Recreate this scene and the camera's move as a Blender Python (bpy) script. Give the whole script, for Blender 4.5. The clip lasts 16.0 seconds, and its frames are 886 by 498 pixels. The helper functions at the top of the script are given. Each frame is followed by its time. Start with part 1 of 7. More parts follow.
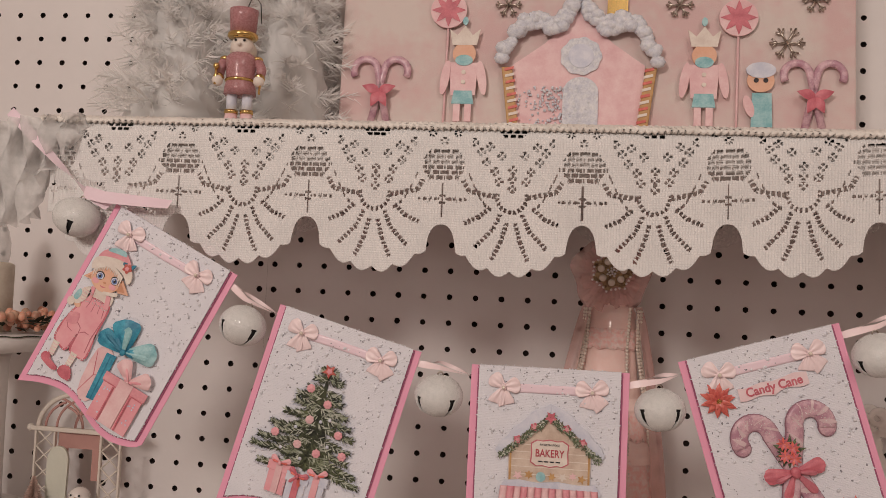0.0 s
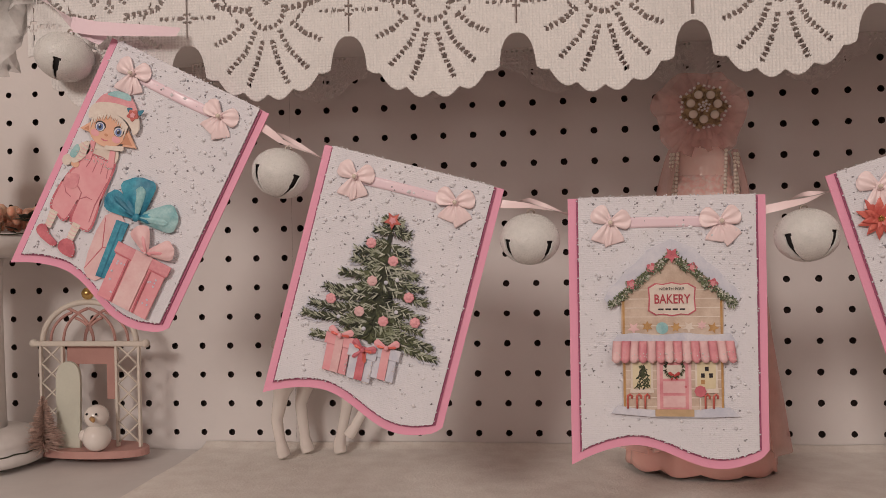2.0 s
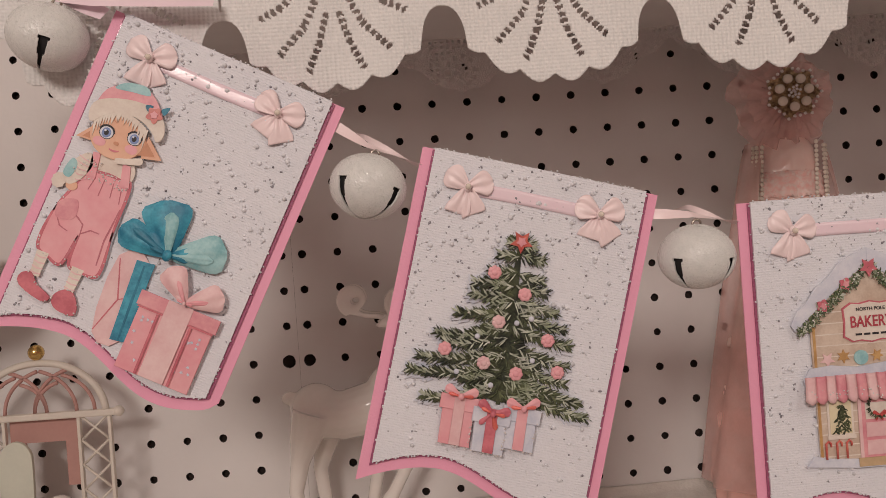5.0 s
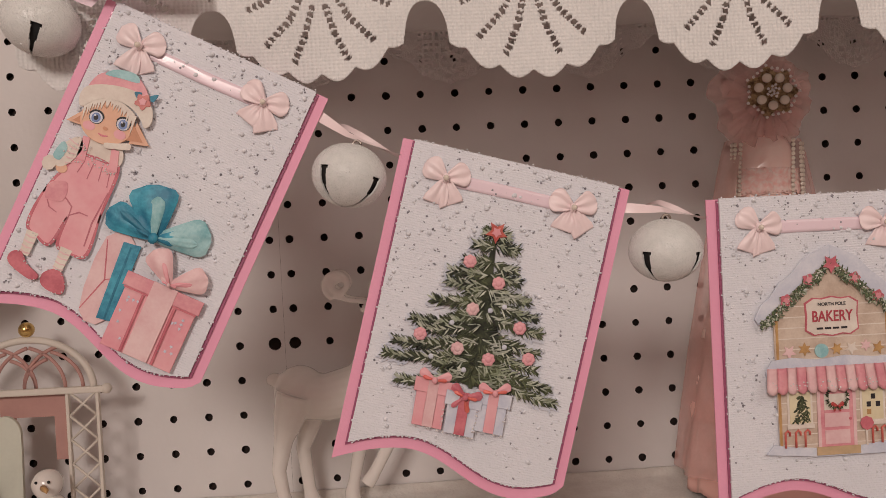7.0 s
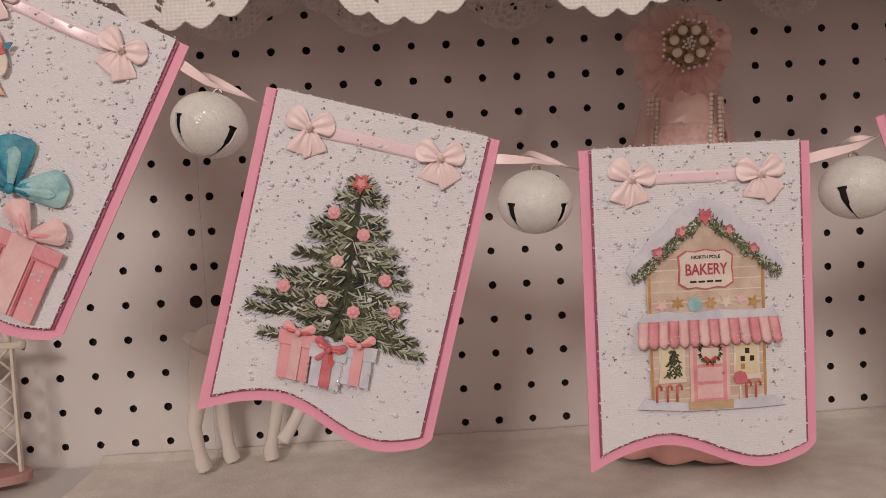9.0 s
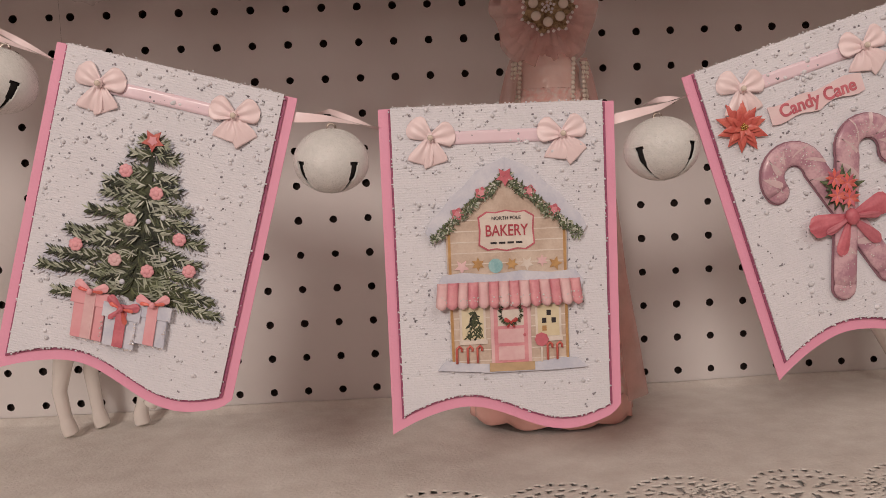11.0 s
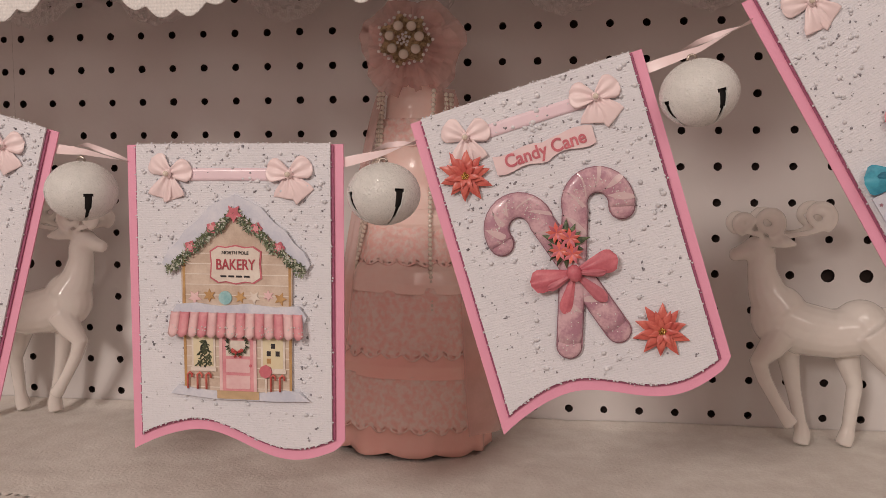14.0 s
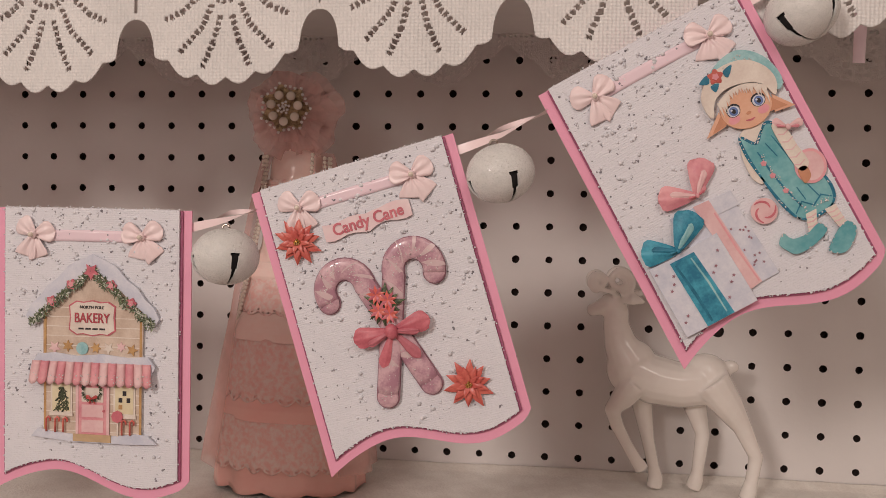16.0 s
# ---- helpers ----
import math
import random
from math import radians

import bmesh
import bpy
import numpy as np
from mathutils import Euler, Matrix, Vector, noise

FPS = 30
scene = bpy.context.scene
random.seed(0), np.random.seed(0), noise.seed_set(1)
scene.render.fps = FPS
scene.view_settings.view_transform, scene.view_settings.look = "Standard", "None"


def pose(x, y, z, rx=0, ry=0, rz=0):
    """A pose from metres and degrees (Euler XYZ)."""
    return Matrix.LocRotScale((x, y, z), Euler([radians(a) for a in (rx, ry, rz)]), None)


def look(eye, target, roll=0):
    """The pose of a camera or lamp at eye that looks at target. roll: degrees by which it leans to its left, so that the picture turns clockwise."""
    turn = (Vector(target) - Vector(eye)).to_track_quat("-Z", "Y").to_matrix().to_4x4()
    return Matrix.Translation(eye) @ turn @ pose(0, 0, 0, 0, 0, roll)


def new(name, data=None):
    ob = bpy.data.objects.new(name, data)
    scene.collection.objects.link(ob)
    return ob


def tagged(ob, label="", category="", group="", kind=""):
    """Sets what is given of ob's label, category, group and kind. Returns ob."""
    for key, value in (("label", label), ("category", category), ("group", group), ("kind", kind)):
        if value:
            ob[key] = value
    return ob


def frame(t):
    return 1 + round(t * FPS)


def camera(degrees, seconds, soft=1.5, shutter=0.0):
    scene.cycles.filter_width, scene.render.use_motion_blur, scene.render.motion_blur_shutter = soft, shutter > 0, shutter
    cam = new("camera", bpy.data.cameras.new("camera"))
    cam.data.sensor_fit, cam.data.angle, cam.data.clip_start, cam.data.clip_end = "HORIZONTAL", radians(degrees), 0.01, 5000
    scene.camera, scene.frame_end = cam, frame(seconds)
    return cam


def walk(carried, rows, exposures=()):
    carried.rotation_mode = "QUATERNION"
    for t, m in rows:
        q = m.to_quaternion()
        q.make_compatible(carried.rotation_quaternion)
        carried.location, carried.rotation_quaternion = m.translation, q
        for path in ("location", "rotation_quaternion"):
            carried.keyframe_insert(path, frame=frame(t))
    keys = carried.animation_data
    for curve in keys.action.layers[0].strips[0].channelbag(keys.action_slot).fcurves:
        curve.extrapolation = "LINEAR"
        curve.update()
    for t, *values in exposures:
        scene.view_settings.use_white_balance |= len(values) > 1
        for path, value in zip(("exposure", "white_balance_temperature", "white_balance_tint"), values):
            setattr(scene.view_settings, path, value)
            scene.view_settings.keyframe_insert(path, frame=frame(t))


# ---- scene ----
cam = camera(56.43, 16.0, soft=0.8)
PATH = [
    (0.0, -0.0057, -0.8041, 0.2383, 93.24, -2.49, 6.70),
    (0.5, -0.0219, -0.8002, 0.2109, 91.73, -1.72, 6.65),
    (1.0, -0.0344, -0.7925, 0.1906, 91.13, -1.15, 6.89),
    (1.5, -0.0519, -0.7751, 0.1793, 90.50, 0.47, 6.31),
    (2.0, -0.0689, -0.7014, 0.1671, 89.90, 1.20, 6.34),
    (2.5, -0.1033, -0.6189, 0.1643, 90.33, 4.29, 6.09),
    (3.0, -0.1940, -0.5877, 0.1794, 90.60, 7.75, 2.75),
    (3.5, -0.2228, -0.5926, 0.1871, 90.37, 5.29, -1.91),
    (4.0, -0.2075, -0.5908, 0.1834, 90.32, 5.11, -2.51),
    (6.5, -0.1943, -0.6118, 0.1814, 89.40, 2.91, -3.11),
    (7.0, -0.1913, -0.6108, 0.1821, 89.16, 3.04, -3.05),
    (7.5, -0.1924, -0.6100, 0.1819, 88.86, 3.14, -2.73),
    (8.0, -0.1770, -0.6103, 0.1775, 88.24, 3.39, -3.14),
    (8.5, -0.1560, -0.6099, 0.1764, 87.60, 3.31, -3.08),
    (9.0, -0.1278, -0.6083, 0.1717, 86.92, 2.97, -2.43),
    (11.5, -0.0062, -0.6097, 0.1560, 85.11, 2.59, -2.65),
    (12.0, 0.0398, -0.6066, 0.1527, 84.95, 2.80, -1.93),
    (12.5, 0.0927, -0.5997, 0.1685, 84.95, 1.43, 1.95),
    (13.0, 0.1298, -0.5977, 0.1692, 85.11, 1.15, 5.49),
    (13.5, 0.1438, -0.5968, 0.1686, 84.96, 0.34, 7.47),
    (14.0, 0.1560, -0.6076, 0.1741, 85.50, -0.03, 8.43),
    (14.5, 0.1748, -0.6228, 0.1768, 85.79, -0.19, 8.64),
    (15.0, 0.2084, -0.6308, 0.1762, 86.45, -0.27, 7.66),
    (15.5, 0.2323, -0.6342, 0.1802, 87.00, -0.57, 6.55),
    (16.0, 0.2323, -0.6386, 0.1890, 88.10, -1.00, 6.98),
]
walk(cam, [(t, pose(*row)) for t, *row in PATH], [(0.0, -0.22), (4.0, -0.20), (9.0, -0.16), (12.0, -0.08), (16.0, -0.06)])

# ---- world and lights ----
world = bpy.data.worlds.new("room_world")
scene.world = world
world.use_nodes = True
world.node_tree.nodes["Background"].inputs[0].default_value = (1.0, 0.86, 0.80, 1)
world.node_tree.nodes["Background"].inputs[1].default_value = 0.05


def area_lamp(name, eye, target, width, height, power, colour):
    data = bpy.data.lights.new(name, "AREA")
    data.shape, data.size, data.size_y, data.energy, data.color = "RECTANGLE", width, height, power, colour
    ob = new(name, data)
    ob.matrix_world = look(eye, target)
    return ob


# Unseen soft fill added from the right to brighten the dress stand.
area_lamp("ceiling_lamp", (0.75, -1.75, 1.30), (0.1, -0.1, 0.15), 0.9, 0.9, 8.2, (1.0, 0.882, 0.80))
area_lamp("room_lamp", (-0.66, -2.00, 0.86), (0.15, 0, 0.15), 0.42, 0.34, 17.2, (1.0, 0.878, 0.80))
scene.view_settings.exposure = 0.0


# ---- materials ----
def material(name, colour, rough=0.6, metal=0.0, dark=None, scale=40.0, amount=0.5, bump=0.0, bump_scale=400.0, coat=0.0, sheen=0.0, detail=4.0, random_tint=0.0, alpha=1.0, through_light=0.0):
    """Colour mottled at two scales, with fine relief."""
    m = bpy.data.materials.new(name)
    m.use_nodes = True
    t = m.node_tree
    b = t.nodes["Principled BSDF"]
    b.inputs["Roughness"].default_value, b.inputs["Metallic"].default_value = rough, metal
    b.inputs["Coat Weight"].default_value, b.inputs["Sheen Weight"].default_value = coat, sheen
    co = t.nodes.new("ShaderNodeTexCoord")
    n1, n2 = t.nodes.new("ShaderNodeTexNoise"), t.nodes.new("ShaderNodeTexNoise")
    n1.inputs["Scale"].default_value, n2.inputs["Scale"].default_value = scale, scale * 7.3
    n1.inputs["Detail"].default_value = n2.inputs["Detail"].default_value = detail
    add = t.nodes.new("ShaderNodeMath")
    add.operation = "MULTIPLY_ADD"
    ramp = t.nodes.new("ShaderNodeValToRGB")
    dark = dark or [c * 0.82 for c in colour]
    ramp.color_ramp.elements[0].position, ramp.color_ramp.elements[1].position = 0.5 - 0.25 / max(amount, 0.05) * 0.5, 0.5 + 0.12 / max(amount, 0.05)
    ramp.color_ramp.elements[0].color, ramp.color_ramp.elements[1].color = (*dark, 1), (*colour, 1)
    t.links.new(co.outputs["Object"], n1.inputs["Vector"])
    t.links.new(co.outputs["Object"], n2.inputs["Vector"])
    t.links.new(n2.outputs["Fac"], add.inputs[0])
    add.inputs[1].default_value = 0.35
    sub = t.nodes.new("ShaderNodeMath")
    sub.operation = "SUBTRACT"
    sub.inputs[1].default_value = 0.175
    t.links.new(n1.outputs["Fac"], sub.inputs[0])
    t.links.new(sub.outputs[0], add.inputs[2])
    t.links.new(add.outputs[0], ramp.inputs["Fac"])
    last = ramp.outputs["Color"]
    if random_tint:
        info, hsv = t.nodes.new("ShaderNodeNewGeometry"), t.nodes.new("ShaderNodeHueSaturation")
        rng = t.nodes.new("ShaderNodeMapRange")
        rng.inputs["To Min"].default_value, rng.inputs["To Max"].default_value = 1 - random_tint, 1 + random_tint
        t.links.new(info.outputs["Random Per Island"], rng.inputs["Value"])
        t.links.new(rng.outputs[0], hsv.inputs["Value"])
        t.links.new(last, hsv.inputs["Color"])
        last = hsv.outputs["Color"]
    t.links.new(last, b.inputs["Base Color"])
    if bump:
        nb, bp = t.nodes.new("ShaderNodeTexNoise"), t.nodes.new("ShaderNodeBump")
        nb.inputs["Scale"].default_value, nb.inputs["Detail"].default_value = bump_scale, 3
        bp.inputs["Strength"].default_value, bp.inputs["Distance"].default_value = bump, 0.001
        t.links.new(co.outputs["Object"], nb.inputs["Vector"])
        t.links.new(nb.outputs["Fac"], bp.inputs["Height"])
        t.links.new(bp.outputs["Normal"], b.inputs["Normal"])
    b.inputs["Alpha"].default_value = alpha
    if through_light:
        tr, mix = t.nodes.new("ShaderNodeBsdfTranslucent"), t.nodes.new("ShaderNodeMixShader")
        t.links.new(last, tr.inputs["Color"])
        mix.inputs[0].default_value = through_light
        t.links.new(b.outputs[0], mix.inputs[1])
        t.links.new(tr.outputs[0], mix.inputs[2])
        t.links.new(mix.outputs[0], t.nodes["Material Output"].inputs[0])
    return m


def ribbed(m, axis, pitch, strength=0.6, wobble=7.0):
    """Adds fine woven ribs to a material: waves along one axis of the object."""
    t = m.node_tree
    b = t.nodes["Principled BSDF"]
    co = [n for n in t.nodes if n.bl_idname == "ShaderNodeTexCoord"][0]
    sep = t.nodes.new("ShaderNodeSeparateXYZ")
    t.links.new(co.outputs["Object"], sep.inputs[0])
    wob = t.nodes.new("ShaderNodeTexNoise")
    wob.inputs["Scale"].default_value = 60
    t.links.new(co.outputs["Object"], wob.inputs["Vector"])
    mul = t.nodes.new("ShaderNodeMath")
    mul.operation, mul.inputs[1].default_value = "MULTIPLY", 2 * math.pi / pitch
    t.links.new(sep.outputs[axis], mul.inputs[0])
    ad = t.nodes.new("ShaderNodeMath")
    ad.operation, ad.inputs[1].default_value = "MULTIPLY_ADD", wobble
    t.links.new(wob.outputs["Fac"], ad.inputs[0])
    t.links.new(mul.outputs[0], ad.inputs[2])
    sn = t.nodes.new("ShaderNodeMath")
    sn.operation = "SINE"
    t.links.new(ad.outputs[0], sn.inputs[0])
    bp = t.nodes.new("ShaderNodeBump")
    bp.inputs["Strength"].default_value, bp.inputs["Distance"].default_value = strength, 0.0006
    t.links.new(sn.outputs[0], bp.inputs["Height"])
    old = b.inputs["Normal"].links
    if old:
        t.links.new(old[0].from_socket, bp.inputs["Normal"])
    t.links.new(bp.outputs["Normal"], b.inputs["Normal"])
    return m


def glitter(m, scale=900.0, strength=0.8, share=0.62):
    """Sparse shiny flakes: voronoi cells with their own tilt and gloss."""
    t = m.node_tree
    b = t.nodes["Principled BSDF"]
    co = [n for n in t.nodes if n.bl_idname == "ShaderNodeTexCoord"][0]
    v = t.nodes.new("ShaderNodeTexVoronoi")
    v.inputs["Scale"].default_value = scale
    t.links.new(co.outputs["Object"], v.inputs["Vector"])
    bp = t.nodes.new("ShaderNodeBump")
    bp.inputs["Strength"].default_value, bp.inputs["Distance"].default_value = strength, 0.0007
    sep = t.nodes.new("ShaderNodeSeparateColor")
    t.links.new(v.outputs["Color"], sep.inputs[0])
    t.links.new(sep.outputs[0], bp.inputs["Height"])
    t.links.new(bp.outputs["Normal"], b.inputs["Normal"])
    gt = t.nodes.new("ShaderNodeMapRange")
    gt.inputs["From Min"].default_value, gt.inputs["From Max"].default_value = share, share + 0.05
    gt.inputs["To Min"].default_value, gt.inputs["To Max"].default_value = b.inputs["Roughness"].default_value, 0.12
    t.links.new(sep.outputs[1], gt.inputs["Value"])
    t.links.new(gt.outputs[0], b.inputs["Roughness"])
    gm = t.nodes.new("ShaderNodeMapRange")
    gm.inputs["From Min"].default_value, gm.inputs["From Max"].default_value = share, share + 0.05
    gm.inputs["To Min"].default_value, gm.inputs["To Max"].default_value = 0.0, 0.03
    t.links.new(sep.outputs[1], gm.inputs["Value"])
    t.links.new(gm.outputs[0], b.inputs["Metallic"])
    return m


WHITE_BOARD = material("white_painted_hardboard", (0.80, 0.765, 0.75), 0.45, dark=(0.74, 0.70, 0.685), scale=9, amount=0.35, bump=0.12, bump_scale=250)
# Near-black that puts the shade of the peg holes into their colour.
HOLE_SHADE = material("near_black_hole_shade", (0.035, 0.022, 0.018), 0.9)
SHELF_PAINT = material("white_shelf_paint", (0.80, 0.77, 0.75), 0.5, scale=14, amount=0.3, bump=0.1)
LACE = ribbed(ribbed(material("white_lace_cloth", (0.95, 0.935, 0.92), 0.85, scale=30, amount=0.35, bump=0.25, bump_scale=1300, sheen=0.2, through_light=0.08), 0, 0.0020, 0.32, 3.0), 2, 0.0017, 0.2, 2.0)
LACE_TOP = material("white_lace_runner", (0.90, 0.86, 0.80), 0.9, dark=(0.76, 0.70, 0.64), scale=55, amount=0.55, bump=0.7, bump_scale=520, sheen=0.2, detail=6)
TULLE_WHITE = material("sheer_white_lace", (0.92, 0.90, 0.88), 0.8, alpha=0.55, scale=200, amount=0.6, bump=0.6, bump_scale=900)
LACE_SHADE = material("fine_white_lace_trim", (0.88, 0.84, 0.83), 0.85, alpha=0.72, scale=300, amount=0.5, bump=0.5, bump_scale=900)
PINK_CARD = material("pink_card", (0.90, 0.41, 0.57), 0.55, dark=(0.86, 0.36, 0.51), scale=25, amount=0.3, bump=0.15, bump_scale=700)
PINK_EDGE = glitter(material("mauve_glitter_edge", (0.42, 0.12, 0.22), 0.5, scale=60), 1500, 0.6, 0.7)
WHITE_CARD = ribbed(material("ribbed_white_cardstock", (0.83, 0.83, 0.88), 0.8, dark=(0.76, 0.76, 0.815), scale=35, amount=0.35, bump=0.5, bump_scale=900), 1, 0.0011, 0.13, 2.5)
BEADS = material("white_flock_beads", (0.82, 0.82, 0.86), 0.65, scale=300, random_tint=0.12)
BEADS_GREY = material("grey_flock_beads", (0.30, 0.29, 0.32), 0.5, scale=300, random_tint=0.3)
SATIN = material("pale_pink_satin", (0.95, 0.80, 0.81), 0.36, dark=(0.93, 0.74, 0.75), scale=70, amount=0.4, bump=0.05, bump_scale=900, sheen=0.3)
SATIN_STRIP = material("pink_satin_ribbon", (0.92, 0.76, 0.83), 0.22, dark=(0.89, 0.69, 0.77), scale=60, amount=0.4, bump=0.04, bump_scale=900, sheen=0.3)
PEARL = material("cream_pearl", (0.84, 0.74, 0.64), 0.16, coat=0.6, scale=200, amount=0.3)
BELL = glitter(material("white_glitter_bell", (0.84, 0.84, 0.82), 0.26, dark=(0.76, 0.77, 0.75), scale=260, amount=0.5), 1500, 1.0, 0.62)
# Black for painted eyes, and for the shade put inside the bells.
BLACK = material("black_paint_and_bell_shade", (0.015, 0.014, 0.015), 0.8)
CERAMIC = material("glossy_white_ceramic", (0.90, 0.86, 0.81), 0.16, coat=0.5, dark=(0.83, 0.76, 0.71), scale=25, amount=0.4, bump=0.05, bump_scale=90)
BRISTLE = material("white_brush_bristle", (0.97, 0.965, 0.955), 0.6, dark=(0.95, 0.94, 0.93), scale=30, random_tint=0.05, through_light=0.45)
BRISTLE_PINK = material("champagne_brush_bristle", (0.70, 0.53, 0.46), 0.4, dark=(0.5, 0.35, 0.3), scale=60, random_tint=0.25)
GOLD = material("gold_metal", (0.75, 0.52, 0.20), 0.25, 1.0, scale=120, amount=0.4)
SILVER = material("antique_silver_metal", (0.62, 0.56, 0.50), 0.3, 1.0, dark=(0.35, 0.30, 0.26), scale=300, amount=0.7)
ANTIQUE_GOLD = material("antique_gold_metal", (0.50, 0.37, 0.22), 0.3, 1.0, dark=(0.16, 0.11, 0.07), scale=400, amount=0.8, bump=0.8, bump_scale=900)
LETTER_RED = material("printed_dark_red", (0.50, 0.07, 0.10), 0.5, scale=200)
CRYSTAL = material("clear_rhinestone", (0.92, 0.89, 0.88), 0.06, 0.1, scale=500, amount=0.8, dark=(0.72, 0.66, 0.64), coat=0.8)
PINE = material("printed_pine_green", (0.085, 0.10, 0.045), 0.6, dark=(0.012, 0.018, 0.009), scale=120, amount=0.8, random_tint=0.75)
PINE_PALE = material("printed_snowy_needles", (0.58, 0.60, 0.53), 0.6, dark=(0.24, 0.28, 0.17), scale=150, amount=0.6, random_tint=0.3)
RED = material("printed_red", (0.62, 0.09, 0.08), 0.4, dark=(0.42, 0.05, 0.05), scale=150, amount=0.6)
CORAL = material("coral_red_glitter_paper", (0.82, 0.22, 0.17), 0.35, dark=(0.60, 0.10, 0.09), scale=200, amount=0.6, random_tint=0.25)
PINK = material("printed_soft_pink", (0.82, 0.40, 0.43), 0.45, dark=(0.68, 0.25, 0.30), scale=90, amount=0.7)
PINK_PALE = material("printed_pale_pink", (0.86, 0.62, 0.62), 0.5, dark=(0.76, 0.46, 0.48), scale=90, amount=0.6)
ROSE = material("printed_rose", (0.70, 0.21, 0.25), 0.45, dark=(0.50, 0.11, 0.15), scale=110, amount=0.6)
ROSE_DEEP = material("printed_fold_rose", (0.60, 0.20, 0.24), 0.5, dark=(0.48, 0.13, 0.17), scale=160, amount=0.6)
TEAL_DEEP = material("printed_fold_teal", (0.03, 0.24, 0.36), 0.5, dark=(0.01, 0.13, 0.22), scale=160, amount=0.6)
BLUSH = material("printed_watercolour_blush", (0.86, 0.46, 0.49), 0.5, dark=(0.80, 0.33, 0.38), scale=55, amount=0.6)
SEA = material("printed_watercolour_sea_green", (0.28, 0.57, 0.59), 0.5, dark=(0.11, 0.38, 0.43), scale=55, amount=0.7)
PANE = material("printed_lit_pane", (0.84, 0.76, 0.55), 0.5, dark=(0.74, 0.64, 0.42), scale=90, amount=0.5)
PEACH_DEEP = material("printed_deep_peach", (0.68, 0.32, 0.19), 0.55, scale=120)
TEAL = material("printed_watercolour_teal", (0.07, 0.40, 0.54), 0.5, dark=(0.02, 0.19, 0.31), scale=110, amount=0.8)
TEAL_PALE = material("printed_pale_teal", (0.42, 0.66, 0.68), 0.5, dark=(0.20, 0.46, 0.50), scale=110, amount=0.7)
SKIN = material("printed_peach", (0.84, 0.52, 0.37), 0.55, dark=(0.76, 0.41, 0.27), scale=90, amount=0.5)
CREAM = material("printed_cream", (0.85, 0.78, 0.70), 0.6, dark=(0.72, 0.62, 0.55), scale=110, amount=0.6)
CLAP = material("printed_clapboard", (0.72, 0.60, 0.50), 0.6, dark=(0.56, 0.43, 0.34), scale=130, amount=0.7)
SNOW = material("printed_snow", (0.76, 0.77, 0.84), 0.6, dark=(0.58, 0.61, 0.72), scale=120, amount=0.6)
GREEN = material("printed_garland_green", (0.16, 0.20, 0.10), 0.5, dark=(0.05, 0.07, 0.04), scale=700, amount=0.9, random_tint=0.4)
BLACK_INK = material("dark_ink", (0.03, 0.025, 0.03), 0.6)
OCHRE = material("printed_ochre", (0.62, 0.38, 0.16), 0.5, dark=(0.45, 0.25, 0.1), scale=200, amount=0.6)
TAN = material("pale_doormat_tan", (0.62, 0.44, 0.26), 0.6, scale=200)
BLUE_EYE = material("printed_blue", (0.16, 0.24, 0.50), 0.3, scale=300)
CANE = material("lilac_pink_candy_cane_print", (0.70, 0.47, 0.52), 0.35, dark=(0.46, 0.24, 0.31), scale=130, amount=1.0, coat=0.3)
TAG = material("pale_pink_tag_paper", (0.88, 0.72, 0.73), 0.55, dark=(0.84, 0.62, 0.65), scale=120, amount=0.6)
CANE_EDGE = material("dark_lilac_print_edge", (0.38, 0.20, 0.25), 0.5, scale=150)
CANE_STRIPE = material("pale_candy_stripe", (0.76, 0.58, 0.60), 0.3, scale=150, coat=0.4)
GLASS_CLEAR = material("frosted_clear_plastic", (0.80, 0.79, 0.77), 0.2, alpha=0.45, scale=60)
WAX = material("ivory_candle_wax", (0.72, 0.66, 0.56), 0.5, dark=(0.60, 0.52, 0.42), scale=60, amount=0.6, bump=0.2)
BERRY = material("coral_berries", (0.72, 0.30, 0.20), 0.35, dark=(0.62, 0.42, 0.30), scale=90, amount=0.9, random_tint=0.25)
LEAF = material("dark_green_leaf", (0.05, 0.06, 0.035), 0.6, scale=90, random_tint=0.3)
CREAM_WOOD = material("cream_painted_wood", (0.80, 0.74, 0.66), 0.5, dark=(0.72, 0.65, 0.57), scale=60, amount=0.4, bump=0.1)
WORN_WOOD = material("worn_white_turned_wood", (0.80, 0.77, 0.75), 0.5, dark=(0.70, 0.66, 0.63), scale=25, amount=0.5, bump=0.15)
MAUVE = material("dusty_mauve_board", (0.58, 0.33, 0.29), 0.6, dark=(0.50, 0.27, 0.24), scale=50, amount=0.4)
GREEN_PALE = material("pale_mint_wood", (0.74, 0.75, 0.64), 0.5, scale=60, amount=0.3)
DRESS_SATIN = material("blush_satin", (0.99, 0.78, 0.71), 0.18, dark=(0.98, 0.68, 0.61), scale=45, amount=0.5, bump=0.5, bump_scale=90)
DRESS_SKIRT = material("rose_satin_skirt", (0.99, 0.62, 0.55), 0.24, dark=(0.98, 0.54, 0.48), scale=40, amount=0.45, bump=0.35, bump_scale=90)
DRESS_LACE = material("blush_lace_overlay", (0.99, 0.78, 0.72), 0.45, dark=(0.98, 0.58, 0.52), scale=300, amount=0.9, alpha=0.9, bump=0.5, bump_scale=260)
TULLE_PINK = material("blush_tulle", (0.99, 0.62, 0.57), 0.7, alpha=0.42, scale=80, amount=0.5)
CANVAS = material("pink_cloudy_canvas", (0.70, 0.61, 0.57), 0.8, dark=(0.68, 0.48, 0.47), scale=13, amount=0.9, bump=0.2, bump_scale=900)
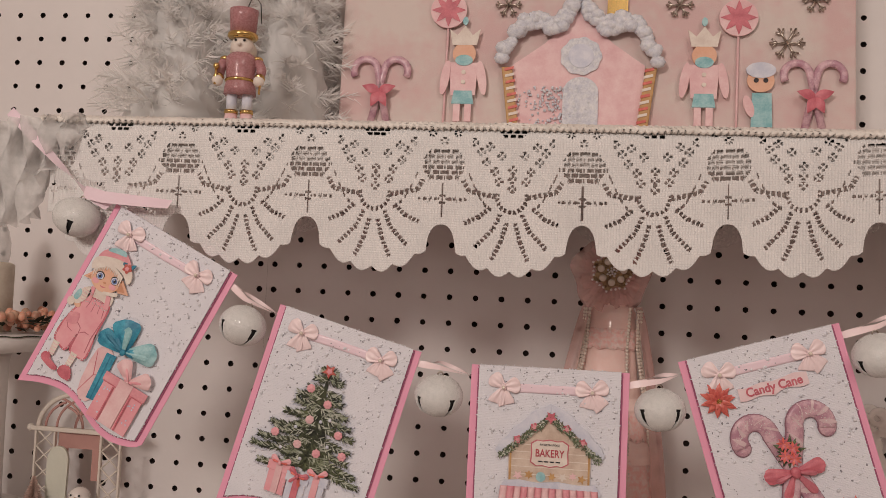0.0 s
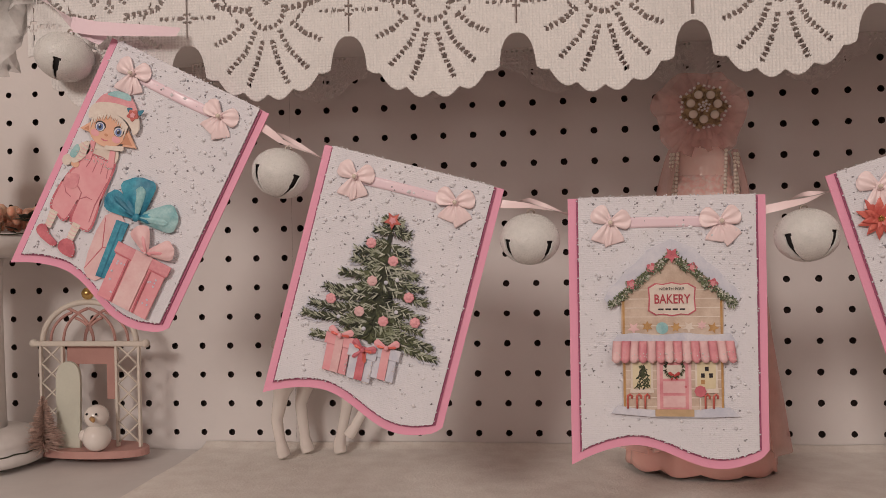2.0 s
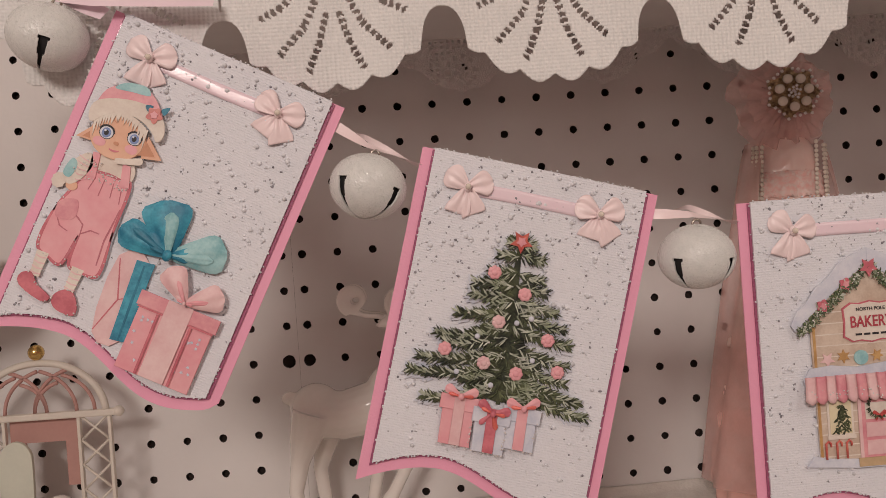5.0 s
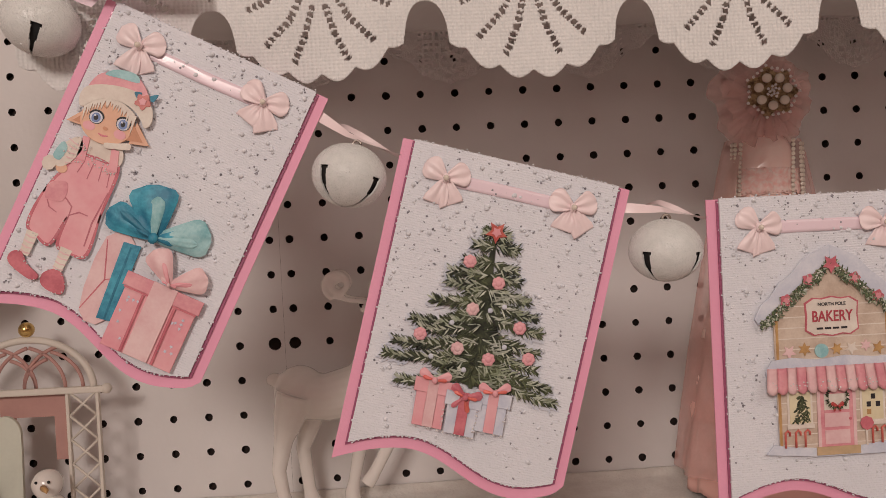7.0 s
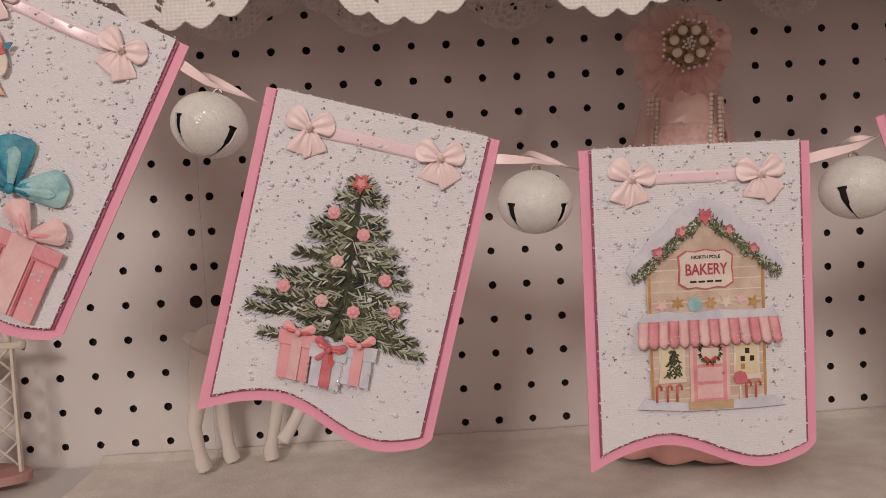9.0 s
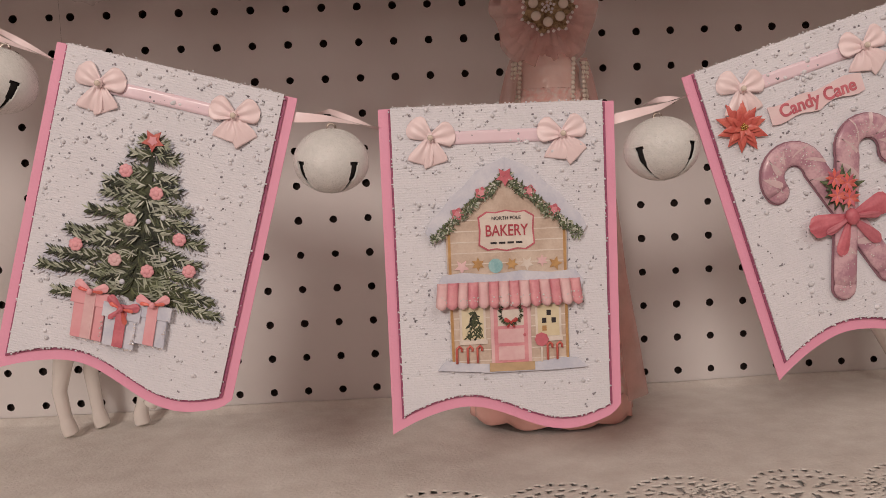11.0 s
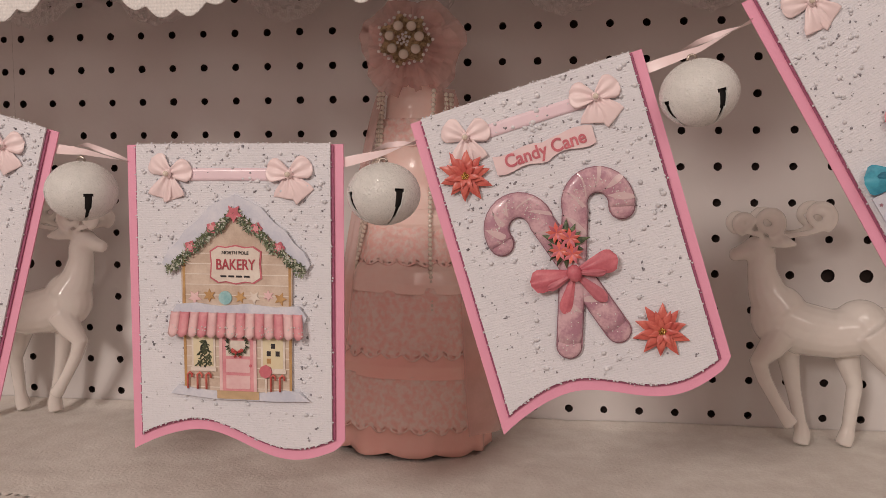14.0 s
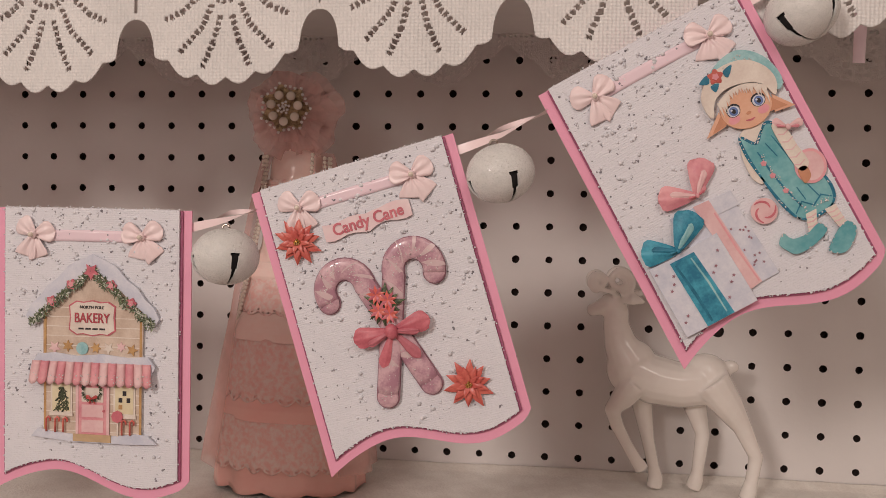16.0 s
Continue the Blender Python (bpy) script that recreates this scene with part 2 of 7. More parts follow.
ICE = glitter(material("iridescent_glitter_snow", (0.82, 0.83, 0.86), 0.35, dark=(0.66, 0.68, 0.76), scale=240, amount=0.8, bump=1.0, bump_scale=500), 700, 1.0, 0.6)
GLITTER_PINK = glitter(material("rose_glitter_coat", (0.50, 0.24, 0.25), 0.4, scale=200), 1100, 0.9, 0.5)
WALL_PAINT = material("warm_room_wall", (0.80, 0.70, 0.65), 0.9, scale=3, amount=0.3)


# ---- mesh helpers ----
def part(name, bm, mat, parent=None, label="", smooth=True):
    """Links a bmesh as one mesh object, under a thing or a part."""
    me = bpy.data.meshes.new(name)
    bmesh.ops.recalc_face_normals(bm, faces=bm.faces)
    for fc in bm.faces:
        fc.smooth = smooth
    bm.to_mesh(me)
    bm.free()
    for m in (mat if isinstance(mat, (list, tuple)) else [mat]):
        me.materials.append(m)
    ob = new(name, me)
    if parent is not None:
        ob.parent = parent
    if label:
        ob["label"] = label
    return ob


def thing(name, m, label, category, group="", kind=""):
    ob = new(name)
    ob.empty_display_size = 0.01
    ob.matrix_world = m
    return tagged(ob, label, category, group, kind)


def box(bm, x0, x1, y0, y1, z0, z1, bevel=0.0, mat=0):
    r = bmesh.ops.create_cube(bm, size=1.0)["verts"]
    for v in r:
        v.co = Vector(((x0 + x1) / 2 + v.co.x * (x1 - x0), (y0 + y1) / 2 + v.co.y * (y1 - y0), (z0 + z1) / 2 + v.co.z * (z1 - z0)))
    fs = list({f for v in r for f in v.link_faces})
    for f in fs:
        f.material_index = mat
    if bevel:
        es = list({e for v in r for e in v.link_edges})
        bmesh.ops.bevel(bm, geom=es, offset=bevel, segments=2, affect="EDGES", profile=0.5)
    return bm


def slab(bm, pts, z0, z1, mat=0, bevel=0.0):
    """A flat outline (x, y) raised from z0 to z1."""
    lo = [bm.verts.new((x, y, z0)) for x, y in pts]
    hi = [bm.verts.new((x, y, z1)) for x, y in pts]
    n = len(pts)
    fs = [bm.faces.new(hi), bm.faces.new(lo[::-1])]
    for i in range(n):
        fs.append(bm.faces.new((lo[i], lo[(i + 1) % n], hi[(i + 1) % n], hi[i])))
    for f in fs:
        f.material_index = mat
    if bevel:
        bmesh.ops.bevel(bm, geom=list(fs[0].edges), offset=bevel, segments=2, affect="EDGES", profile=0.5)
    return bm


def disc(cx, cy, rx, ry=None, n=20, turn=0.0, wob=0.0, lobes=0):
    ry = rx if ry is None else ry
    out = []
    for i in range(n):
        a = 2 * math.pi * i / n
        k = 1 + wob * math.cos(lobes * a)
        x, y = rx * k * math.cos(a), ry * k * math.sin(a)
        c, s = math.cos(turn), math.sin(turn)
        out.append((cx + x * c - y * s, cy + x * s + y * c))
    return out


def star(cx, cy, r, r2, n=5, turn=0.0):
    return [(cx + (r if i % 2 == 0 else r2) * math.sin(turn + math.pi * i / n), cy + (r if i % 2 == 0 else r2) * math.cos(turn + math.pi * i / n)) for i in range(2 * n)]


def ball(bm, c, r, mat=0, seg=12, rings=8, scale=(1, 1, 1), turn=None):
    m = Matrix.Translation(c) @ (turn or Matrix()) @ Matrix.Diagonal((*[r * s for s in scale], 1))
    r0 = bmesh.ops.create_uvsphere(bm, u_segments=seg, v_segments=rings, radius=1.0, matrix=m)
    for f in {f for v in r0["verts"] for f in v.link_faces}:
        f.material_index = mat
    return bm


def bead(bm, c, r, mat=0):
    m = Matrix.Translation(c) @ Matrix.Diagonal((r, r, r, 1))
    r0 = bmesh.ops.create_icosphere(bm, subdivisions=1, radius=1.0, matrix=m)
    for f in {f for v in r0["verts"] for f in v.link_faces}:
        f.material_index = mat


def tube(bm, pts, radii, seg=10, mat=0, caps=True, flat=1.0):
    """A round, tapered tube along points."""
    pts = [Vector(p) for p in pts]
    if not isinstance(radii, (list, tuple)):
        radii = [radii] * len(pts)
    rings, up = [], Vector((0, 0, 1))
    for i, p in enumerate(pts):
        d = (pts[min(i + 1, len(pts) - 1)] - pts[max(i - 1, 0)]).normalized()
        if abs(d.dot(up)) > 0.95:
            up = Vector((0, 1, 0)) if abs(d.y) < 0.9 else Vector((1, 0, 0))
        a = d.cross(up).normalized()
        b = a.cross(d).normalized()
        up = b
        rings.append([bm.verts.new(p + radii[i] * (math.cos(2 * math.pi * k / seg) * a + flat * math.sin(2 * math.pi * k / seg) * b)) for k in range(seg)])
    for r0, r1 in zip(rings, rings[1:]):
        for k in range(seg):
            bm.faces.new((r0[k], r0[(k + 1) % seg], r1[(k + 1) % seg], r1[k])).material_index = mat
    if caps:
        bm.faces.new(rings[0][::-1]).material_index = mat
        bm.faces.new(rings[-1]).material_index = mat
    return bm


def lathe(bm, profile, seg=48, mat=0, ruffle=None, squash=1.0, cap=True):
    """Turns (radius, height) round the z axis; ruffle(angle, k) scales the radius."""
    rings = []
    for k, (r, z) in enumerate(profile):
        rings.append([bm.verts.new(((r * (ruffle(2 * math.pi * i / seg, k / (len(profile) - 1)) if ruffle else 1)) * math.cos(2 * math.pi * i / seg),
                                    squash * (r * (ruffle(2 * math.pi * i / seg, k / (len(profile) - 1)) if ruffle else 1)) * math.sin(2 * math.pi * i / seg), z)) for i in range(seg)])
    for a, b in zip(rings, rings[1:]):
        for i in range(seg):
            bm.faces.new((a[i], a[(i + 1) % seg], b[(i + 1) % seg], b[i])).material_index = mat
    if cap:
        bm.faces.new(rings[0][::-1]).material_index = mat
        bm.faces.new(rings[-1]).material_index = mat
    return bm


def strip(bm, rows, mat=0):
    """Faces between rows of points, one row after the other."""
    vs = [[bm.verts.new(p) for p in r] for r in rows]
    for a, b in zip(vs, vs[1:]):
        for i in range(len(a) - 1):
            bm.faces.new((a[i], a[i + 1], b[i + 1], b[i])).material_index = mat
    return bm


def lettering(name, words, size, m, mat, parent, bold=0.0, width=1.0, label=""):
    cu = bpy.data.curves.new(name, "FONT")
    cu.body, cu.size, cu.align_x, cu.align_y, cu.extrude, cu.offset = words, size, "CENTER", "CENTER", 0.00015, bold
    tmp = new(name + "_tmp", cu)
    dg = bpy.context.evaluated_depsgraph_get()
    me = bpy.data.meshes.new_from_object(tmp.evaluated_get(dg))
    bpy.data.objects.remove(tmp)
    bpy.data.curves.remove(cu)
    me.materials.clear()
    me.materials.append(mat)
    me.name = name
    ob = new(name, me)
    ob.parent = parent
    ob.matrix_local = m @ Matrix.Diagonal((width, 1, 1, 1))
    if label:
        ob["label"] = label
    return ob


# ---- banner cards: local x to the right, y up from the top edge (so down is minus), z towards the viewer, in metres ----
MM = 0.001
CW, CH = 108, 143


def wave(u, lift=0.0):
    """The wavy lower edge of a card, in mm below its top."""
    if u < 35:
        v = 139.5 + 11.5 * (1 - u / 35) ** 1.7
    else:
        v = 146.0 - 6.5 * math.cos(math.pi * (u - 35) / 47) - 3.0 * max(0.0, (u - 102) / 6) ** 2
    return v - lift


def card_outline(u0, u1, top, lift, n=40):
    pts = [(u0 * MM, -top * MM), (u1 * MM, -top * MM)]
    for i in range(n + 1):
        u = u1 + (u0 - u1) * i / n
        pts.append((u * MM, -wave(u, lift) * MM))
    return pts


def petal(bm, cx, cy, z, length, width, turn, mat=0, lift=0.0, curl=0.3, n=6):
    """A small pointed leaf, raised along its middle."""
    c, s = math.cos(turn), math.sin(turn)
    rows = []
    for i in range(n + 1):
        k = i / n
        w = width * 0.5 * math.sin(math.pi * (0.08 + 0.92 * k) ** 0.8) if k < 1 else 0.0001
        x = length * k
        h = z + lift * k + curl * width * math.sin(math.pi * k) * 0.5
        rows.append([(cx + x * c - y * s, cy + x * s + y * c, h + dz) for y, dz in ((-w, 0), (0, curl * width * 0.35), (w, 0))])
    strip(bm, rows, mat)


def bow(parent, u, v, turn=0.0, size=1.0):
    """A satin bow tied with a pearl: a knot with two full round loops and two broad cut tails."""
    rnd = random.Random(int(u * 31 + v * 7))
    cx, cy, z = u * MM, -v * MM, 2.0 * MM

    def sheet(an, length, width, puff, tail):
        bm = bmesh.new()
        c, s = math.cos(an), math.sin(an)
        rows, n, w = [], 16, 12
        ph = rnd.uniform(0, 6)
        for i in range(n + 1):
            k = i / n
            if tail:
                wd = width * (0.20 + 0.80 * min(1.0, k * 1.25) ** 0.8)
            else:
                wd = width * (0.18 + 0.82 * min(1.0, k / 0.62) ** 0.75) * math.sqrt(max(0.04, 1 - max(0.0, (k - 0.66) / 0.34) ** 2.2))
            row = []
            for j in range(w + 1):
                q = j / w - 0.5
                x = length * (k * (1 - 0.10 * (0.5 + q)) if tail else k)
                crease = 0.75 * math.cos(5 * math.pi * q + ph) * (1 - k) ** 0.7 * (k > 0.03)
                arch = puff * (math.sin(math.pi * min(1.0, k * 0.9 + 0.06)) * (1 - 0.5 * (2 * q) ** 2) + 0.22 * math.sin(6.5 * q + ph))
                y = wd * q
                row.append((cx + (x * c - y * s) * MM, cy + (x * s + y * c) * MM, z + (0.6 + arch + crease + (0.5 * math.sin(5 * q + ph) * k if tail else 0)) * MM))
            rows.append(row)
        return strip(bm, rows)

    bm = bmesh.new()
    ball(bm, (cx, cy, z + 2.4 * MM), 1.9 * MM, 0, 12, 8, (0.85, 1.2, 0.9))
    ob = part("bow", bm, SATIN, parent, "pale pink satin bow with a pearl knot")
    for side in (-1, 1):
        up = 0.38 + rnd.uniform(-0.15, 0.22)
        tail = part("tail", sheet(turn - math.pi / 2 + side * (0.40 + rnd.uniform(-0.08, 0.12)), 13.2 * size * rnd.uniform(0.90, 1.06), 11.0 * size, 1.2, True), SATIN, ob)
        loop = part("loop", sheet(turn + (up if side > 0 else math.pi - up), 11.6 * size, 11.4 * size, 1.9, False), SATIN, ob)
        for o in (loop, tail):
            o.modifiers.new("cloth", "SOLIDIFY").thickness = 0.0003
    bm = bmesh.new()
    ball(bm, (cx, cy, z + 4.6 * MM), 1.35 * MM)
    part("pearl", bm, PEARL, ob, "small cream pearl")
    return ob


def banner_card(label, m, seed):
    ob = thing("banner_card", m, label, "card", "cards of the banner")
    rnd = random.Random(seed)
    bm = bmesh.new()
    slab(bm, card_outline(0, CW, 0.4, 0), -1.2 * MM, -0.4 * MM)
    part("backing", bm, PINK_CARD, ob, "pink card backing with a wavy lower edge", False)
    bm = bmesh.new()
    slab(bm, card_outline(4.6, CW - 4.4, 0.9, 5.0), -0.35 * MM, 0.55 * MM)
    part("edge_layer", bm, PINK_EDGE, ob, "mauve glittered edge", False)
    bm = bmesh.new()
    slab(bm, card_outline(5.6, CW - 5.8, 0.0, 6.2), 0.6 * MM, 1.7 * MM)
    part("front", bm, WHITE_CARD, ob, "ribbed white card with flock beads", False)
    for name, mat, n, r0, r1 in (("snow_flock", BEADS, 400, 0.35, 1.35), ("grey_flock", BEADS_GREY, 260, 0.28, 0.7)):
        bm = bmesh.new()
        for i in range(n):
            u = rnd.uniform(7, CW - 7)
            v = rnd.uniform(1, wave(u, 9))
            if rnd.random() < 0.5:
                v = 1 + (v - 1) * rnd.random() ** 0.6
            r = r0 + (r1 - r0) * rnd.random() ** 2.2
            for k in range(rnd.choice((1, 1, 2, 3, 4))):
                bead(bm, ((u + rnd.gauss(0, 0.9 * r) * (k > 0)) * MM, -(v + rnd.gauss(0, 0.9 * r) * (k > 0)) * MM, (1.7 + 0.15 * r) * MM), r * (1.0 if k == 0 else rnd.uniform(0.35, 0.8)) * MM)
        tagged(part(name, bm, mat, ob), kind="stuff")
    bm = bmesh.new()
    rim = card_outline(5.6, CW - 5.8, 0.0, 6.2)
    rim = [(5.6 * MM, 0.0)] + rim[1:] + [(5.6 * MM, 0.0)]
    for i in range(330):
        k = rnd.randrange(len(rim) - 1)
        if i < 60:
            k = 0
        elif i < 150:
            k = rnd.choice((1, len(rim) - 2))
        (xa, ya), (xb, yb) = rim[k], rim[k + 1]
        q = rnd.random()
        bead(bm, (xa + (xb - xa) * q + rnd.gauss(0, 0.35) * MM, ya + (yb - ya) * q + rnd.gauss(0, 0.35) * MM, rnd.uniform(0.9, 1.8) * MM), rnd.uniform(0.25, 0.6) * MM)
    tagged(part("edge_flock", bm, BEADS, ob), kind="stuff")
    bm = bmesh.new()
    sag = rnd.uniform(-0.5, 0.5)
    rows = [[((23 + 60 * i / 24) * MM, (-14.8 + (j - 2) * 1.5 - sag * math.sin(math.pi * i / 24)) * MM, (2.1 + 0.10 * math.sin(math.pi * j / 4) + 0.16 * math.sin(i * 0.6 + 0.4 * j)) * MM) for j in range(5)] for i in range(25)]
    strip(bm, rows)
    st = part("ribbon_strip", bm, SATIN_STRIP, ob, "pink satin ribbon strip")
    st.modifiers.new("cloth", "SOLIDIFY").thickness = 0.0003
    bow(ob, 23, 14.4, rnd.uniform(-0.2, 0.2))
    bow(ob, 83, 14.6, rnd.uniform(-0.2, 0.2))
    return ob


def cut(parent, name, shapes, mats, label="", z=3.2, thick=0.6, bevel=0.0):
    """A paper cut-out: outlines in mm (u right, v down) with their material index and extra height."""
    bm = bmesh.new()
    for pts, mi, h in shapes:
        slab(bm, [(u * MM, -v * MM) for u, v in pts], (z + h - thick) * MM, (z + h) * MM, mi, bevel * MM)
    return part(name, bm, mats, parent, label, False)


def rect(u0, v0, u1, v1, lean=0.0):
    return [(u0, v0), (u1, v0), (u1 + lean, v1), (u0 + lean, v1)]


def gift(parent, u0, v0, u1, v1, lean, mat, lid, band, label, z=3.4, dots=True, seed=1):
    rnd = random.Random(seed)
    w = u1 - u0
    mid, bw = u0 + w * 0.5, w * 0.17
    ob = cut(parent, "gift_box", [(rect(u0, v0 + 5, u1, v1, lean), 0, 0)], [mat], label, z, 1.2, 0.25)
    cut(ob, "lid", [(rect(u0 - 1.5, v0, u1 + 1.5, v0 + 6.5, lean * 0.12), 0, 0.7)], [lid], "", z, 0.9, 0.25)
    cut(ob, "band", [(rect(mid - bw, v0 - 0.3, mid + bw, v1 - 0.3, lean), 0, 1.0)], [band], "", z, 0.7, 0.15)
    if dots:
        sh = []
        for i in range(16):
            k, q = rnd.random(), rnd.random()
            if abs(k - 0.5) < 0.22:
                k = 0.1 if k < 0.5 else 0.88
            vv = v0 + 9 + (v1 - v0 - 13) * q
            sh.append((star(u0 + w * k + lean * (vv - v0) / (v1 - v0), vv, 0.9, 0.4), 0, 0.25))
        cut(ob, "stars", sh, [SNOW], "", z, 0.3)
    return ob


def bow_leaf(bm, cx, cy, z, length, width, turn, mat, puff):
    """A full, round-ended loop of a bow."""
    c, s = math.cos(turn), math.sin(turn)
    rows = []
    for i in range(11):
        k = i / 10
        wd = width * (0.14 + 0.86 * k ** 0.8) * math.sqrt(max(0.03, 1 - max(0.0, (k - 0.66) / 0.34) ** 2.4))
        rows.append([(cx + length * k * c - wd * q * s, cy + length * k * s + wd * q * c, z + puff * math.sin(math.pi * k) * (1 - (2 * q) ** 2) + puff * 0.15 * math.sin(14 * q)) for q in [j / 8 - 0.5 for j in range(9)]])
    strip(bm, rows, mat)
    return bm


def loop_bow(parent, u, v, r, mats, label, turn=0.0, z=5.0, tails=True, split=True, lean=0.42):
    """A printed bow: two looped leaves with a fold each, two tails and a knot."""
    bm = bmesh.new()
    ball(bm, (u * MM, -v * MM, (z + 1.6) * MM), r * 0.17 * MM, 0, 10, 6, (1, 1.2, 0.7))
    ob = None
    if split:
        ob = part("bow", bm, mats, parent, label)
        bm = bmesh.new()
    for side in (-1, 1):
        for k, (ln, wd, an) in enumerate(((1.0, 0.66, lean), (0.70, 0.26, lean - 0.30))):
            bow_leaf(bm, u * MM, -v * MM, (z + k * 0.9) * MM, r * ln * MM, r * wd * MM, turn + (an if side > 0 else math.pi - an), k % len(mats), r * 0.09 * MM)
            if split:
                part("loop" if k == 0 else "loop_fold", bm, mats, ob)
                bm = bmesh.new()
        if tails:
            bow_leaf(bm, u * MM, -v * MM, (z - 0.4) * MM, r * 0.95 * MM, r * 0.36 * MM, turn - math.pi / 2 + side * 0.55, (side + 1) // 2 % len(mats), r * 0.05 * MM)
            if split:
                part("tail", bm, mats, ob)
                bm = bmesh.new()
    if split:
        bm.free()
        return ob
    return part("bow", bm, mats, parent, label)


# ---- the motifs ----
def rounded(pts, n=5):
    """A closed outline drawn as a smooth curve through its corners."""
    out, m = [], len(pts)
    for i in range(m):
        p0, p1, p2, p3 = (pts[(i + k - 1) % m] for k in range(4))
        for j in range(n):
            t = j / n
            out.append(tuple(0.5 * (2 * b + (c - a) * t + (2 * a - 5 * b + 4 * c - d) * t * t + (3 * b - a - 3 * c + d) * t ** 3) for a, b, c, d in zip(p0, p1, p2, p3)))
    return out


def stroke(pts, w):
    """A thin printed line of width w along points, tapered at both ends."""
    left, right = [], []
    for i, (x, y) in enumerate(pts):
        x0, y0 = pts[max(i - 1, 0)]
        x1, y1 = pts[min(i + 1, len(pts) - 1)]
        d = math.hypot(x1 - x0, y1 - y0) or 1.0
        h = w / 2 * (0.35 + 0.65 * math.sin(math.pi * (i + 0.5) / len(pts)))
        left.append((x - (y1 - y0) / d * h, y + (x1 - x0) / d * h))
        right.append((x + (y1 - y0) / d * h, y - (x1 - x0) / d * h))
    return left + right[::-1]


def sparkle(parent, pts, n, z, seed, mat=None, spread=0.8, r=0.32):
    """Small dots of glitter glue along a line or an outline."""
    rnd = random.Random(seed)
    bm = bmesh.new()
    for i in range(n):
        k = rnd.uniform(0, len(pts) - 1.001)
        (x0, y0), (x1, y1) = pts[int(k)], pts[int(k) + 1]
        q = k - int(k)
        bead(bm, ((x0 + (x1 - x0) * q + rnd.uniform(-spread, spread)) * MM, -(y0 + (y1 - y0) * q + rnd.uniform(-spread, spread)) * MM, z * MM), r * rnd.uniform(0.6, 1.5) * MM)
    tagged(part("glitter_dots", bm, mat or CRYSTAL, parent), kind="stuff")


def elf_head(fig, c, tilt, eyes, ears, z=4.2):
    """The plain printed head: face, pointed ears, fringe of hair and round eyes."""
    u, v = c
    cut(fig, "ear", [(ears[0], 0, 0), ([((a + u) / 2 * 0.3 + a * 0.7, (b + v) / 2 * 0.3 + b * 0.7) for a, b in ears[0]], 1, 0.15)], [SKIN, PEACH_DEEP], "", z, 0.9)
    cut(fig, "ear", [(ears[1], 0, 0), ([((a + u) / 2 * 0.3 + a * 0.7, (b + v) / 2 * 0.3 + b * 0.7) for a, b in ears[1]], 1, 0.15)], [SKIN, PEACH_DEEP], "", z, 0.9)
    cut(fig, "head", [(disc(u, v, 12.0, 10.2, 30, tilt), 0, 0.3)], [SKIN], "", z, 1.2, 0.2)
    ct, st = math.cos(tilt), math.sin(tilt)

    def at(x, y):
        return (u + x * ct - y * st, v + x * st + y * ct)

    cut(fig, "cheeks", [(disc(*at(-7, 4), 2.8, 2.0, 16), 0, 0.4), (disc(*at(7, 4), 2.8, 2.0, 16), 0, 0.4)], [BLUSH], "", z, 0.3)
    for side, (eu, ev) in zip((-1, 1), eyes):
        cut(fig, "eye", [(disc(eu, ev, 3.2, 2.9, 20), 0, 0.42), (disc(eu, ev, 2.9, 2.6, 20), 1, 0.48), (disc(eu, ev + 0.1, 2.0, 2.2, 18), 2, 0.55), (disc(eu, ev + 0.1, 1.0, 1.2, 14), 0, 0.62), (disc(eu - 0.7, ev - 0.7, 0.5, 0.5, 10), 1, 0.7), (stroke([(eu + 3.4 * math.cos(a), ev - 3.1 * math.sin(a)) for a in [0.2 + 2.7 * i / 8 for i in range(9)]], 0.8), 0, 0.66),
                         (stroke([(eu - 2.4 + 4.8 * i / 6, ev - 5.4 - 0.9 * math.sin(math.pi * i / 6)) for i in range(7)], 0.5), 3, 0.45)], [BLACK_INK, SNOW, BLUE_EYE, PEACH_DEEP], "", z, 0.3)
    cut(fig, "nose", [(disc(*at(0.2, 3.2), 1.2, 0.8, 12), 0, 0.5)], [PEACH_DEEP], "", z, 0.3)
    cut(fig, "mouth", [(stroke([at(-2.2 + 4.4 * i / 6, 6.1 + 0.5 * math.sin(math.pi * i / 6)) for i in range(7)], 0.9), 0, 0.5)], [ROSE], "", z, 0.3)
    rnd = random.Random(int(u))
    for i in range(22):
        x = -11 + 22 * i / 21
        top = -10.5 + 0.035 * x * x
        ln = rnd.uniform(3.0, 5.2) + 0.035 * x * x
        bx = x * 0.98 + rnd.uniform(-0.6, 0.6)
        cut(fig, "hair_lock", [([at(x - 0.9, top), at(x + 0.9, top), at(bx, top + ln)], 0, 0.75 + 0.01 * (i % 3))], [CREAM], "", z, 0.3)


def leg_and_shoe(fig, top, ankle, shoe, mat, width=5.4):
    """A striped stocking with a pointed shoe."""
    (a, b), (c, d) = top, ankle
    cut(fig, "stocking", [([(a - width / 2, b), (a + width / 2, b), (c + width * 0.36, d), (c - width * 0.36, d)], 0, 0.1)] + [(stroke([(a + (c - a) * k - width * 0.44, b + (d - b) * k), (a + (c - a) * k, b + (d - b) * k + 0.5), (a + (c - a) * k + width * 0.44, b + (d - b) * k)], 0.7), 1, 0.2) for k in (0.2, 0.42, 0.64, 0.86)], [CREAM, PINK_PALE], "", 3.6, 0.8)
    out = rounded(shoe)
    cut(fig, "shoe", [(out, 0, 0.3)], [mat], "", 3.6, 1.0, 0.2)
    sparkle(fig, out, 14, 4.1, int(a), spread=0.4)


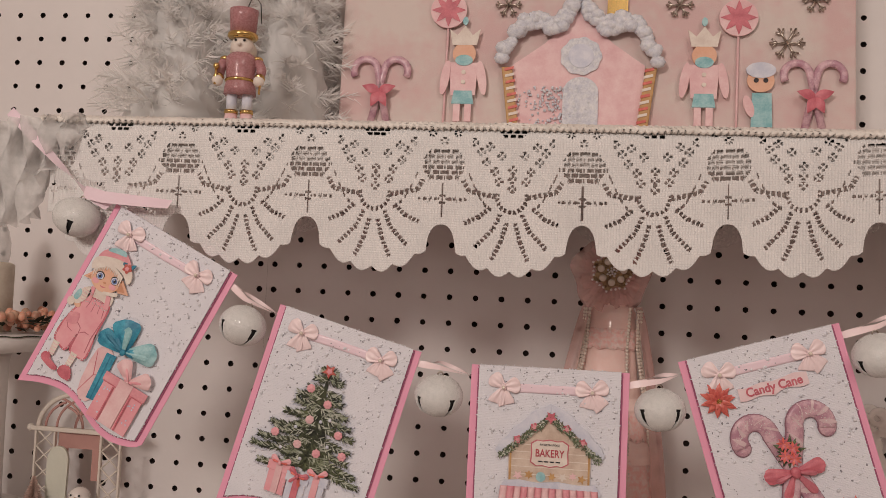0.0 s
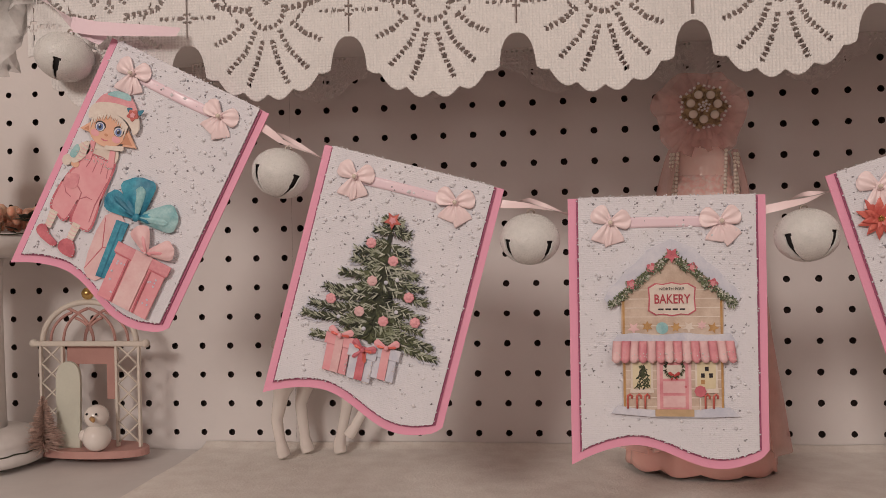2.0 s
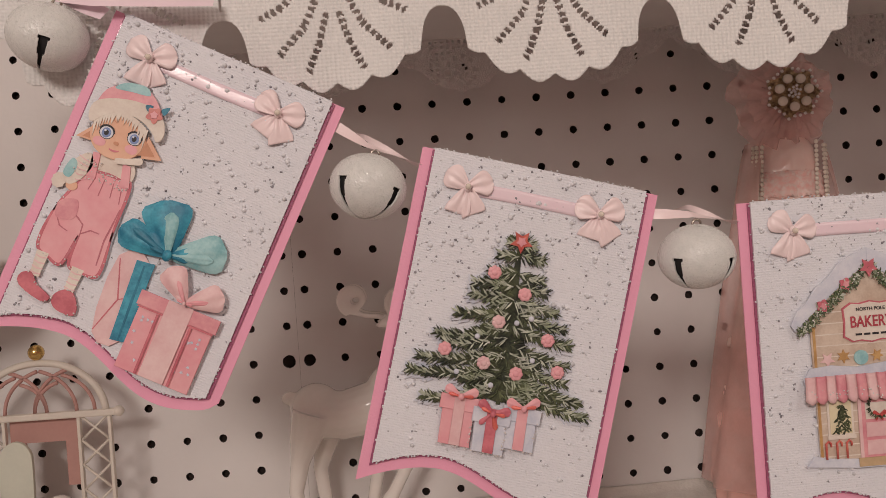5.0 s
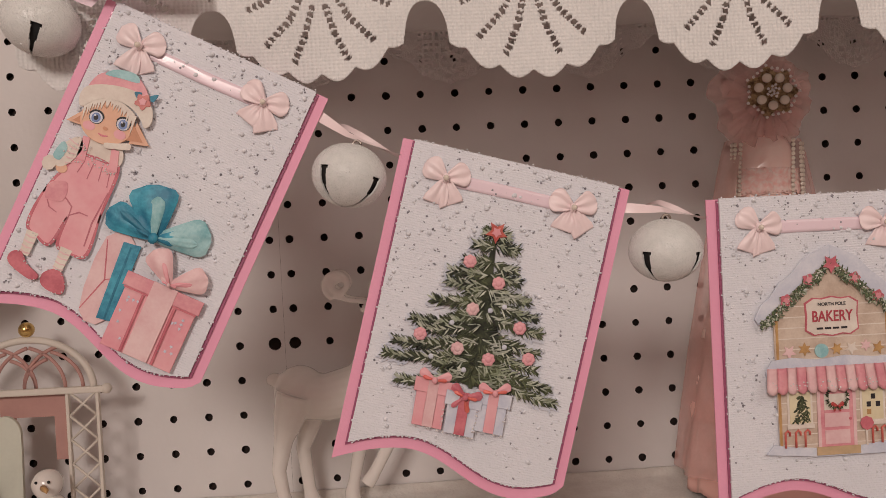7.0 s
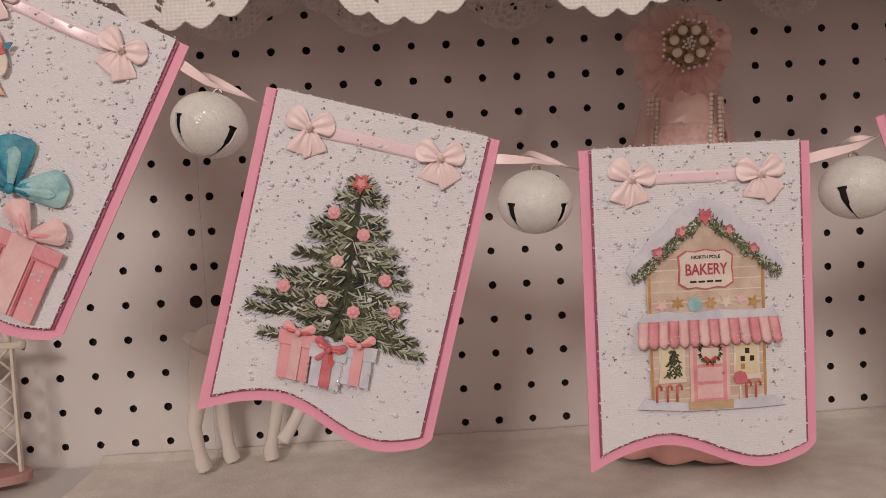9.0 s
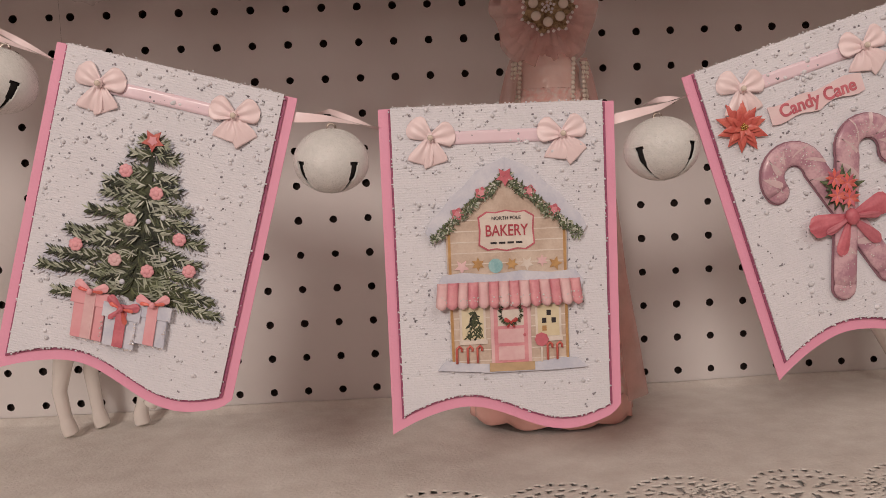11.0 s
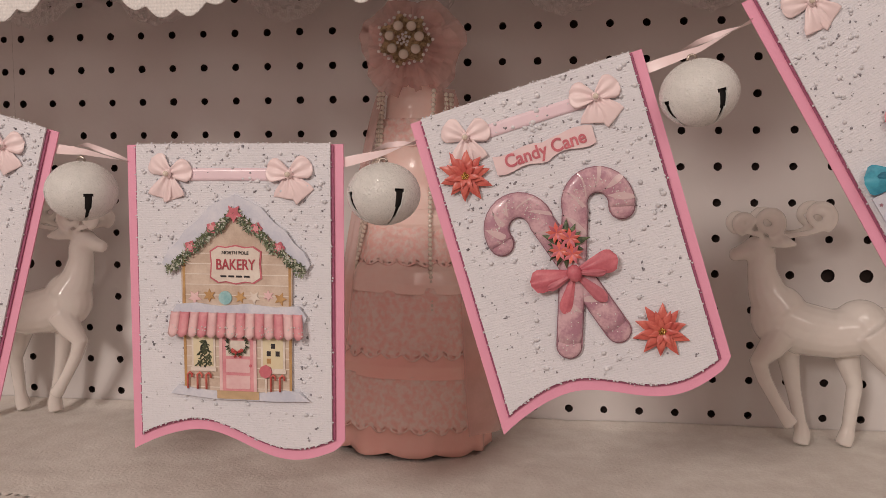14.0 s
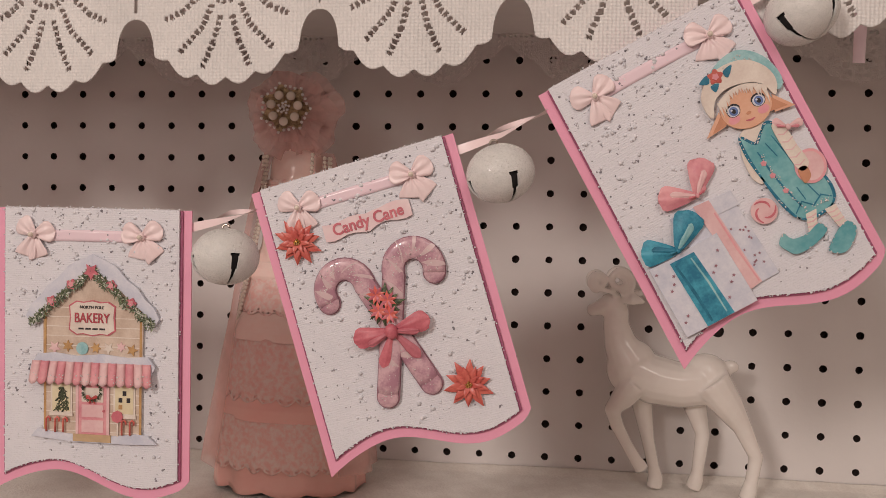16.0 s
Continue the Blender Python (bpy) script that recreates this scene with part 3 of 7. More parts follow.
def elf_pink(card):
    """A printed elf in pink dungarees as a layered flat paper cut-out."""
    body = rounded([(18, 70), (25, 68), (32, 68), (37, 69), (38, 90), (39.5, 109), (33, 111.5), (26, 110), (25, 97), (23, 111), (16, 110), (10.5, 106.5), (11, 91), (15, 78)])
    fig = cut(card, "elf_cutout", [(body, 0, 0.0)], [BLUSH], "flat printed paper elf cut-out in pink dungarees", 3.6, 1.4, 0.25)
    cut(fig, "white_border", [([(a + (0.9 if a > 24 else -0.9), b + 0.8) for a, b in body], 0, -0.5)], [SNOW], "", 3.6, 0.7)
    for i in range(0, len(body), 10):
        cut(fig, "print_edge", [(stroke((body + body[:12])[i:i + 12], 1.5), 0, 0.06)], [ROSE], "", 3.6, 0.2)
    for pts, w in (([(25.5, 97), (25, 92), (22, 90), (18, 88)], 0.7), ([(25.5, 96), (29, 93), (33, 93)], 0.7), ([(25.5, 97), (24.5, 104), (23.5, 110)], 0.9), ([(22, 71), (21, 77)], 0.5), ([(26, 70), (26, 78)], 0.5), ([(30, 70), (31, 77)], 0.5), ([(34, 71), (35.5, 78)], 0.5), ([(13, 92), (16, 96), (20, 97)], 0.6), ([(37, 80), (36, 95), (37, 106)], 0.8)):
        cut(fig, "fold_line", [(stroke(pts, w), 0, 0.12)], [ROSE_DEEP], "", 3.6, 0.2)
    cut(fig, "pocket", [(rounded([(12, 86), (19, 83), (20.5, 91), (13, 93)]), 0, 0.2)], [PINK], "", 3.6, 0.4)
    for pts in ([(17, 61), (20, 60.5), (22, 71), (18, 71.5)], [(30.5, 61), (34, 61), (37, 70), (33, 70.5)]):
        cut(fig, "strap", [(pts, 0, 0.5)], [BLUSH], "", 3.6, 0.6)
    cut(fig, "blouse", [(rounded([(17, 62), (25, 60), (35, 60), (36, 68), (25, 69), (17, 70)]), 0, -0.1)], [CREAM], "", 3.6, 0.8)
    cut(fig, "sleeve", [(rounded([(16, 62), (19, 67), (16, 75), (12, 78), (9, 74), (11, 67)]), 0, 0.5), (rounded([(10, 67), (13, 69), (12, 75), (8.5, 74)]), 1, 0.7)], [CREAM, TEAL_PALE], "", 3.6, 0.7)
    cut(fig, "hand", [(disc(14, 78, 2.6, 2.2, 14), 0, 0.4)], [SKIN], "", 3.6, 0.6)
    cut(fig, "pompon", [(disc(8, 78, 3.0, 3.4, 22, 0, 0.08, 9), 0, 0.1)], [CREAM], "", 3.6, 0.7)
    for x in range(5):
        cut(fig, "sleeve_stripe", [(stroke([(12 + x * 0.6, 64.5 + x * 2.6), (15, 65.5 + x * 2.4), (18 - x * 0.2, 66 + x * 2)], 0.5), 0, 0.8)], [PINK_PALE], "", 3.6, 0.2)
    leg_and_shoe(fig, (14, 109), (14.5, 120), [(9, 121), (13, 119), (17, 123), (24, 126), (22, 129), (14, 127.5), (9, 125)], ROSE)
    leg_and_shoe(fig, (30.5, 110), (30.5, 121), [(25.5, 124), (29, 120.5), (33, 121), (36.5, 126), (36, 130), (29, 130), (25.5, 127.5)], ROSE)
    elf_head(fig, (24, 51), -0.12, ((19, 51.2), (31, 49.3)), ([(13, 50), (7.5, 57.5), (14.5, 57)], [(36, 46), (45, 53.5), (36.5, 56)]))
    cut(fig, "collar", [(rounded([(27, 60), (31, 58.5), (37, 56), (38, 58.5), (33, 60.5), (28, 62)]), 0, 1.2)], [CREAM], "", 3.6, 0.5)
    cut(fig, "cap", [(rounded([(10.5, 43), (12, 34), (19, 29), (27, 27), (34, 31), (38, 37), (28, 34), (18, 37)]), 0, 1.2), (rounded([(15, 32), (19, 28), (27, 26.5), (30, 29.5), (22, 31)]), 1, 1.35)], [PINK, TEAL_PALE], "pink cap with a pale green crown", 3.6, 0.8)
    cut(fig, "cap_brim", [(rounded([(9.5, 48), (9, 41.5), (15, 37), (25, 34), (34, 34), (40, 38), (42, 44), (40, 47), (36, 43), (27, 40.5), (17, 43), (12, 49)]), 0, 1.5)], [CREAM], "cream fur brim", 3.6, 1.0, 0.3)
    cut(fig, "cap_flower", [(disc(35, 36.5, 3.2, 3.2, 25, 0, 0.2, 5), 0, 1.9), (disc(35, 36.5, 1.5, 1.5, 15, 0.6, 0.2, 5), 1, 2.2), (rounded([(30, 34), (33, 33), (32, 36)]), 2, 1.8), (rounded([(37, 33), (40, 31), (39, 35)]), 2, 1.8)], [CORAL, PINK, TEAL_DEEP], "", 3.6, 0.5)
    sparkle(fig, [(12, 72), (17, 66), (20, 64)], 26, 4.4, 3, None, 3)
    sparkle(fig, [(19, 71), (26, 70), (36, 70)], 46, 3.8, 4, None, 2.2)
    sparkle(fig, body + body[:1], 60, 3.75, 6, None, 0.4)
    return fig


def elf_teal(card):
    """A printed elf in a sea-green playsuit as a layered flat paper cut-out."""
    body = rounded([(73, 64), (78, 70), (83, 66), (87, 63.5), (91, 68), (93, 80), (97, 92), (99, 104), (96, 111), (88, 113), (80, 111), (76, 102), (73.5, 88), (72, 74)])
    fig = cut(card, "elf_cutout", [(body, 0, 0.0)], [SEA], "flat printed paper elf cut-out in a sea-green playsuit", 3.6, 1.4, 0.25)
    cut(fig, "blouse", [(rounded([(74, 63), (82, 61), (87, 63), (84, 71), (78, 73), (74, 69)]), 0, -0.2)], [CREAM], "", 3.6, 0.9)
    for i in range(0, len(body), 10):
        cut(fig, "print_edge", [(stroke((body + body[:12])[i:i + 12], 1.5), 0, 0.06)], [TEAL_DEEP], "", 3.6, 0.2)
    for pts, w in (([(77, 74), (78, 84), (80, 95), (83, 106)], 1.0), ([(82, 72), (84, 80)], 0.6), ([(86, 70), (88, 80), (89, 88)], 0.6), ([(79, 108), (84, 104), (88, 108), (93, 105), (97, 108)], 0.9), ([(90, 98), (92, 105)], 0.6), ([(85, 97), (86, 104)], 0.6)):
        cut(fig, "fold_line", [(stroke(pts, w), 0, 0.12)], [TEAL_DEEP], "", 3.6, 0.2)
    for u, v in ((77, 80), (78, 87), (80, 96)):
        cut(fig, "button", [(disc(u, v, 1.3, 1.3, 16, 0, 0.15, 5), 0, 0.3)], [PINK], "", 3.6, 0.4)
    leg_and_shoe(fig, (85.5, 110), (82, 119.5), [(67.5, 121), (66, 117), (70, 113.5), (72, 117.5), (79, 118.5), (86, 116.5), (88, 121), (80, 124.5), (71, 125)], SEA)
    leg_and_shoe(fig, (94, 112), (95.5, 123), [(87, 133), (84.5, 130), (88, 126.5), (93, 123), (98, 121.5), (100, 126), (96, 131), (91, 134)], SEA)
    cut(fig, "bag", [(disc(95, 91, 7.2, 8.2, 26, 0.3), 0, 0.5), (disc(95, 91, 5.9, 6.9, 26, 0.3), 1, 0.6)], [BLUSH, PINK_PALE], "", 3.6, 0.7)
    cut(fig, "sleeve", [(rounded([(88, 66), (93, 69), (94, 79), (95, 89), (90, 91), (88, 80)]), 0, 0.9)] + [(stroke([(88.5, 71 + 4 * i), (91, 72.2 + 4 * i), (94, 71 + 4 * i)], 0.6), 1, 1.0) for i in range(5)], [CREAM, PINK_PALE], "", 3.6, 0.6)
    cut(fig, "hand", [(rounded([(89, 90), (93, 90), (93, 95), (89, 97)]), 0, 0.9)], [PEACH_DEEP], "", 3.6, 0.5)
    cut(fig, "sleeve", [(rounded([(73, 66), (75, 76), (73, 88), (69.5, 84), (70, 73)]), 0, -0.3)], [CREAM], "", 3.6, 0.8)
    loop_bow(fig, 94, 70, 7.5, [PINK_PALE, PINK], "", -0.5, 4.4, False, False)
    elf_head(fig, (82, 52.5), 0.12, ((76, 51.8), (88.3, 52.6)), ([(70, 49), (59.5, 57.5), (70, 56.5)], [(95, 53), (102, 62.5), (92.5, 61)]))
    cut(fig, "cap", [(rounded([(72, 34), (80, 28), (90, 27), (98, 33), (102, 42), (102, 50), (98, 52), (94, 42), (84, 36)]), 0, 0.9)], [TEAL_PALE], "pale green cap", 3.6, 0.7)
    cut(fig, "cap_brim", [(rounded([(65, 48), (65.5, 40), (71, 33.5), (80, 30.5), (91, 32.5), (98, 40), (99.5, 48), (96, 54), (93, 46), (85, 42), (77, 41), (70, 44), (67, 50)]), 0, 1.5)], [CREAM], "cream cap brim", 3.6, 1.0, 0.3)
    cut(fig, "cap_flower", [(disc(76, 33.5, 3.2, 3.2, 25, 0, 0.2, 5), 0, 1.9), (disc(76, 33.5, 1.5, 1.5, 15, 0.6, 0.2, 5), 1, 2.2), (rounded([(68, 33), (73, 31), (72, 35)]), 2, 1.8), (rounded([(80, 33), (85, 32), (81, 36.5)]), 2, 1.8), (rounded([(72, 36.5), (76, 37), (73, 40)]), 2, 1.8)], [CORAL, PINK, TEAL_DEEP], "", 3.6, 0.5)
    sparkle(fig, [(78, 75), (80, 95), (84, 108), (97, 108)], 60, 3.8, 4, None, 1.0)
    sparkle(fig, body + body[:1], 60, 3.75, 6, None, 0.4)
    sparkle(fig, [(72, 33), (90, 30), (100, 42)], 20, 5.0, 7, None, 1.0)
    return fig


def tree_motif(card):
    """A printed pine: boughs of needles round a dark trunk, snow on the tips, rosettes and gifts."""
    rnd = random.Random(11)
    ob = cut(card, "tree_cutout", [(stroke([(51, 36), (52, 50), (54, 80), (55, 106)], 3.0), 0, 0)], [PINE], "printed snowy pine tree with pink rosettes", 2.9, 0.6)
    cut(ob, "inner_boughs", [(rounded([(51, 44), (56, 60), (61, 76), (68, 96), (55, 105), (41, 97), (46, 76), (48, 58)]), 0, -0.25)], [PINE], "", 2.9, 0.6)
    green, pale, edge = bmesh.new(), bmesh.new(), bmesh.new()
    boughs = []
    for j in range(11):
        k = j / 10
        v0 = 34 + 62 * k
        for side in (-1, 1):
            reach = (5 + 32 * k ** 0.85) * rnd.uniform(0.82, 1.14) * (1.06 if side < 0 else 1.0)
            boughs.append((51.5 + 3.5 * k, v0 + rnd.uniform(-1.5, 1.5), side, reach, (0.05 + 0.42 * k) * rnd.uniform(0.7, 1.3)))
    boughs += [(54, 100, s, 14, 0.3) for s in (-1, 1)] + [(54, 92, s, 18, 0.45) for s in (-1, 1)] + [(54, 82, s, 15, 0.5) for s in (-1, 1)] + [(53.5, 70, s, 11, 0.5) for s in (-1, 1)] + [(53, 60, s, 9, 0.5) for s in (-1, 1)]
    for bu, bv, side, reach, fall in boughs:
        n = int(reach * 8.5)
        for i in range(n):
            q = (i + rnd.random()) / n
            u = bu + side * reach * q
            v = bv + fall * reach * (q - 0.38 * q * q * q) + rnd.uniform(-0.7, 0.7)
            flank = rnd.choice((-1, 1))
            base_an = math.atan2(-fall * (1 - 1.14 * q * q), side)
            an = base_an + flank * rnd.uniform(0.25, 0.95)
            ln = rnd.uniform(3.2, 6.2) * (1.0 - 0.35 * q)
            snowy = rnd.random() < 0.07 + 0.24 * q * (flank * side > 0) + 0.08 * (v < 62)
            bm, z = (pale, 3.7) if snowy else (green, 3.1)
            petal(bm, u * MM, -v * MM, (z + rnd.uniform(0, 0.8)) * MM, ln * MM, rnd.uniform(0.55, 1.0) * MM, an, 0, rnd.uniform(0, 0.5) * MM, 0.25, 2)
            if q > 0.72 and rnd.random() < 0.5:
                petal(edge, u * MM, -(v + 0.8) * MM, 2.7 * MM, (ln + 1.2) * MM, 2.2 * MM, an, 0, 0, 0.1, 2)
    for name, bm, mat in (("needle_sprays", green, PINE), ("snowy_sprays", pale, PINE_PALE), ("paper_edge", edge, SNOW)):
        tagged(part(name, bm, mat, ob), kind="stuff")
    for u, v in ((42, 49), (57, 56), (48, 70), (71, 74), (27, 86), (45, 89), (60, 91), (78, 87)):
        bm = bmesh.new()
        for i in range(7):
            a = 2 * math.pi * i / 7
            ball(bm, ((u + 1.7 * math.cos(a)) * MM, (-v + 1.7 * math.sin(a)) * MM, 4.6 * MM), 1.55 * MM, 0, 8, 5, (1, 1, 0.45))
        ball(bm, (u * MM, -v * MM, 4.9 * MM), 1.7 * MM, 0, 8, 5, (1, 1, 0.5))
        part("rosette", bm, BLUSH if (u + v) % 2 else PINK_PALE, ob)
    for u, v in ((56, 69), (40, 78), (66, 84), (34, 95), (50, 98), (62, 66)):
        bm = bmesh.new()
        ball(bm, (u * MM, -v * MM, 4.5 * MM), 1.25 * MM, 0, 10, 7, (1, 1, 0.6))
        part("bauble", bm, SNOW, ob)
    cut(ob, "star_topper", [(star(51, 33.5, 5.4, 2.4, 5, 0.1), 0, 1.5), (star(51, 33.5, 3.0, 1.3, 5, 0.1), 1, 1.8)], [CORAL, PINK], "red glitter star", 3.6, 0.8, 0.2)
    sparkle(ob, [(51, 38), (40, 62), (30, 88), (60, 80), (78, 98)], 60, 4.9, 2, None, 6, 0.3)
    for i, (u0, v0, u1, v1, a, b) in enumerate(((31, 105, 45, 127, BLUSH, PINK_PALE), (59, 105, 73, 124, SNOW, BLUSH), (46, 108, 60, 127.5, SNOW, ROSE))):
        g = gift(ob, u0, v0, u1, v1, 1.0, a, a, b, "small wrapped gift with a ribbon", 4.4 + 0.6 * i, False, i)
        loop_bow(g, (u0 + u1) / 2, v0 + (1.5 if i == 2 else 0), 8.0, [ROSE if i == 2 else BLUSH, CORAL], "", rnd.uniform(-0.2, 0.2), 6.0 + 0.6 * i, i == 2, False)
        sparkle(g, [(u0, v1), (u1, v1), (u1, v0 + 6)], 26, 5.4 + 0.6 * i, i, None, 0.5)
    return ob


def bakery_motif(card):
    c = 56.0
    house = cut(card, "house_cutout", [([(c - 28, 50), (c - 21, 43), (c, 28), (c + 21, 43), (c + 28, 50), (c + 27, 119), (c - 27, 119)], 0, 0)], [CLAP], "printed bakery front with a snowy roof and striped awning", 3.2, 0.8)
    boards = [(rect(c - 27, v, c + 27, v + 0.5), 0, 0.1) for v in range(52, 118, 5)]
    for line in boards:
        cut(house, "board_line", [line], [CREAM], "", 3.2, 0.2)
    roof = []
    for s in (-1, 1):
        pts = [(c, 24), (c, 31), (c + s * 16, 43), (c + s * 35, 60), (c + s * 37, 57), (c + s * 34, 51), (c + s * 29, 47), (c + s * 25, 41), (c + s * 19, 37), (c + s * 13, 30), (c + s * 7, 27)]
        roof.append((pts, 0, 1.0))
    cut(house, "roof_snow", roof, [SNOW], "pale snow on the roof", 3.2, 0.9, 0.2)
    bm = bmesh.new()
    rnd = random.Random(3)
    for s in (-1, 1):
        for i in range(420):
            k = i / 420
            u, v = c + s * (1 + 33 * k), 32.5 + 27.0 * k + 1.8 * abs(math.sin(k * math.pi * 3.0)) + rnd.gauss(0, 1.1)
            petal(bm, u * MM, -v * MM, (4.3 + rnd.uniform(0, 0.8)) * MM, rnd.uniform(1.5, 2.6) * MM, 0.8 * MM, rnd.uniform(0, 6.28), 0 if rnd.random() < 0.72 else 1, 0.3 * MM, 0.3, 2)
        sparkle(house, [(c + s * 2, 34), (c + s * 34, 60)], 26, 5.2, 40 + s, None, 1.2)
    part("garland", bm, [GREEN, PINE_PALE], house, "green pine garland along the gable")
    for u, v in ((c - 22, 49), (c - 11, 40), (c + 11, 40), (c + 22, 49)):
        cut(house, "rosette", [(disc(u, v, 2.6, 2.6, 20, 0, 0.18, 5), 0, 1.9), (disc(u, v, 1.4, 1.4, 15, 0.5, 0.2, 5), 1, 2.3)], [ROSE, PINK], "pink rosette", 3.2, 0.7)
    cut(house, "star", [(star(c, 33, 4.6, 2.1), 0, 2.2)], [ROSE], "pink star", 3.2, 0.7, 0.2)
    sg = [(c - 13, 51), (c - 9, 48.5), (c - 5, 49), (c, 48), (c + 5, 49), (c + 9, 48.5), (c + 13, 51), (c + 12.5, 57), (c + 13, 64), (c + 9, 66.5), (c + 5, 66), (c, 67), (c - 5, 66), (c - 9, 66.5), (c - 13, 64), (c - 12.5, 57)]
    sign = cut(house, "sign", [(sg, 0, 0.5)], [ROSE], "cream shop sign with red lettering", 3.2, 0.6)
    cut(sign, "sign_face", [([(c + (u - c) * 0.94, 57.5 + (v - 57.5) * 0.93) for u, v in sg], 0, 0.7)], [CREAM], "", 3.2, 0.3)
    lettering("bakery_word", "BAKERY", 7.2 * MM, Matrix.Translation((c * MM, -57.6 * MM, 4.15 * MM)), LETTER_RED, sign, 0.00008, 0.76, "red word BAKERY")
    lettering("north_pole_lettering", "NORTH POLE", 2.2 * MM, Matrix.Translation((c * MM, -51.8 * MM, 4.15 * MM)), BLACK_INK, sign, 0.0, 1.0)
    cut(sign, "small_print", [(rect(c - 7.5 + i * 3.9, 62.6, c - 4.6 + i * 3.9, 63.5), 0, 0.9) for i in range(4)], [BLACK_INK], "", 3.2, 0.2)
    goods = [(star(c - 21, 73.5, 3.6, 1.6), 0, 0.5), (star(c - 13.5, 72.5, 3.2, 1.6, 6), 1, 0.5), (disc(c - 5.5, 73.5, 3.3), 2, 0.6), (star(c + 2, 73, 3.0, 1.5, 6, 0.4), 1, 0.5), (star(c + 9, 73, 3.4, 1.5), 3, 0.5), (star(c + 16, 72, 2.8, 1.4, 6), 0, 0.5), (star(c + 22, 73.5, 3.3, 1.5, 5, 0.3), 1, 0.5)]
    for g in goods:
        cut(house, "pastry", [g], [PINK_PALE, OCHRE, TEAL_PALE, CREAM], "printed biscuit", 3.2, 0.5)
    cut(house, "awning_snow", [([(c - 33, 82), (c - 30, 77), (c - 20, 76), (c - 8, 77.5), (c + 6, 76), (c + 20, 77.5), (c + 31, 76.5), (c + 35, 82), (c + 33, 86), (c - 32, 86)], 0, 1.2)], [SNOW], "", 3.2, 0.8)
    for i in range(14):
        u0 = c - 33 + i * 4.75
        bm = bmesh.new()
        rows = []
        for j in range(7):
            k = j / 6
            rows.append([((u0 + 4.75 * q / 4 + (k - 0.5) * 1.2 * (u0 + 2.4 - c) / 33) * MM, -(80.5 + (10.5 + (1.6 * math.sin(math.pi * q / 4))) * k) * MM, (4.6 + 1.3 * math.sin(math.pi * q / 4) * 0.7 + 1.8 * k) * MM) for q in range(5)])
        strip(bm, rows)
        sol = part("awning_stripe", bm, PINK if i % 2 else PINK_PALE, house)
        sol.modifiers.new("paper", "SOLIDIFY").thickness = 0.0004
    sparkle(house, [(c - 32, 89), (c + 33, 89)], 90, 6.6, 51, None, 2.6)
    for u, w in ((c - 27, 1.2), (c + 26, 1.2)):
        cut(house, "corner_board", [(rect(u, 52, u + w, 118), 0, 0.2)], [OCHRE], "", 3.2, 0.3)
    door = cut(house, "door", [(rect(c - 7.5, 92, c + 8.5, 119), 0, 0.5), (rect(c - 8.8, 91, c - 7.3, 119), 1, 0.7), (rect(c + 8.3, 91, c + 9.8, 119), 1, 0.7), (rect(c - 5.5, 103, c + 6.5, 109.5), 2, 0.7), (rect(c - 5.5, 111, c + 6.5, 117.5), 2, 0.7), (rect(c - 5.5, 94, c + 6.5, 101.5), 3, 0.7)], [PINK, PINK_PALE, PINK_PALE, CREAM], "pink panelled door with a wreath", 3.2, 0.4)
    bm = bmesh.new()
    for i in range(50):
        a = 2 * math.pi * i / 50
        petal(bm, (c + 0.5 + 4.2 * math.cos(a)) * MM, (-95.5 + 4.2 * math.sin(a)) * MM, 4.6 * MM, 2.0 * MM, 0.8 * MM, a + rnd.uniform(-1, 1), 0, 0.2 * MM, 0.3, 2)
    part("wreath", bm, [PINE], door)
    loop_bow(door, c + 0.5, 99.5, 3.4, [RED], "", 0, 4.8, True, False)
    cut(door, "doorknob", [(disc(c + 6.8, 106, 0.7), 0, 1.0)], [ROSE], "", 3.2, 0.5)
    for u0, u1 in ((c - 22, c - 12), (c + 13, c + 23)):
        w = cut(house, "window", [(rect(u0 - 1, 91.5, u1 + 1, 109), 0, 0.4), (rect(u0, 92.5, u1, 107), 1, 0.6), (rect(u0 - 1.5, 107.6, u1 + 1.5, 109.4), 0, 0.9)], [CREAM, PANE], "", 3.2, 0.3)
        if u0 < c:
            bm = bmesh.new()
            for i in range(110):
                k = rnd.random()
                petal(bm, (u0 + 5.5 + rnd.uniform(-3.6, 3.6) * (0.2 + k)) * MM, -(94 + 12 * k) * MM, 3.9 * MM, 2.0 * MM, 0.8 * MM, rnd.uniform(3.4, 6.0), 0, 0.1 * MM, 0.2, 2)
            part("window_tree", bm, [PINE], w)
        else:
            cut(w, "window_goods", [(rect(u0 + 2 + 2.2 * (i % 3), 95 + 3.6 * (i // 3), u0 + 4 + 2.2 * (i % 3), 97.4 + 3.6 * (i // 3)), i % 2, 0.75) for i in (1, 3, 5, 6)], [OCHRE, BLACK_INK], "", 3.2, 0.2)
    for u in (c - 24, c - 19, c - 14.5, c + 18, c + 22.5):
        bm = bmesh.new()
        tube(bm, [((u + 1.3) * MM, -112.5 * MM, 4.5 * MM), ((u + 1.3) * MM, -111 * MM, 4.5 * MM), ((u + 0.3) * MM, -110 * MM, 4.5 * MM), ((u - 0.9) * MM, -111 * MM, 4.5 * MM), ((u - 0.9) * MM, -118 * MM, 4.5 * MM)], 0.55 * MM, 6)
        part("candy_cane", bm, CORAL, house)
    cut(house, "lollipop", [(disc(c + 14.5, 108.5, 3.1, 3.1, 24, 0, 0.06, 8), 0, 1.4), (rect(c + 14.1, 111, c + 14.9, 119), 1, 0.9)], [ROSE, CREAM], "", 3.2, 0.6)
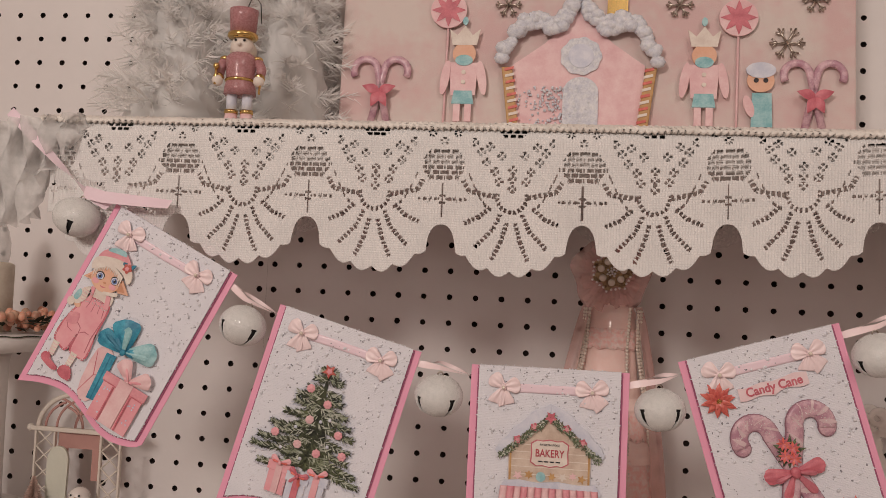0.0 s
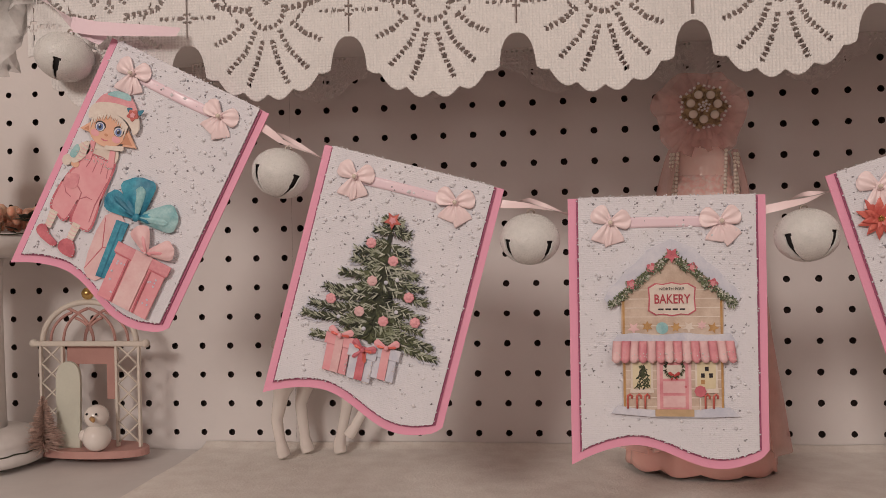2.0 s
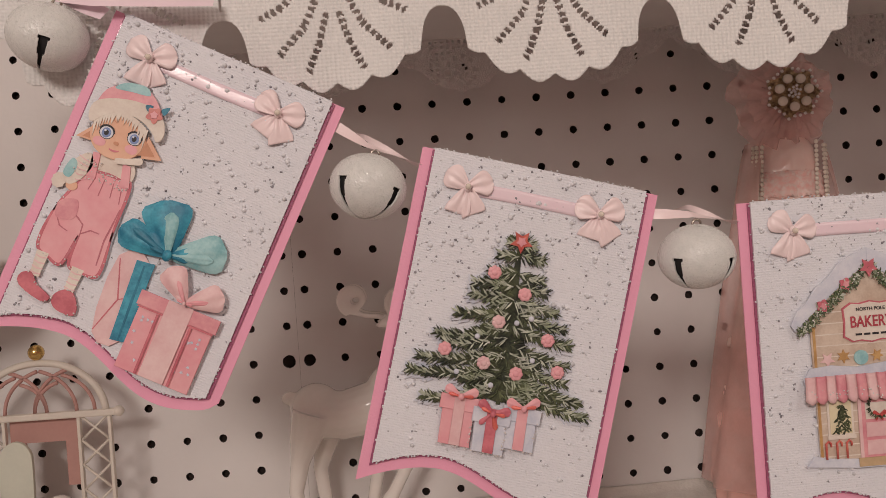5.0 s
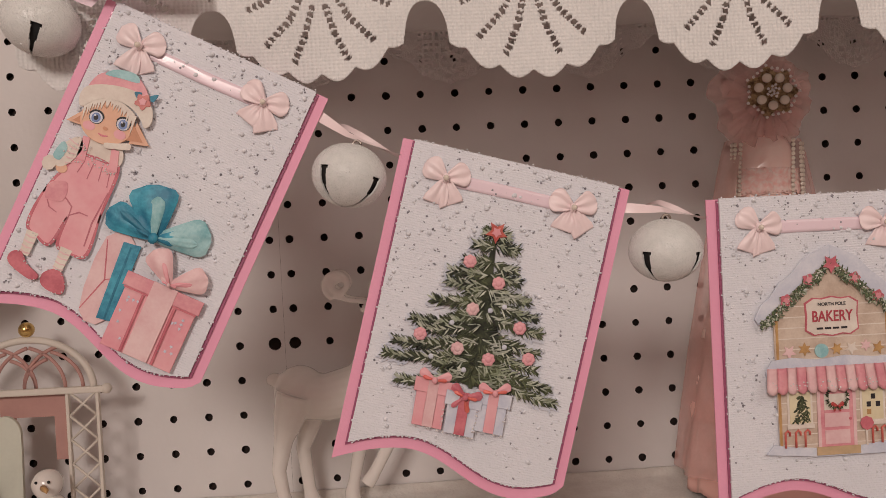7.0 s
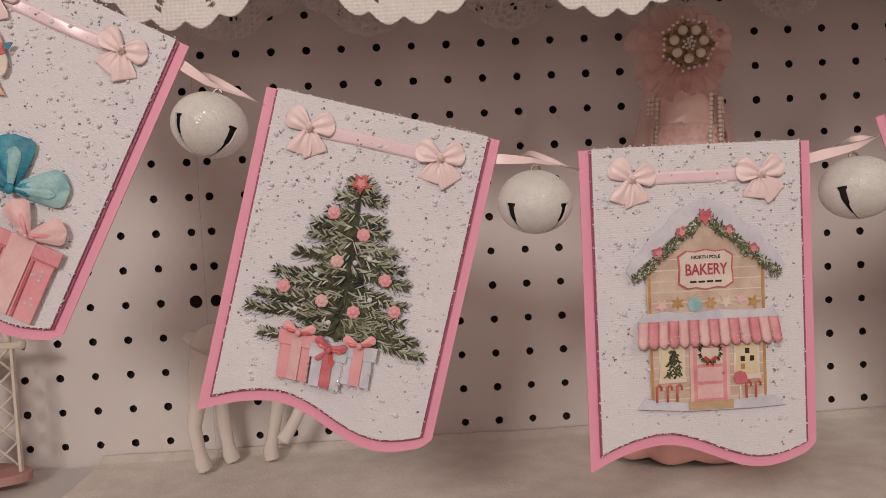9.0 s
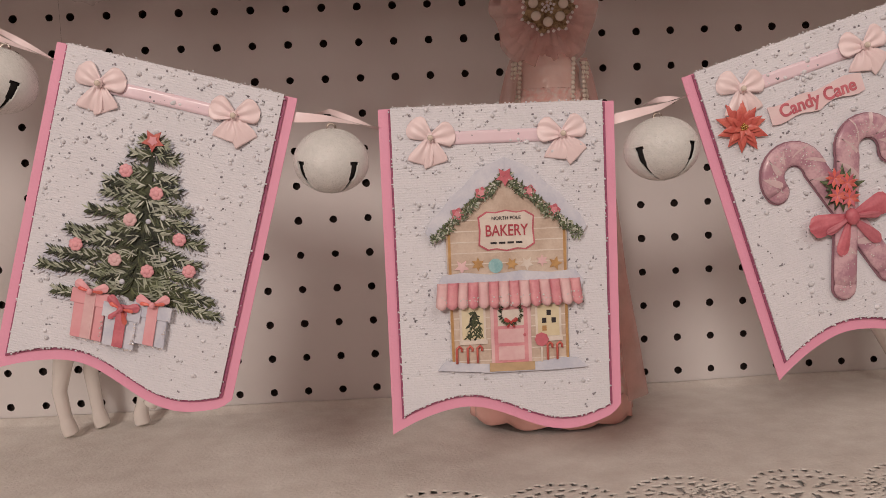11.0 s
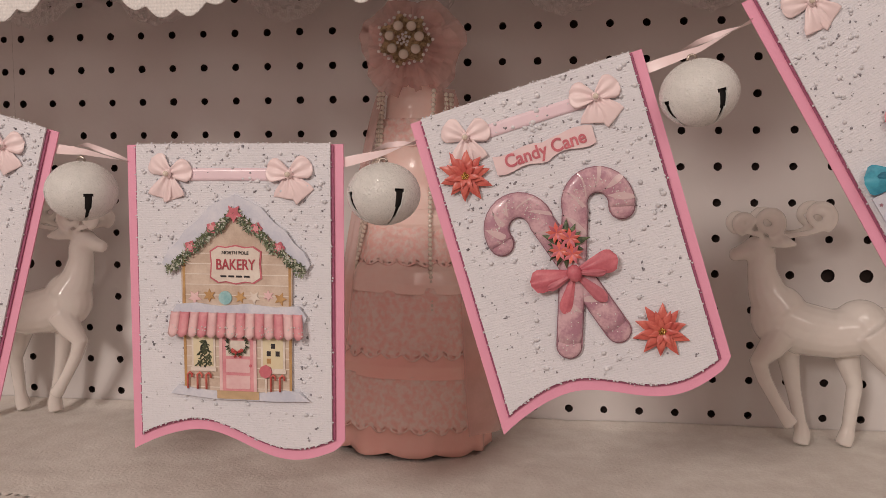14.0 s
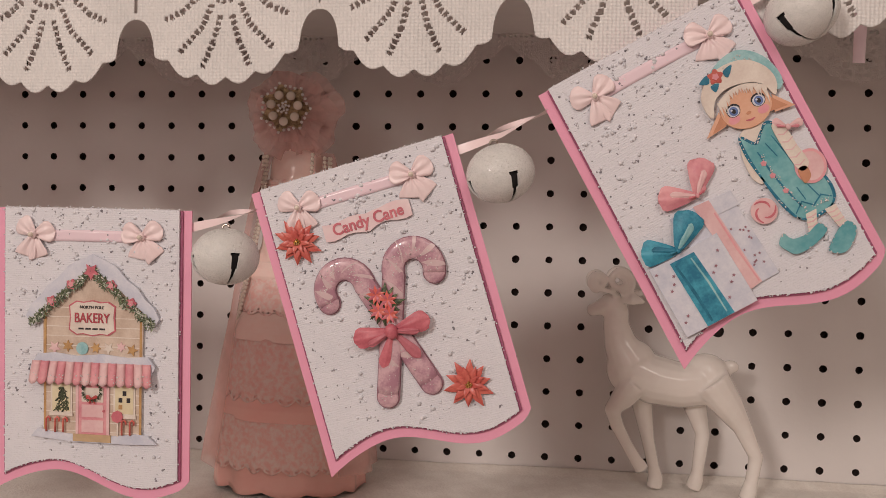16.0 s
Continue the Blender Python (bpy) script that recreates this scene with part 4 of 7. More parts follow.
    cut(house, "snow_bank", [([(c - 34, 121), (c - 30, 116.5), (c - 22, 118), (c - 10, 119), (c + 12, 119), (c + 24, 117.5), (c + 31, 118), (c + 36, 122.5), (c + 20, 123), (c - 10, 123)], 0, 0.8)], [SNOW], "", 3.2, 0.9, 0.2)
    cut(house, "doorstep", [(rect(c - 10, 118.6, c + 11, 122.4), 0, 1.3)], [TAN], "", 3.2, 0.7)
    return house


def hook_path(u, v, r, side, end, n=16):
    """A cane's middle line in mm: hook round (u, v), then a straight stem down to end."""
    pts = []
    for i in range(n + 1):
        a = math.pi * (1.12 - 1.12 * i / n) if side < 0 else math.pi * (-0.12 + 1.12 * i / n)
        pts.append((u + r * math.cos(a), v - r * 1.05 * math.sin(a)))
    x, y = pts[-1]
    for i in range(1, 11):
        pts.append((x + (end[0] - x) * i / 10, y + (end[1] - y) * i / 10))
    return pts


def cane_outline(pts, h):
    """The outline of a bent bar of half width h, with a round foot."""
    left, right = [], []
    for i, (x, y) in enumerate(pts):
        x0, y0 = pts[max(i - 1, 0)]
        x1, y1 = pts[min(i + 1, len(pts) - 1)]
        d = math.hypot(x1 - x0, y1 - y0)
        left.append((x - (y1 - y0) / d * h, y + (x1 - x0) / d * h))
        right.append((x + (y1 - y0) / d * h, y - (x1 - x0) / d * h))
    (xa, ya), (xb, yb) = pts[0], pts[-1]
    ta, tb = math.atan2(right[0][1] - ya, right[0][0] - xa), math.atan2(left[-1][1] - yb, left[-1][0] - xb)
    cap_a = [(xa + h * math.cos(ta + math.pi * i / 8), ya + h * math.sin(ta + math.pi * i / 8)) for i in range(1, 8)]
    cap_b = [(xb + h * math.cos(tb + math.pi * i / 8), yb + h * math.sin(tb + math.pi * i / 8)) for i in range(1, 8)]
    (x1, y1), (x2, y2) = pts[1], pts[-2]
    if (cap_a[3][0] - xa) * (x1 - xa) + (cap_a[3][1] - ya) * (y1 - ya) > 0:
        cap_a = [(2 * xa - x, 2 * ya - y) for x, y in cap_a][::-1]
    if (cap_b[3][0] - xb) * (x2 - xb) + (cap_b[3][1] - yb) * (y2 - yb) > 0:
        cap_b = [(2 * xb - x, 2 * yb - y) for x, y in cap_b][::-1]
    return left + cap_b + right[::-1] + cap_a


def candy_motif(card):
    rnd = random.Random(8)
    first = None
    for side, u, v, end, z in ((-1, 34.5, 61, (64, 117), 3.6), (1, 71, 60, (41, 118), 4.4)):
        pts = hook_path(u, v, 10.4, side, end)
        bm = bmesh.new()
        tube(bm, [(a * MM, -b * MM, z * MM) for a, b in pts], [5.5 * MM] * (len(pts) - 1) + [4.6 * MM], 16, 0, True, 0.26)
        for (a, b) in (pts[0], pts[-1]):
            ball(bm, (a * MM, -b * MM, z * MM), 5.3 * MM, 0, 18, 10, (1, 1, 0.24))
        cane = part("candy_cane_cutout", bm, CANE, card, "lilac pink printed candy cane with glitter")
        for i in range(2, len(pts) - 2, 3):
            (a0, b0), (a1, b1) = pts[i], pts[i + 1]
            t = math.atan2(-(b1 - b0), a1 - a0)
            bm = bmesh.new()
            rows = []
            for k in range(7):
                q = (k / 6 - 0.5) * 10.6
                h = math.sqrt(max(0.0, 5.55 ** 2 - q * q)) * 0.26 + 0.1
                for_ = []
                for e in (-0.4 - 1.5 * math.sin(math.pi * k / 6), 0.4 + 1.5 * math.sin(math.pi * k / 6 + 0.3 * i)):
                    du = math.cos(t) * (e + q * 0.6) - math.sin(t) * q
                    dv = math.sin(t) * (e + q * 0.6) + math.cos(t) * q
                    for_.append(((a0 + du) * MM, (-b0 + dv) * MM, (z + h) * MM))
                rows.append(for_)
            strip(bm, rows)
            part("stripe", bm, CANE_STRIPE, cane)
        cut(cane, "cane_edge", [(cane_outline(pts, 5.9), 0, 0)], [CANE_EDGE], "", z - 0.8, 0.9)
        bm = bmesh.new()
        for i in range(90):
            a, b = rnd.choice(pts)
            bead(bm, ((a + rnd.uniform(-3, 3)) * MM, (-b + rnd.uniform(-3, 3)) * MM, (z + 1.3) * MM), 0.35 * MM)
        tagged(part("glitter_dots", bm, CRYSTAL, cane), kind="stuff")
        first = first or cane
    bm = bmesh.new()
    for i in range(16):
        petal(bm, 52 * MM, -73 * MM, 5.8 * MM, rnd.uniform(7, 12) * MM, 3.6 * MM, i * 0.41, 0, 0.6 * MM, 0.3)
    part("leaves", bm, [GREEN], card, "dark green printed leaves")
    for u, v in ((50, 67), (55, 71), (49, 75), (54, 78)):
        bm = bmesh.new()
        for i in range(9):
            petal(bm, u * MM, -v * MM, 7.2 * MM, 4.8 * MM, 2.0 * MM, i * 0.7, i % 2, 1.0 * MM, 0.3)
        part("small_flower", bm, [CORAL, ROSE], card, "coral flower with gold glitter")
    loop_bow(card, 52.5, 86.5, 20, [ROSE, ROSE_DEEP], "rose red printed bow", 0.02, 6.4, lean=0.05)
    for u, v in ((18, 31), (82, 122)):
        bm = bmesh.new()
        for i in range(14):
            a = i * 2.4
            bead(bm, ((u + 1.7 * math.sqrt(i / 14) * math.cos(a)) * MM, (-v + 1.7 * math.sqrt(i / 14) * math.sin(a)) * MM, 6.2 * MM), 0.5 * MM)
        fl = part("poinsettia", bm, GOLD, card, "layered coral paper poinsettia with gold beads")
        for ring, (n, ln) in enumerate(((10, 12.0), (9, 9.2), (7, 6.2))):
            for i in range(n):
                bm = bmesh.new()
                petal(bm, u * MM, -v * MM, (3.0 + 0.9 * ring) * MM, ln * MM * rnd.uniform(0.9, 1.1), ln * 0.42 * MM, 2 * math.pi * (i + 0.3 * ring) / n, 0, (0.5 + 0.8 * ring) * MM, 0.3)
                part("petal", bm, CORAL, fl)
    tag = []
    for i in range(13):
        tag.append((32 + 46 * i / 12, 26.4 + 0.8 * math.sin(i * 1.1) - 1.2 * (i > 6)))
    for i in range(13):
        tag.append((78 - 46 * i / 12, 34.9 + 0.8 * math.sin(i * 1.3) - 1.2 * (i < 6)))
    tg = cut(card, "word_tag", [(tag, 0, 0)], [TAG], "pale pink paper tag lettered Candy Cane", 3.4, 0.5)
    lettering("candy_cane_lettering", "Candy Cane", 8.2 * MM, Matrix.Translation((55.5 * MM, -30.2 * MM, 3.6 * MM)) @ pose(0, 0, 0, 0, 0, 1.5), ROSE, tg, 0.0002, 0.92, "rose lettering")
    return first


def elf_gifts_pink(card):
    back = cut(card, "gift_box", [(rounded([(44, 98), (58, 97), (59, 132), (46, 133)], 3), 0, 0)], [PINK_PALE], "pale pink gift box with a teal ribbon", 2.9, 0.9, 0.2)
    cut(back, "wrap_fold", [(stroke([(45, 99), (51, 116), (46, 132)], 0.7), 0, 0.1), (stroke([(51, 116), (58, 112)], 0.6), 0, 0.1)], [ROSE], "", 2.9, 0.2)
    cut(back, "band", [([(52, 97), (60, 96), (61, 132), (54.5, 133)], 0, 0.5)], [TEAL], "teal ribbon band", 2.9, 0.5)
    cut(back, "band_fold", [(stroke([(56, 98), (57, 116), (58, 132)], 1.2), 0, 0.6)], [TEAL_DEEP], "", 2.9, 0.2)
    big = loop_bow(card, 64, 90, 13, [TEAL, TEAL_DEEP], "large watercolour teal bow", 0.0, 5.2, False)
    for an, ln, wd in ((2.0, 24, 27), (3.0, 24, 17), (0.42, 25, 21)):
        bm = bmesh.new()
        bow_leaf(bm, 64 * MM, -90 * MM, 4.4 * MM, ln * MM, wd * MM, an, 0, 2.0 * MM)
        part("loop", bm, TEAL if an > 1 else TEAL_PALE, big)
        bm = bmesh.new()
        bow_leaf(bm, 64 * MM, -90 * MM, 6.1 * MM, ln * 0.78 * MM, wd * 0.30 * MM, an - 0.14, 0, 0.9 * MM)
        part("loop_fold", bm, TEAL_DEEP if an > 2.5 else TEAL_PALE, big)
    g = gift(card, 61, 107.5, 94.5, 142.5, 0, BLUSH, PINK, PINK_PALE, "rose pink gift box with small stars", 4.8, True, 4)
    cut(g, "shade_line", [(stroke([(70, 115), (70.5, 142)], 1.4), 0, 0.9), (stroke([(60.5, 114.4), (95, 114.4)], 0.9), 0, 0.9), (stroke([(85, 115), (85.5, 142)], 1.4), 0, 0.9)], [ROSE], "", 4.8, 0.2)
    top = loop_bow(card, 79, 106, 5, [PINK_PALE, BLUSH], "pale pink bow", 0, 7.2, False)
    for an, ln, wd in ((2.35, 17, 15), (0.55, 17, 15)):
        bm = bmesh.new()
        bow_leaf(bm, 79 * MM, -106 * MM, 6.4 * MM, ln * MM, wd * MM, an, 0, 1.6 * MM)
        part("loop", bm, PINK_PALE, top)
        bm = bmesh.new()
        bow_leaf(bm, 79 * MM, -106 * MM, 7.7 * MM, ln * 0.6 * MM, wd * 0.22 * MM, an - 0.1, 0, 0.6 * MM)
        part("loop_fold", bm, BLUSH, top)


def elf_gifts_teal(card):
    back = cut(card, "gift_box", [([(28, 84), (57, 85), (60, 129), (31, 130)], 0, 0)], [SNOW], "white starred gift box with a pink ribbon", 2.9, 0.9, 0.2)
    cut(back, "lid", [([(27, 83), (58, 84), (58.5, 92), (27.5, 91)], 0, 0.4)], [SNOW], "", 2.9, 0.7, 0.2)
    cut(back, "band", [([(39, 83), (47, 83.5), (51, 129), (44.5, 130)], 0, 0.7)], [PINK_PALE], "pink ribbon band", 2.9, 0.5)
    cut(back, "band_fold", [(stroke([(46.5, 90), (48, 110), (50, 128)], 1.0), 0, 0.85)], [BLUSH], "", 2.9, 0.2)
    rnd = random.Random(6)
    cut(back, "stars", [(star(rnd.uniform(49, 58), rnd.uniform(94, 127), 0.8, 0.35), 0, 0.2) for i in range(16)], [CANE_EDGE], "", 2.9, 0.3)
    pk = loop_bow(card, 43, 79, 6, [PINK, ROSE], "rose pink bow", 0, 5.0, False)
    for an, ln, wd in ((2.75, 18, 15), (0.95, 18, 16)):
        bm = bmesh.new()
        bow_leaf(bm, 43 * MM, -79 * MM, 4.4 * MM, ln * MM, wd * MM, an, 0, 1.5 * MM)
        part("loop", bm, PINK, pk)
        bm = bmesh.new()
        bow_leaf(bm, 43 * MM, -79 * MM, 5.7 * MM, ln * 0.7 * MM, wd * 0.28 * MM, an - 0.12, 0, 0.6 * MM)
        part("loop_fold", bm, PINK_PALE, pk)
    front = cut(card, "gift_box", [([(7, 100), (43, 99), (45, 136), (8, 137)], 0, 0)], [SNOW], "white starred gift box with a teal ribbon", 4.2, 1.0, 0.2)
    cut(front, "band", [([(17, 102), (29.5, 102), (33, 136), (19, 136.5)], 0, 0.5)], [TEAL], "teal ribbon band", 4.2, 0.5)
    cut(front, "band_fold", [(stroke([(19, 104), (21, 120), (22, 135)], 1.6), 0, 0.65), (stroke([(27, 104), (29, 118), (30, 134)], 1.0), 1, 0.65)], [TEAL_DEEP, TEAL_PALE], "", 4.2, 0.2)
    cut(front, "stars", [(star(9 + (i * 5.3) % 33, 104 + (i * 7.7) % 30, 1.0, 0.42), 0, 0.3) for i in range(24) if not 16 < 9 + (i * 5.3) % 33 < 33], [CANE_EDGE], "", 4.2, 0.3)
    tb = loop_bow(card, 23, 98, 6, [TEAL, TEAL_DEEP], "watercolour teal bow", 0, 6.0, False)
    for an, ln, wd in ((2.75, 17, 16), (0.75, 20, 18)):
        bm = bmesh.new()
        bow_leaf(bm, 23 * MM, -98 * MM, 5.4 * MM, ln * MM, wd * MM, an, 0, 1.6 * MM)
        part("loop", bm, TEAL, tb)
        bm = bmesh.new()
        bow_leaf(bm, 23 * MM, -98 * MM, 6.7 * MM, ln * 0.72 * MM, wd * 0.28 * MM, an - 0.12, 0, 0.6 * MM)
        part("loop_fold", bm, TEAL_DEEP if an > 2 else TEAL_PALE, tb)
    sw = cut(card, "lollipop", [(disc(67, 100, 6.2, 6.2, 26), 0, 0.6)], [PINK_PALE], "printed swirl lollipop", 3.4, 0.8, 0.2)
    for k in range(3):
        cut(sw, "swirl", [(stroke([(67 + (5.5 - 2.6 * i / 10) * math.cos(k * 2.09 + i * 0.2), 100 + (5.5 - 2.6 * i / 10) * math.sin(k * 2.09 + i * 0.2)) for i in range(11)], 1.1), 0, 0.75)], [ROSE], "", 3.4, 0.3)


def jingle_bell(m, turn):
    """A white glittered bell with two crossing slots."""
    ob = thing("jingle_bell", m, "white glittered metal jingle bell with dark slots", "bell", "bells of the banner")
    r = 0.0165
    bm = bmesh.new()
    bmesh.ops.create_uvsphere(bm, u_segments=176, v_segments=88, radius=r)
    kill = []
    for f in bm.faces:
        c = f.calc_center_median()
        n = c.normalized()
        el = math.degrees(math.asin(max(-1, min(1, n.z))))
        w = 0.0005 + 0.0017 * max(0.0, min(1.0, (el + 62) / 62)) ** 1.1
        if el < 3 and (abs(c.x) < w or abs(c.y) < w):
            kill.append(f)
    bmesh.ops.delete(bm, geom=kill, context="FACES")
    rough = random.Random(int(turn))
    for v in bm.verts:
        v.co.z *= 0.87 if v.co.z > 0 else 0.84
        v.co *= 1 + rough.gauss(0, 0.0035)
    shell = part("shell", bm, BELL, ob, "white glitter shell", False)
    shell.modifiers.new("metal", "SOLIDIFY").thickness = 0.0008
    shell.matrix_local = pose(0, 0, 0, 0, 0, turn)
    # A solid black ball stands in for the shade behind the slots.
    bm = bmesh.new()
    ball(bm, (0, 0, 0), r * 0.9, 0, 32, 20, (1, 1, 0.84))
    part("inside", bm, BLACK, ob, "black ball painted as the shade in the hollow bell")
    bm = bmesh.new()
    tube(bm, [(0.0018 * math.cos(a), 0, 0.0146 + 0.0018 * math.sin(a)) for a in [2 * math.pi * i / 14 for i in range(15)]], 0.0006, 8)
    part("hanging_loop", bm, SILVER, ob, "small metal loop")
    return ob


# ---- the setting ----
INCH = 0.0254
ROW0 = 0.0086
SEAM = -0.2789


def pegboard(name, x0, x1, z0, z1, first, hx0, hx1, label, big=()):
    """A sheet of hardboard, 5 mm thick, with quarter-inch holes an inch apart."""
    rnd = random.Random(name)
    bm = bmesh.new()
    cols = [first + INCH * i for i in range(-80, 80) if hx0 <= first + INCH * i <= hx1]
    rows = [ROW0 + INCH * j for j in range(-1, 26)]
    h = INCH / 2
    n = 12
    cache = {}

    def corner(x, z):
        x = min(max(x, x0), x1)
        k = (round(x * 1e5), round(z * 1e5))
        if k not in cache:
            cache[k] = bm.verts.new((x, 0, z))
        return cache[k]

    for cx in cols:
        for cz in rows:
            r = (0.0046 if (round(cx, 3), round(cz, 3)) in big else 0.00285) * rnd.uniform(0.93, 1.05)
            ring, deep, outer = [], [], []
            for i in range(n):
                a = 2 * math.pi * i / n
                jx, jz = rnd.uniform(-0.00018, 0.00018), rnd.uniform(-0.00018, 0.00018)
                ring.append(bm.verts.new((cx + r * math.cos(a) + jx, 0, cz + r * math.sin(a) + jz)))
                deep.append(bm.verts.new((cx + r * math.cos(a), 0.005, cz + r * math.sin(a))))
            # hole walls and closed bottoms are coloured near-black as their shade
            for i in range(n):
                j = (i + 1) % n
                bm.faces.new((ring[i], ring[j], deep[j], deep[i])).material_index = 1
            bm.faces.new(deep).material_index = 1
            box_c = [corner(cx + h, cz), corner(cx + h, cz + h), corner(cx, cz + h), corner(cx - h, cz + h), corner(cx - h, cz), corner(cx - h, cz - h), corner(cx, cz - h), corner(cx + h, cz - h)]
            # twelve rim points, eight border points
            for i in range(4):
                b0, b1, b2 = box_c[2 * i], box_c[2 * i + 1], box_c[(2 * i + 2) % 8]
                q = [ring[(3 * i + k) % n] for k in range(4)]
                bm.faces.new((q[0], b0, b1, q[1]))
                bm.faces.new((q[1], b1, q[2]))
                bm.faces.new((q[2], b1, b2, q[3]))
    ob = part(name, bm, [WHITE_BOARD, HOLE_SHADE], None, "", False)
    xa, xb, za, zb = max(min(cols) - h, x0), min(max(cols) + h, x1), rows[0] - h, rows[-1] + h
    bm = bmesh.new()
    for a, b, c, d in ((x0, xa, z0, z1), (xb, x1, z0, z1), (xa, xb, z0, za), (xa, xb, zb, z1)):
        if b - a > 1e-4:
            vs = [bm.verts.new(p) for p in ((a, 0, c), (b, 0, c), (b, 0, d), (a, 0, d))]
            bm.faces.new(vs)
    part("board_margin", bm, WHITE_BOARD, ob, "", False)
    # sheet added behind the board, in the same near-black as the hole shade
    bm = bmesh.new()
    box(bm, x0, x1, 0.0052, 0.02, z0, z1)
    part("board_back", bm, HOLE_SHADE, ob, "", False)
    return tagged(ob, label, "wall", "", "structure")


pegboard("wall_back_left", -0.95, SEAM - 0.00005, -0.14, 0.80, SEAM - 0.0073, -0.86, SEAM, "white painted pegboard sheet behind the shelves", {(round(SEAM - 0.0073, 3), round(ROW0 + 4 * INCH, 3))})
pegboard("wall_back_right", SEAM + 0.00005, 0.95, -0.14, 0.80, SEAM + 0.0074, SEAM, 0.86, "white painted pegboard sheet behind the shelves", {(round(SEAM + 0.0074, 3), round(ROW0 + 4 * INCH, 3)), (round(SEAM + 0.0074 + 24 * INCH, 3), round(ROW0 + 4 * INCH, 3)), (round(SEAM + 0.0074 + 25 * INCH, 3), round(ROW0 + 4 * INCH, 3))})

bm = bmesh.new()
box(bm, -0.9, 0.9, -0.300, -0.002, -0.030, -0.006, 0.002)
tagged(part("shelf_lower", bm, SHELF_PAINT, None, "", False), "white painted wooden shelf board", "shelf", "", "structure")
bm = bmesh.new()
box(bm, -0.40, 0.9, -0.2265, -0.002, 0.330, 0.352, 0.002)
tagged(part("shelf_upper", bm, SHELF_PAINT, None, "", False), "white painted wooden shelf under a lace cloth", "shelf", "", "structure")
for nm, (a, b, c, d, e, f) in (("wall_left", (-1.75, -1.70, -2.6, 0.02, -1.2, 1.6)), ("wall_right", (1.9, 1.95, -2.6, 0.02, -1.2, 1.6)), ("wall_front", (-1.75, 1.95, -2.65, -2.6, -1.2, 1.6)), ("floor", (-1.75, 1.95, -2.6, 0.02, -1.25, -1.2)), ("ceiling", (-1.75, 1.95, -2.65, 0.02, 1.6, 1.65)), ("wall_back", (-1.75, 1.95, 0.021, 0.06, -1.2, 1.6))):
    bm = bmesh.new()
    box(bm, a, b, c, d, e, f)
    tagged(part(nm, bm, WALL_PAINT, None, "", False), "plain warm pale room surface", nm.split("_")[0], "", "structure")


# ---- the cloths ----
PERIOD, LOW0 = 0.0972, -0.0278


def hem_z(x):
    """Height of the scalloped lower edge of the hanging lace."""
    k = (x - LOW0) / PERIOD + 0.5
    q = abs((k % 1.0) - 0.5) * 2
    base = 0.2535 + 0.012 * max(0.0, (x - 0.03) / 0.2) ** 1.2 + 0.0015 * math.sin(x * 23)
    if q > 0.79:
        fan = 0.017 + 0.019 * math.sqrt(max(0.0, 1 - ((1 - q) / 0.21) ** 2.4))
    else:
        fan = 0.017 * (q / 0.79) ** 2.2
    lobes = 0.0042 * (1 - abs(math.cos(math.pi * (q / 0.79 * 2.5 + 0.5))))
    return base + fan + lobes * (q < 0.76)


def segment_gap(px, pz, ax, az, bx, bz, pitch, duty, half):
    """True in the small openings of a dashed line from a to b."""
    dx, dz = bx - ax, bz - az
    ln = math.hypot(dx, dz)
    t = ((px - ax) * dx + (pz - az) * dz) / ln
    if t < 0 or t > ln:
        return False
    off = abs((px - ax) * dz - (pz - az) * dx) / ln
    return off < half and (t / pitch) % 1.0 < duty


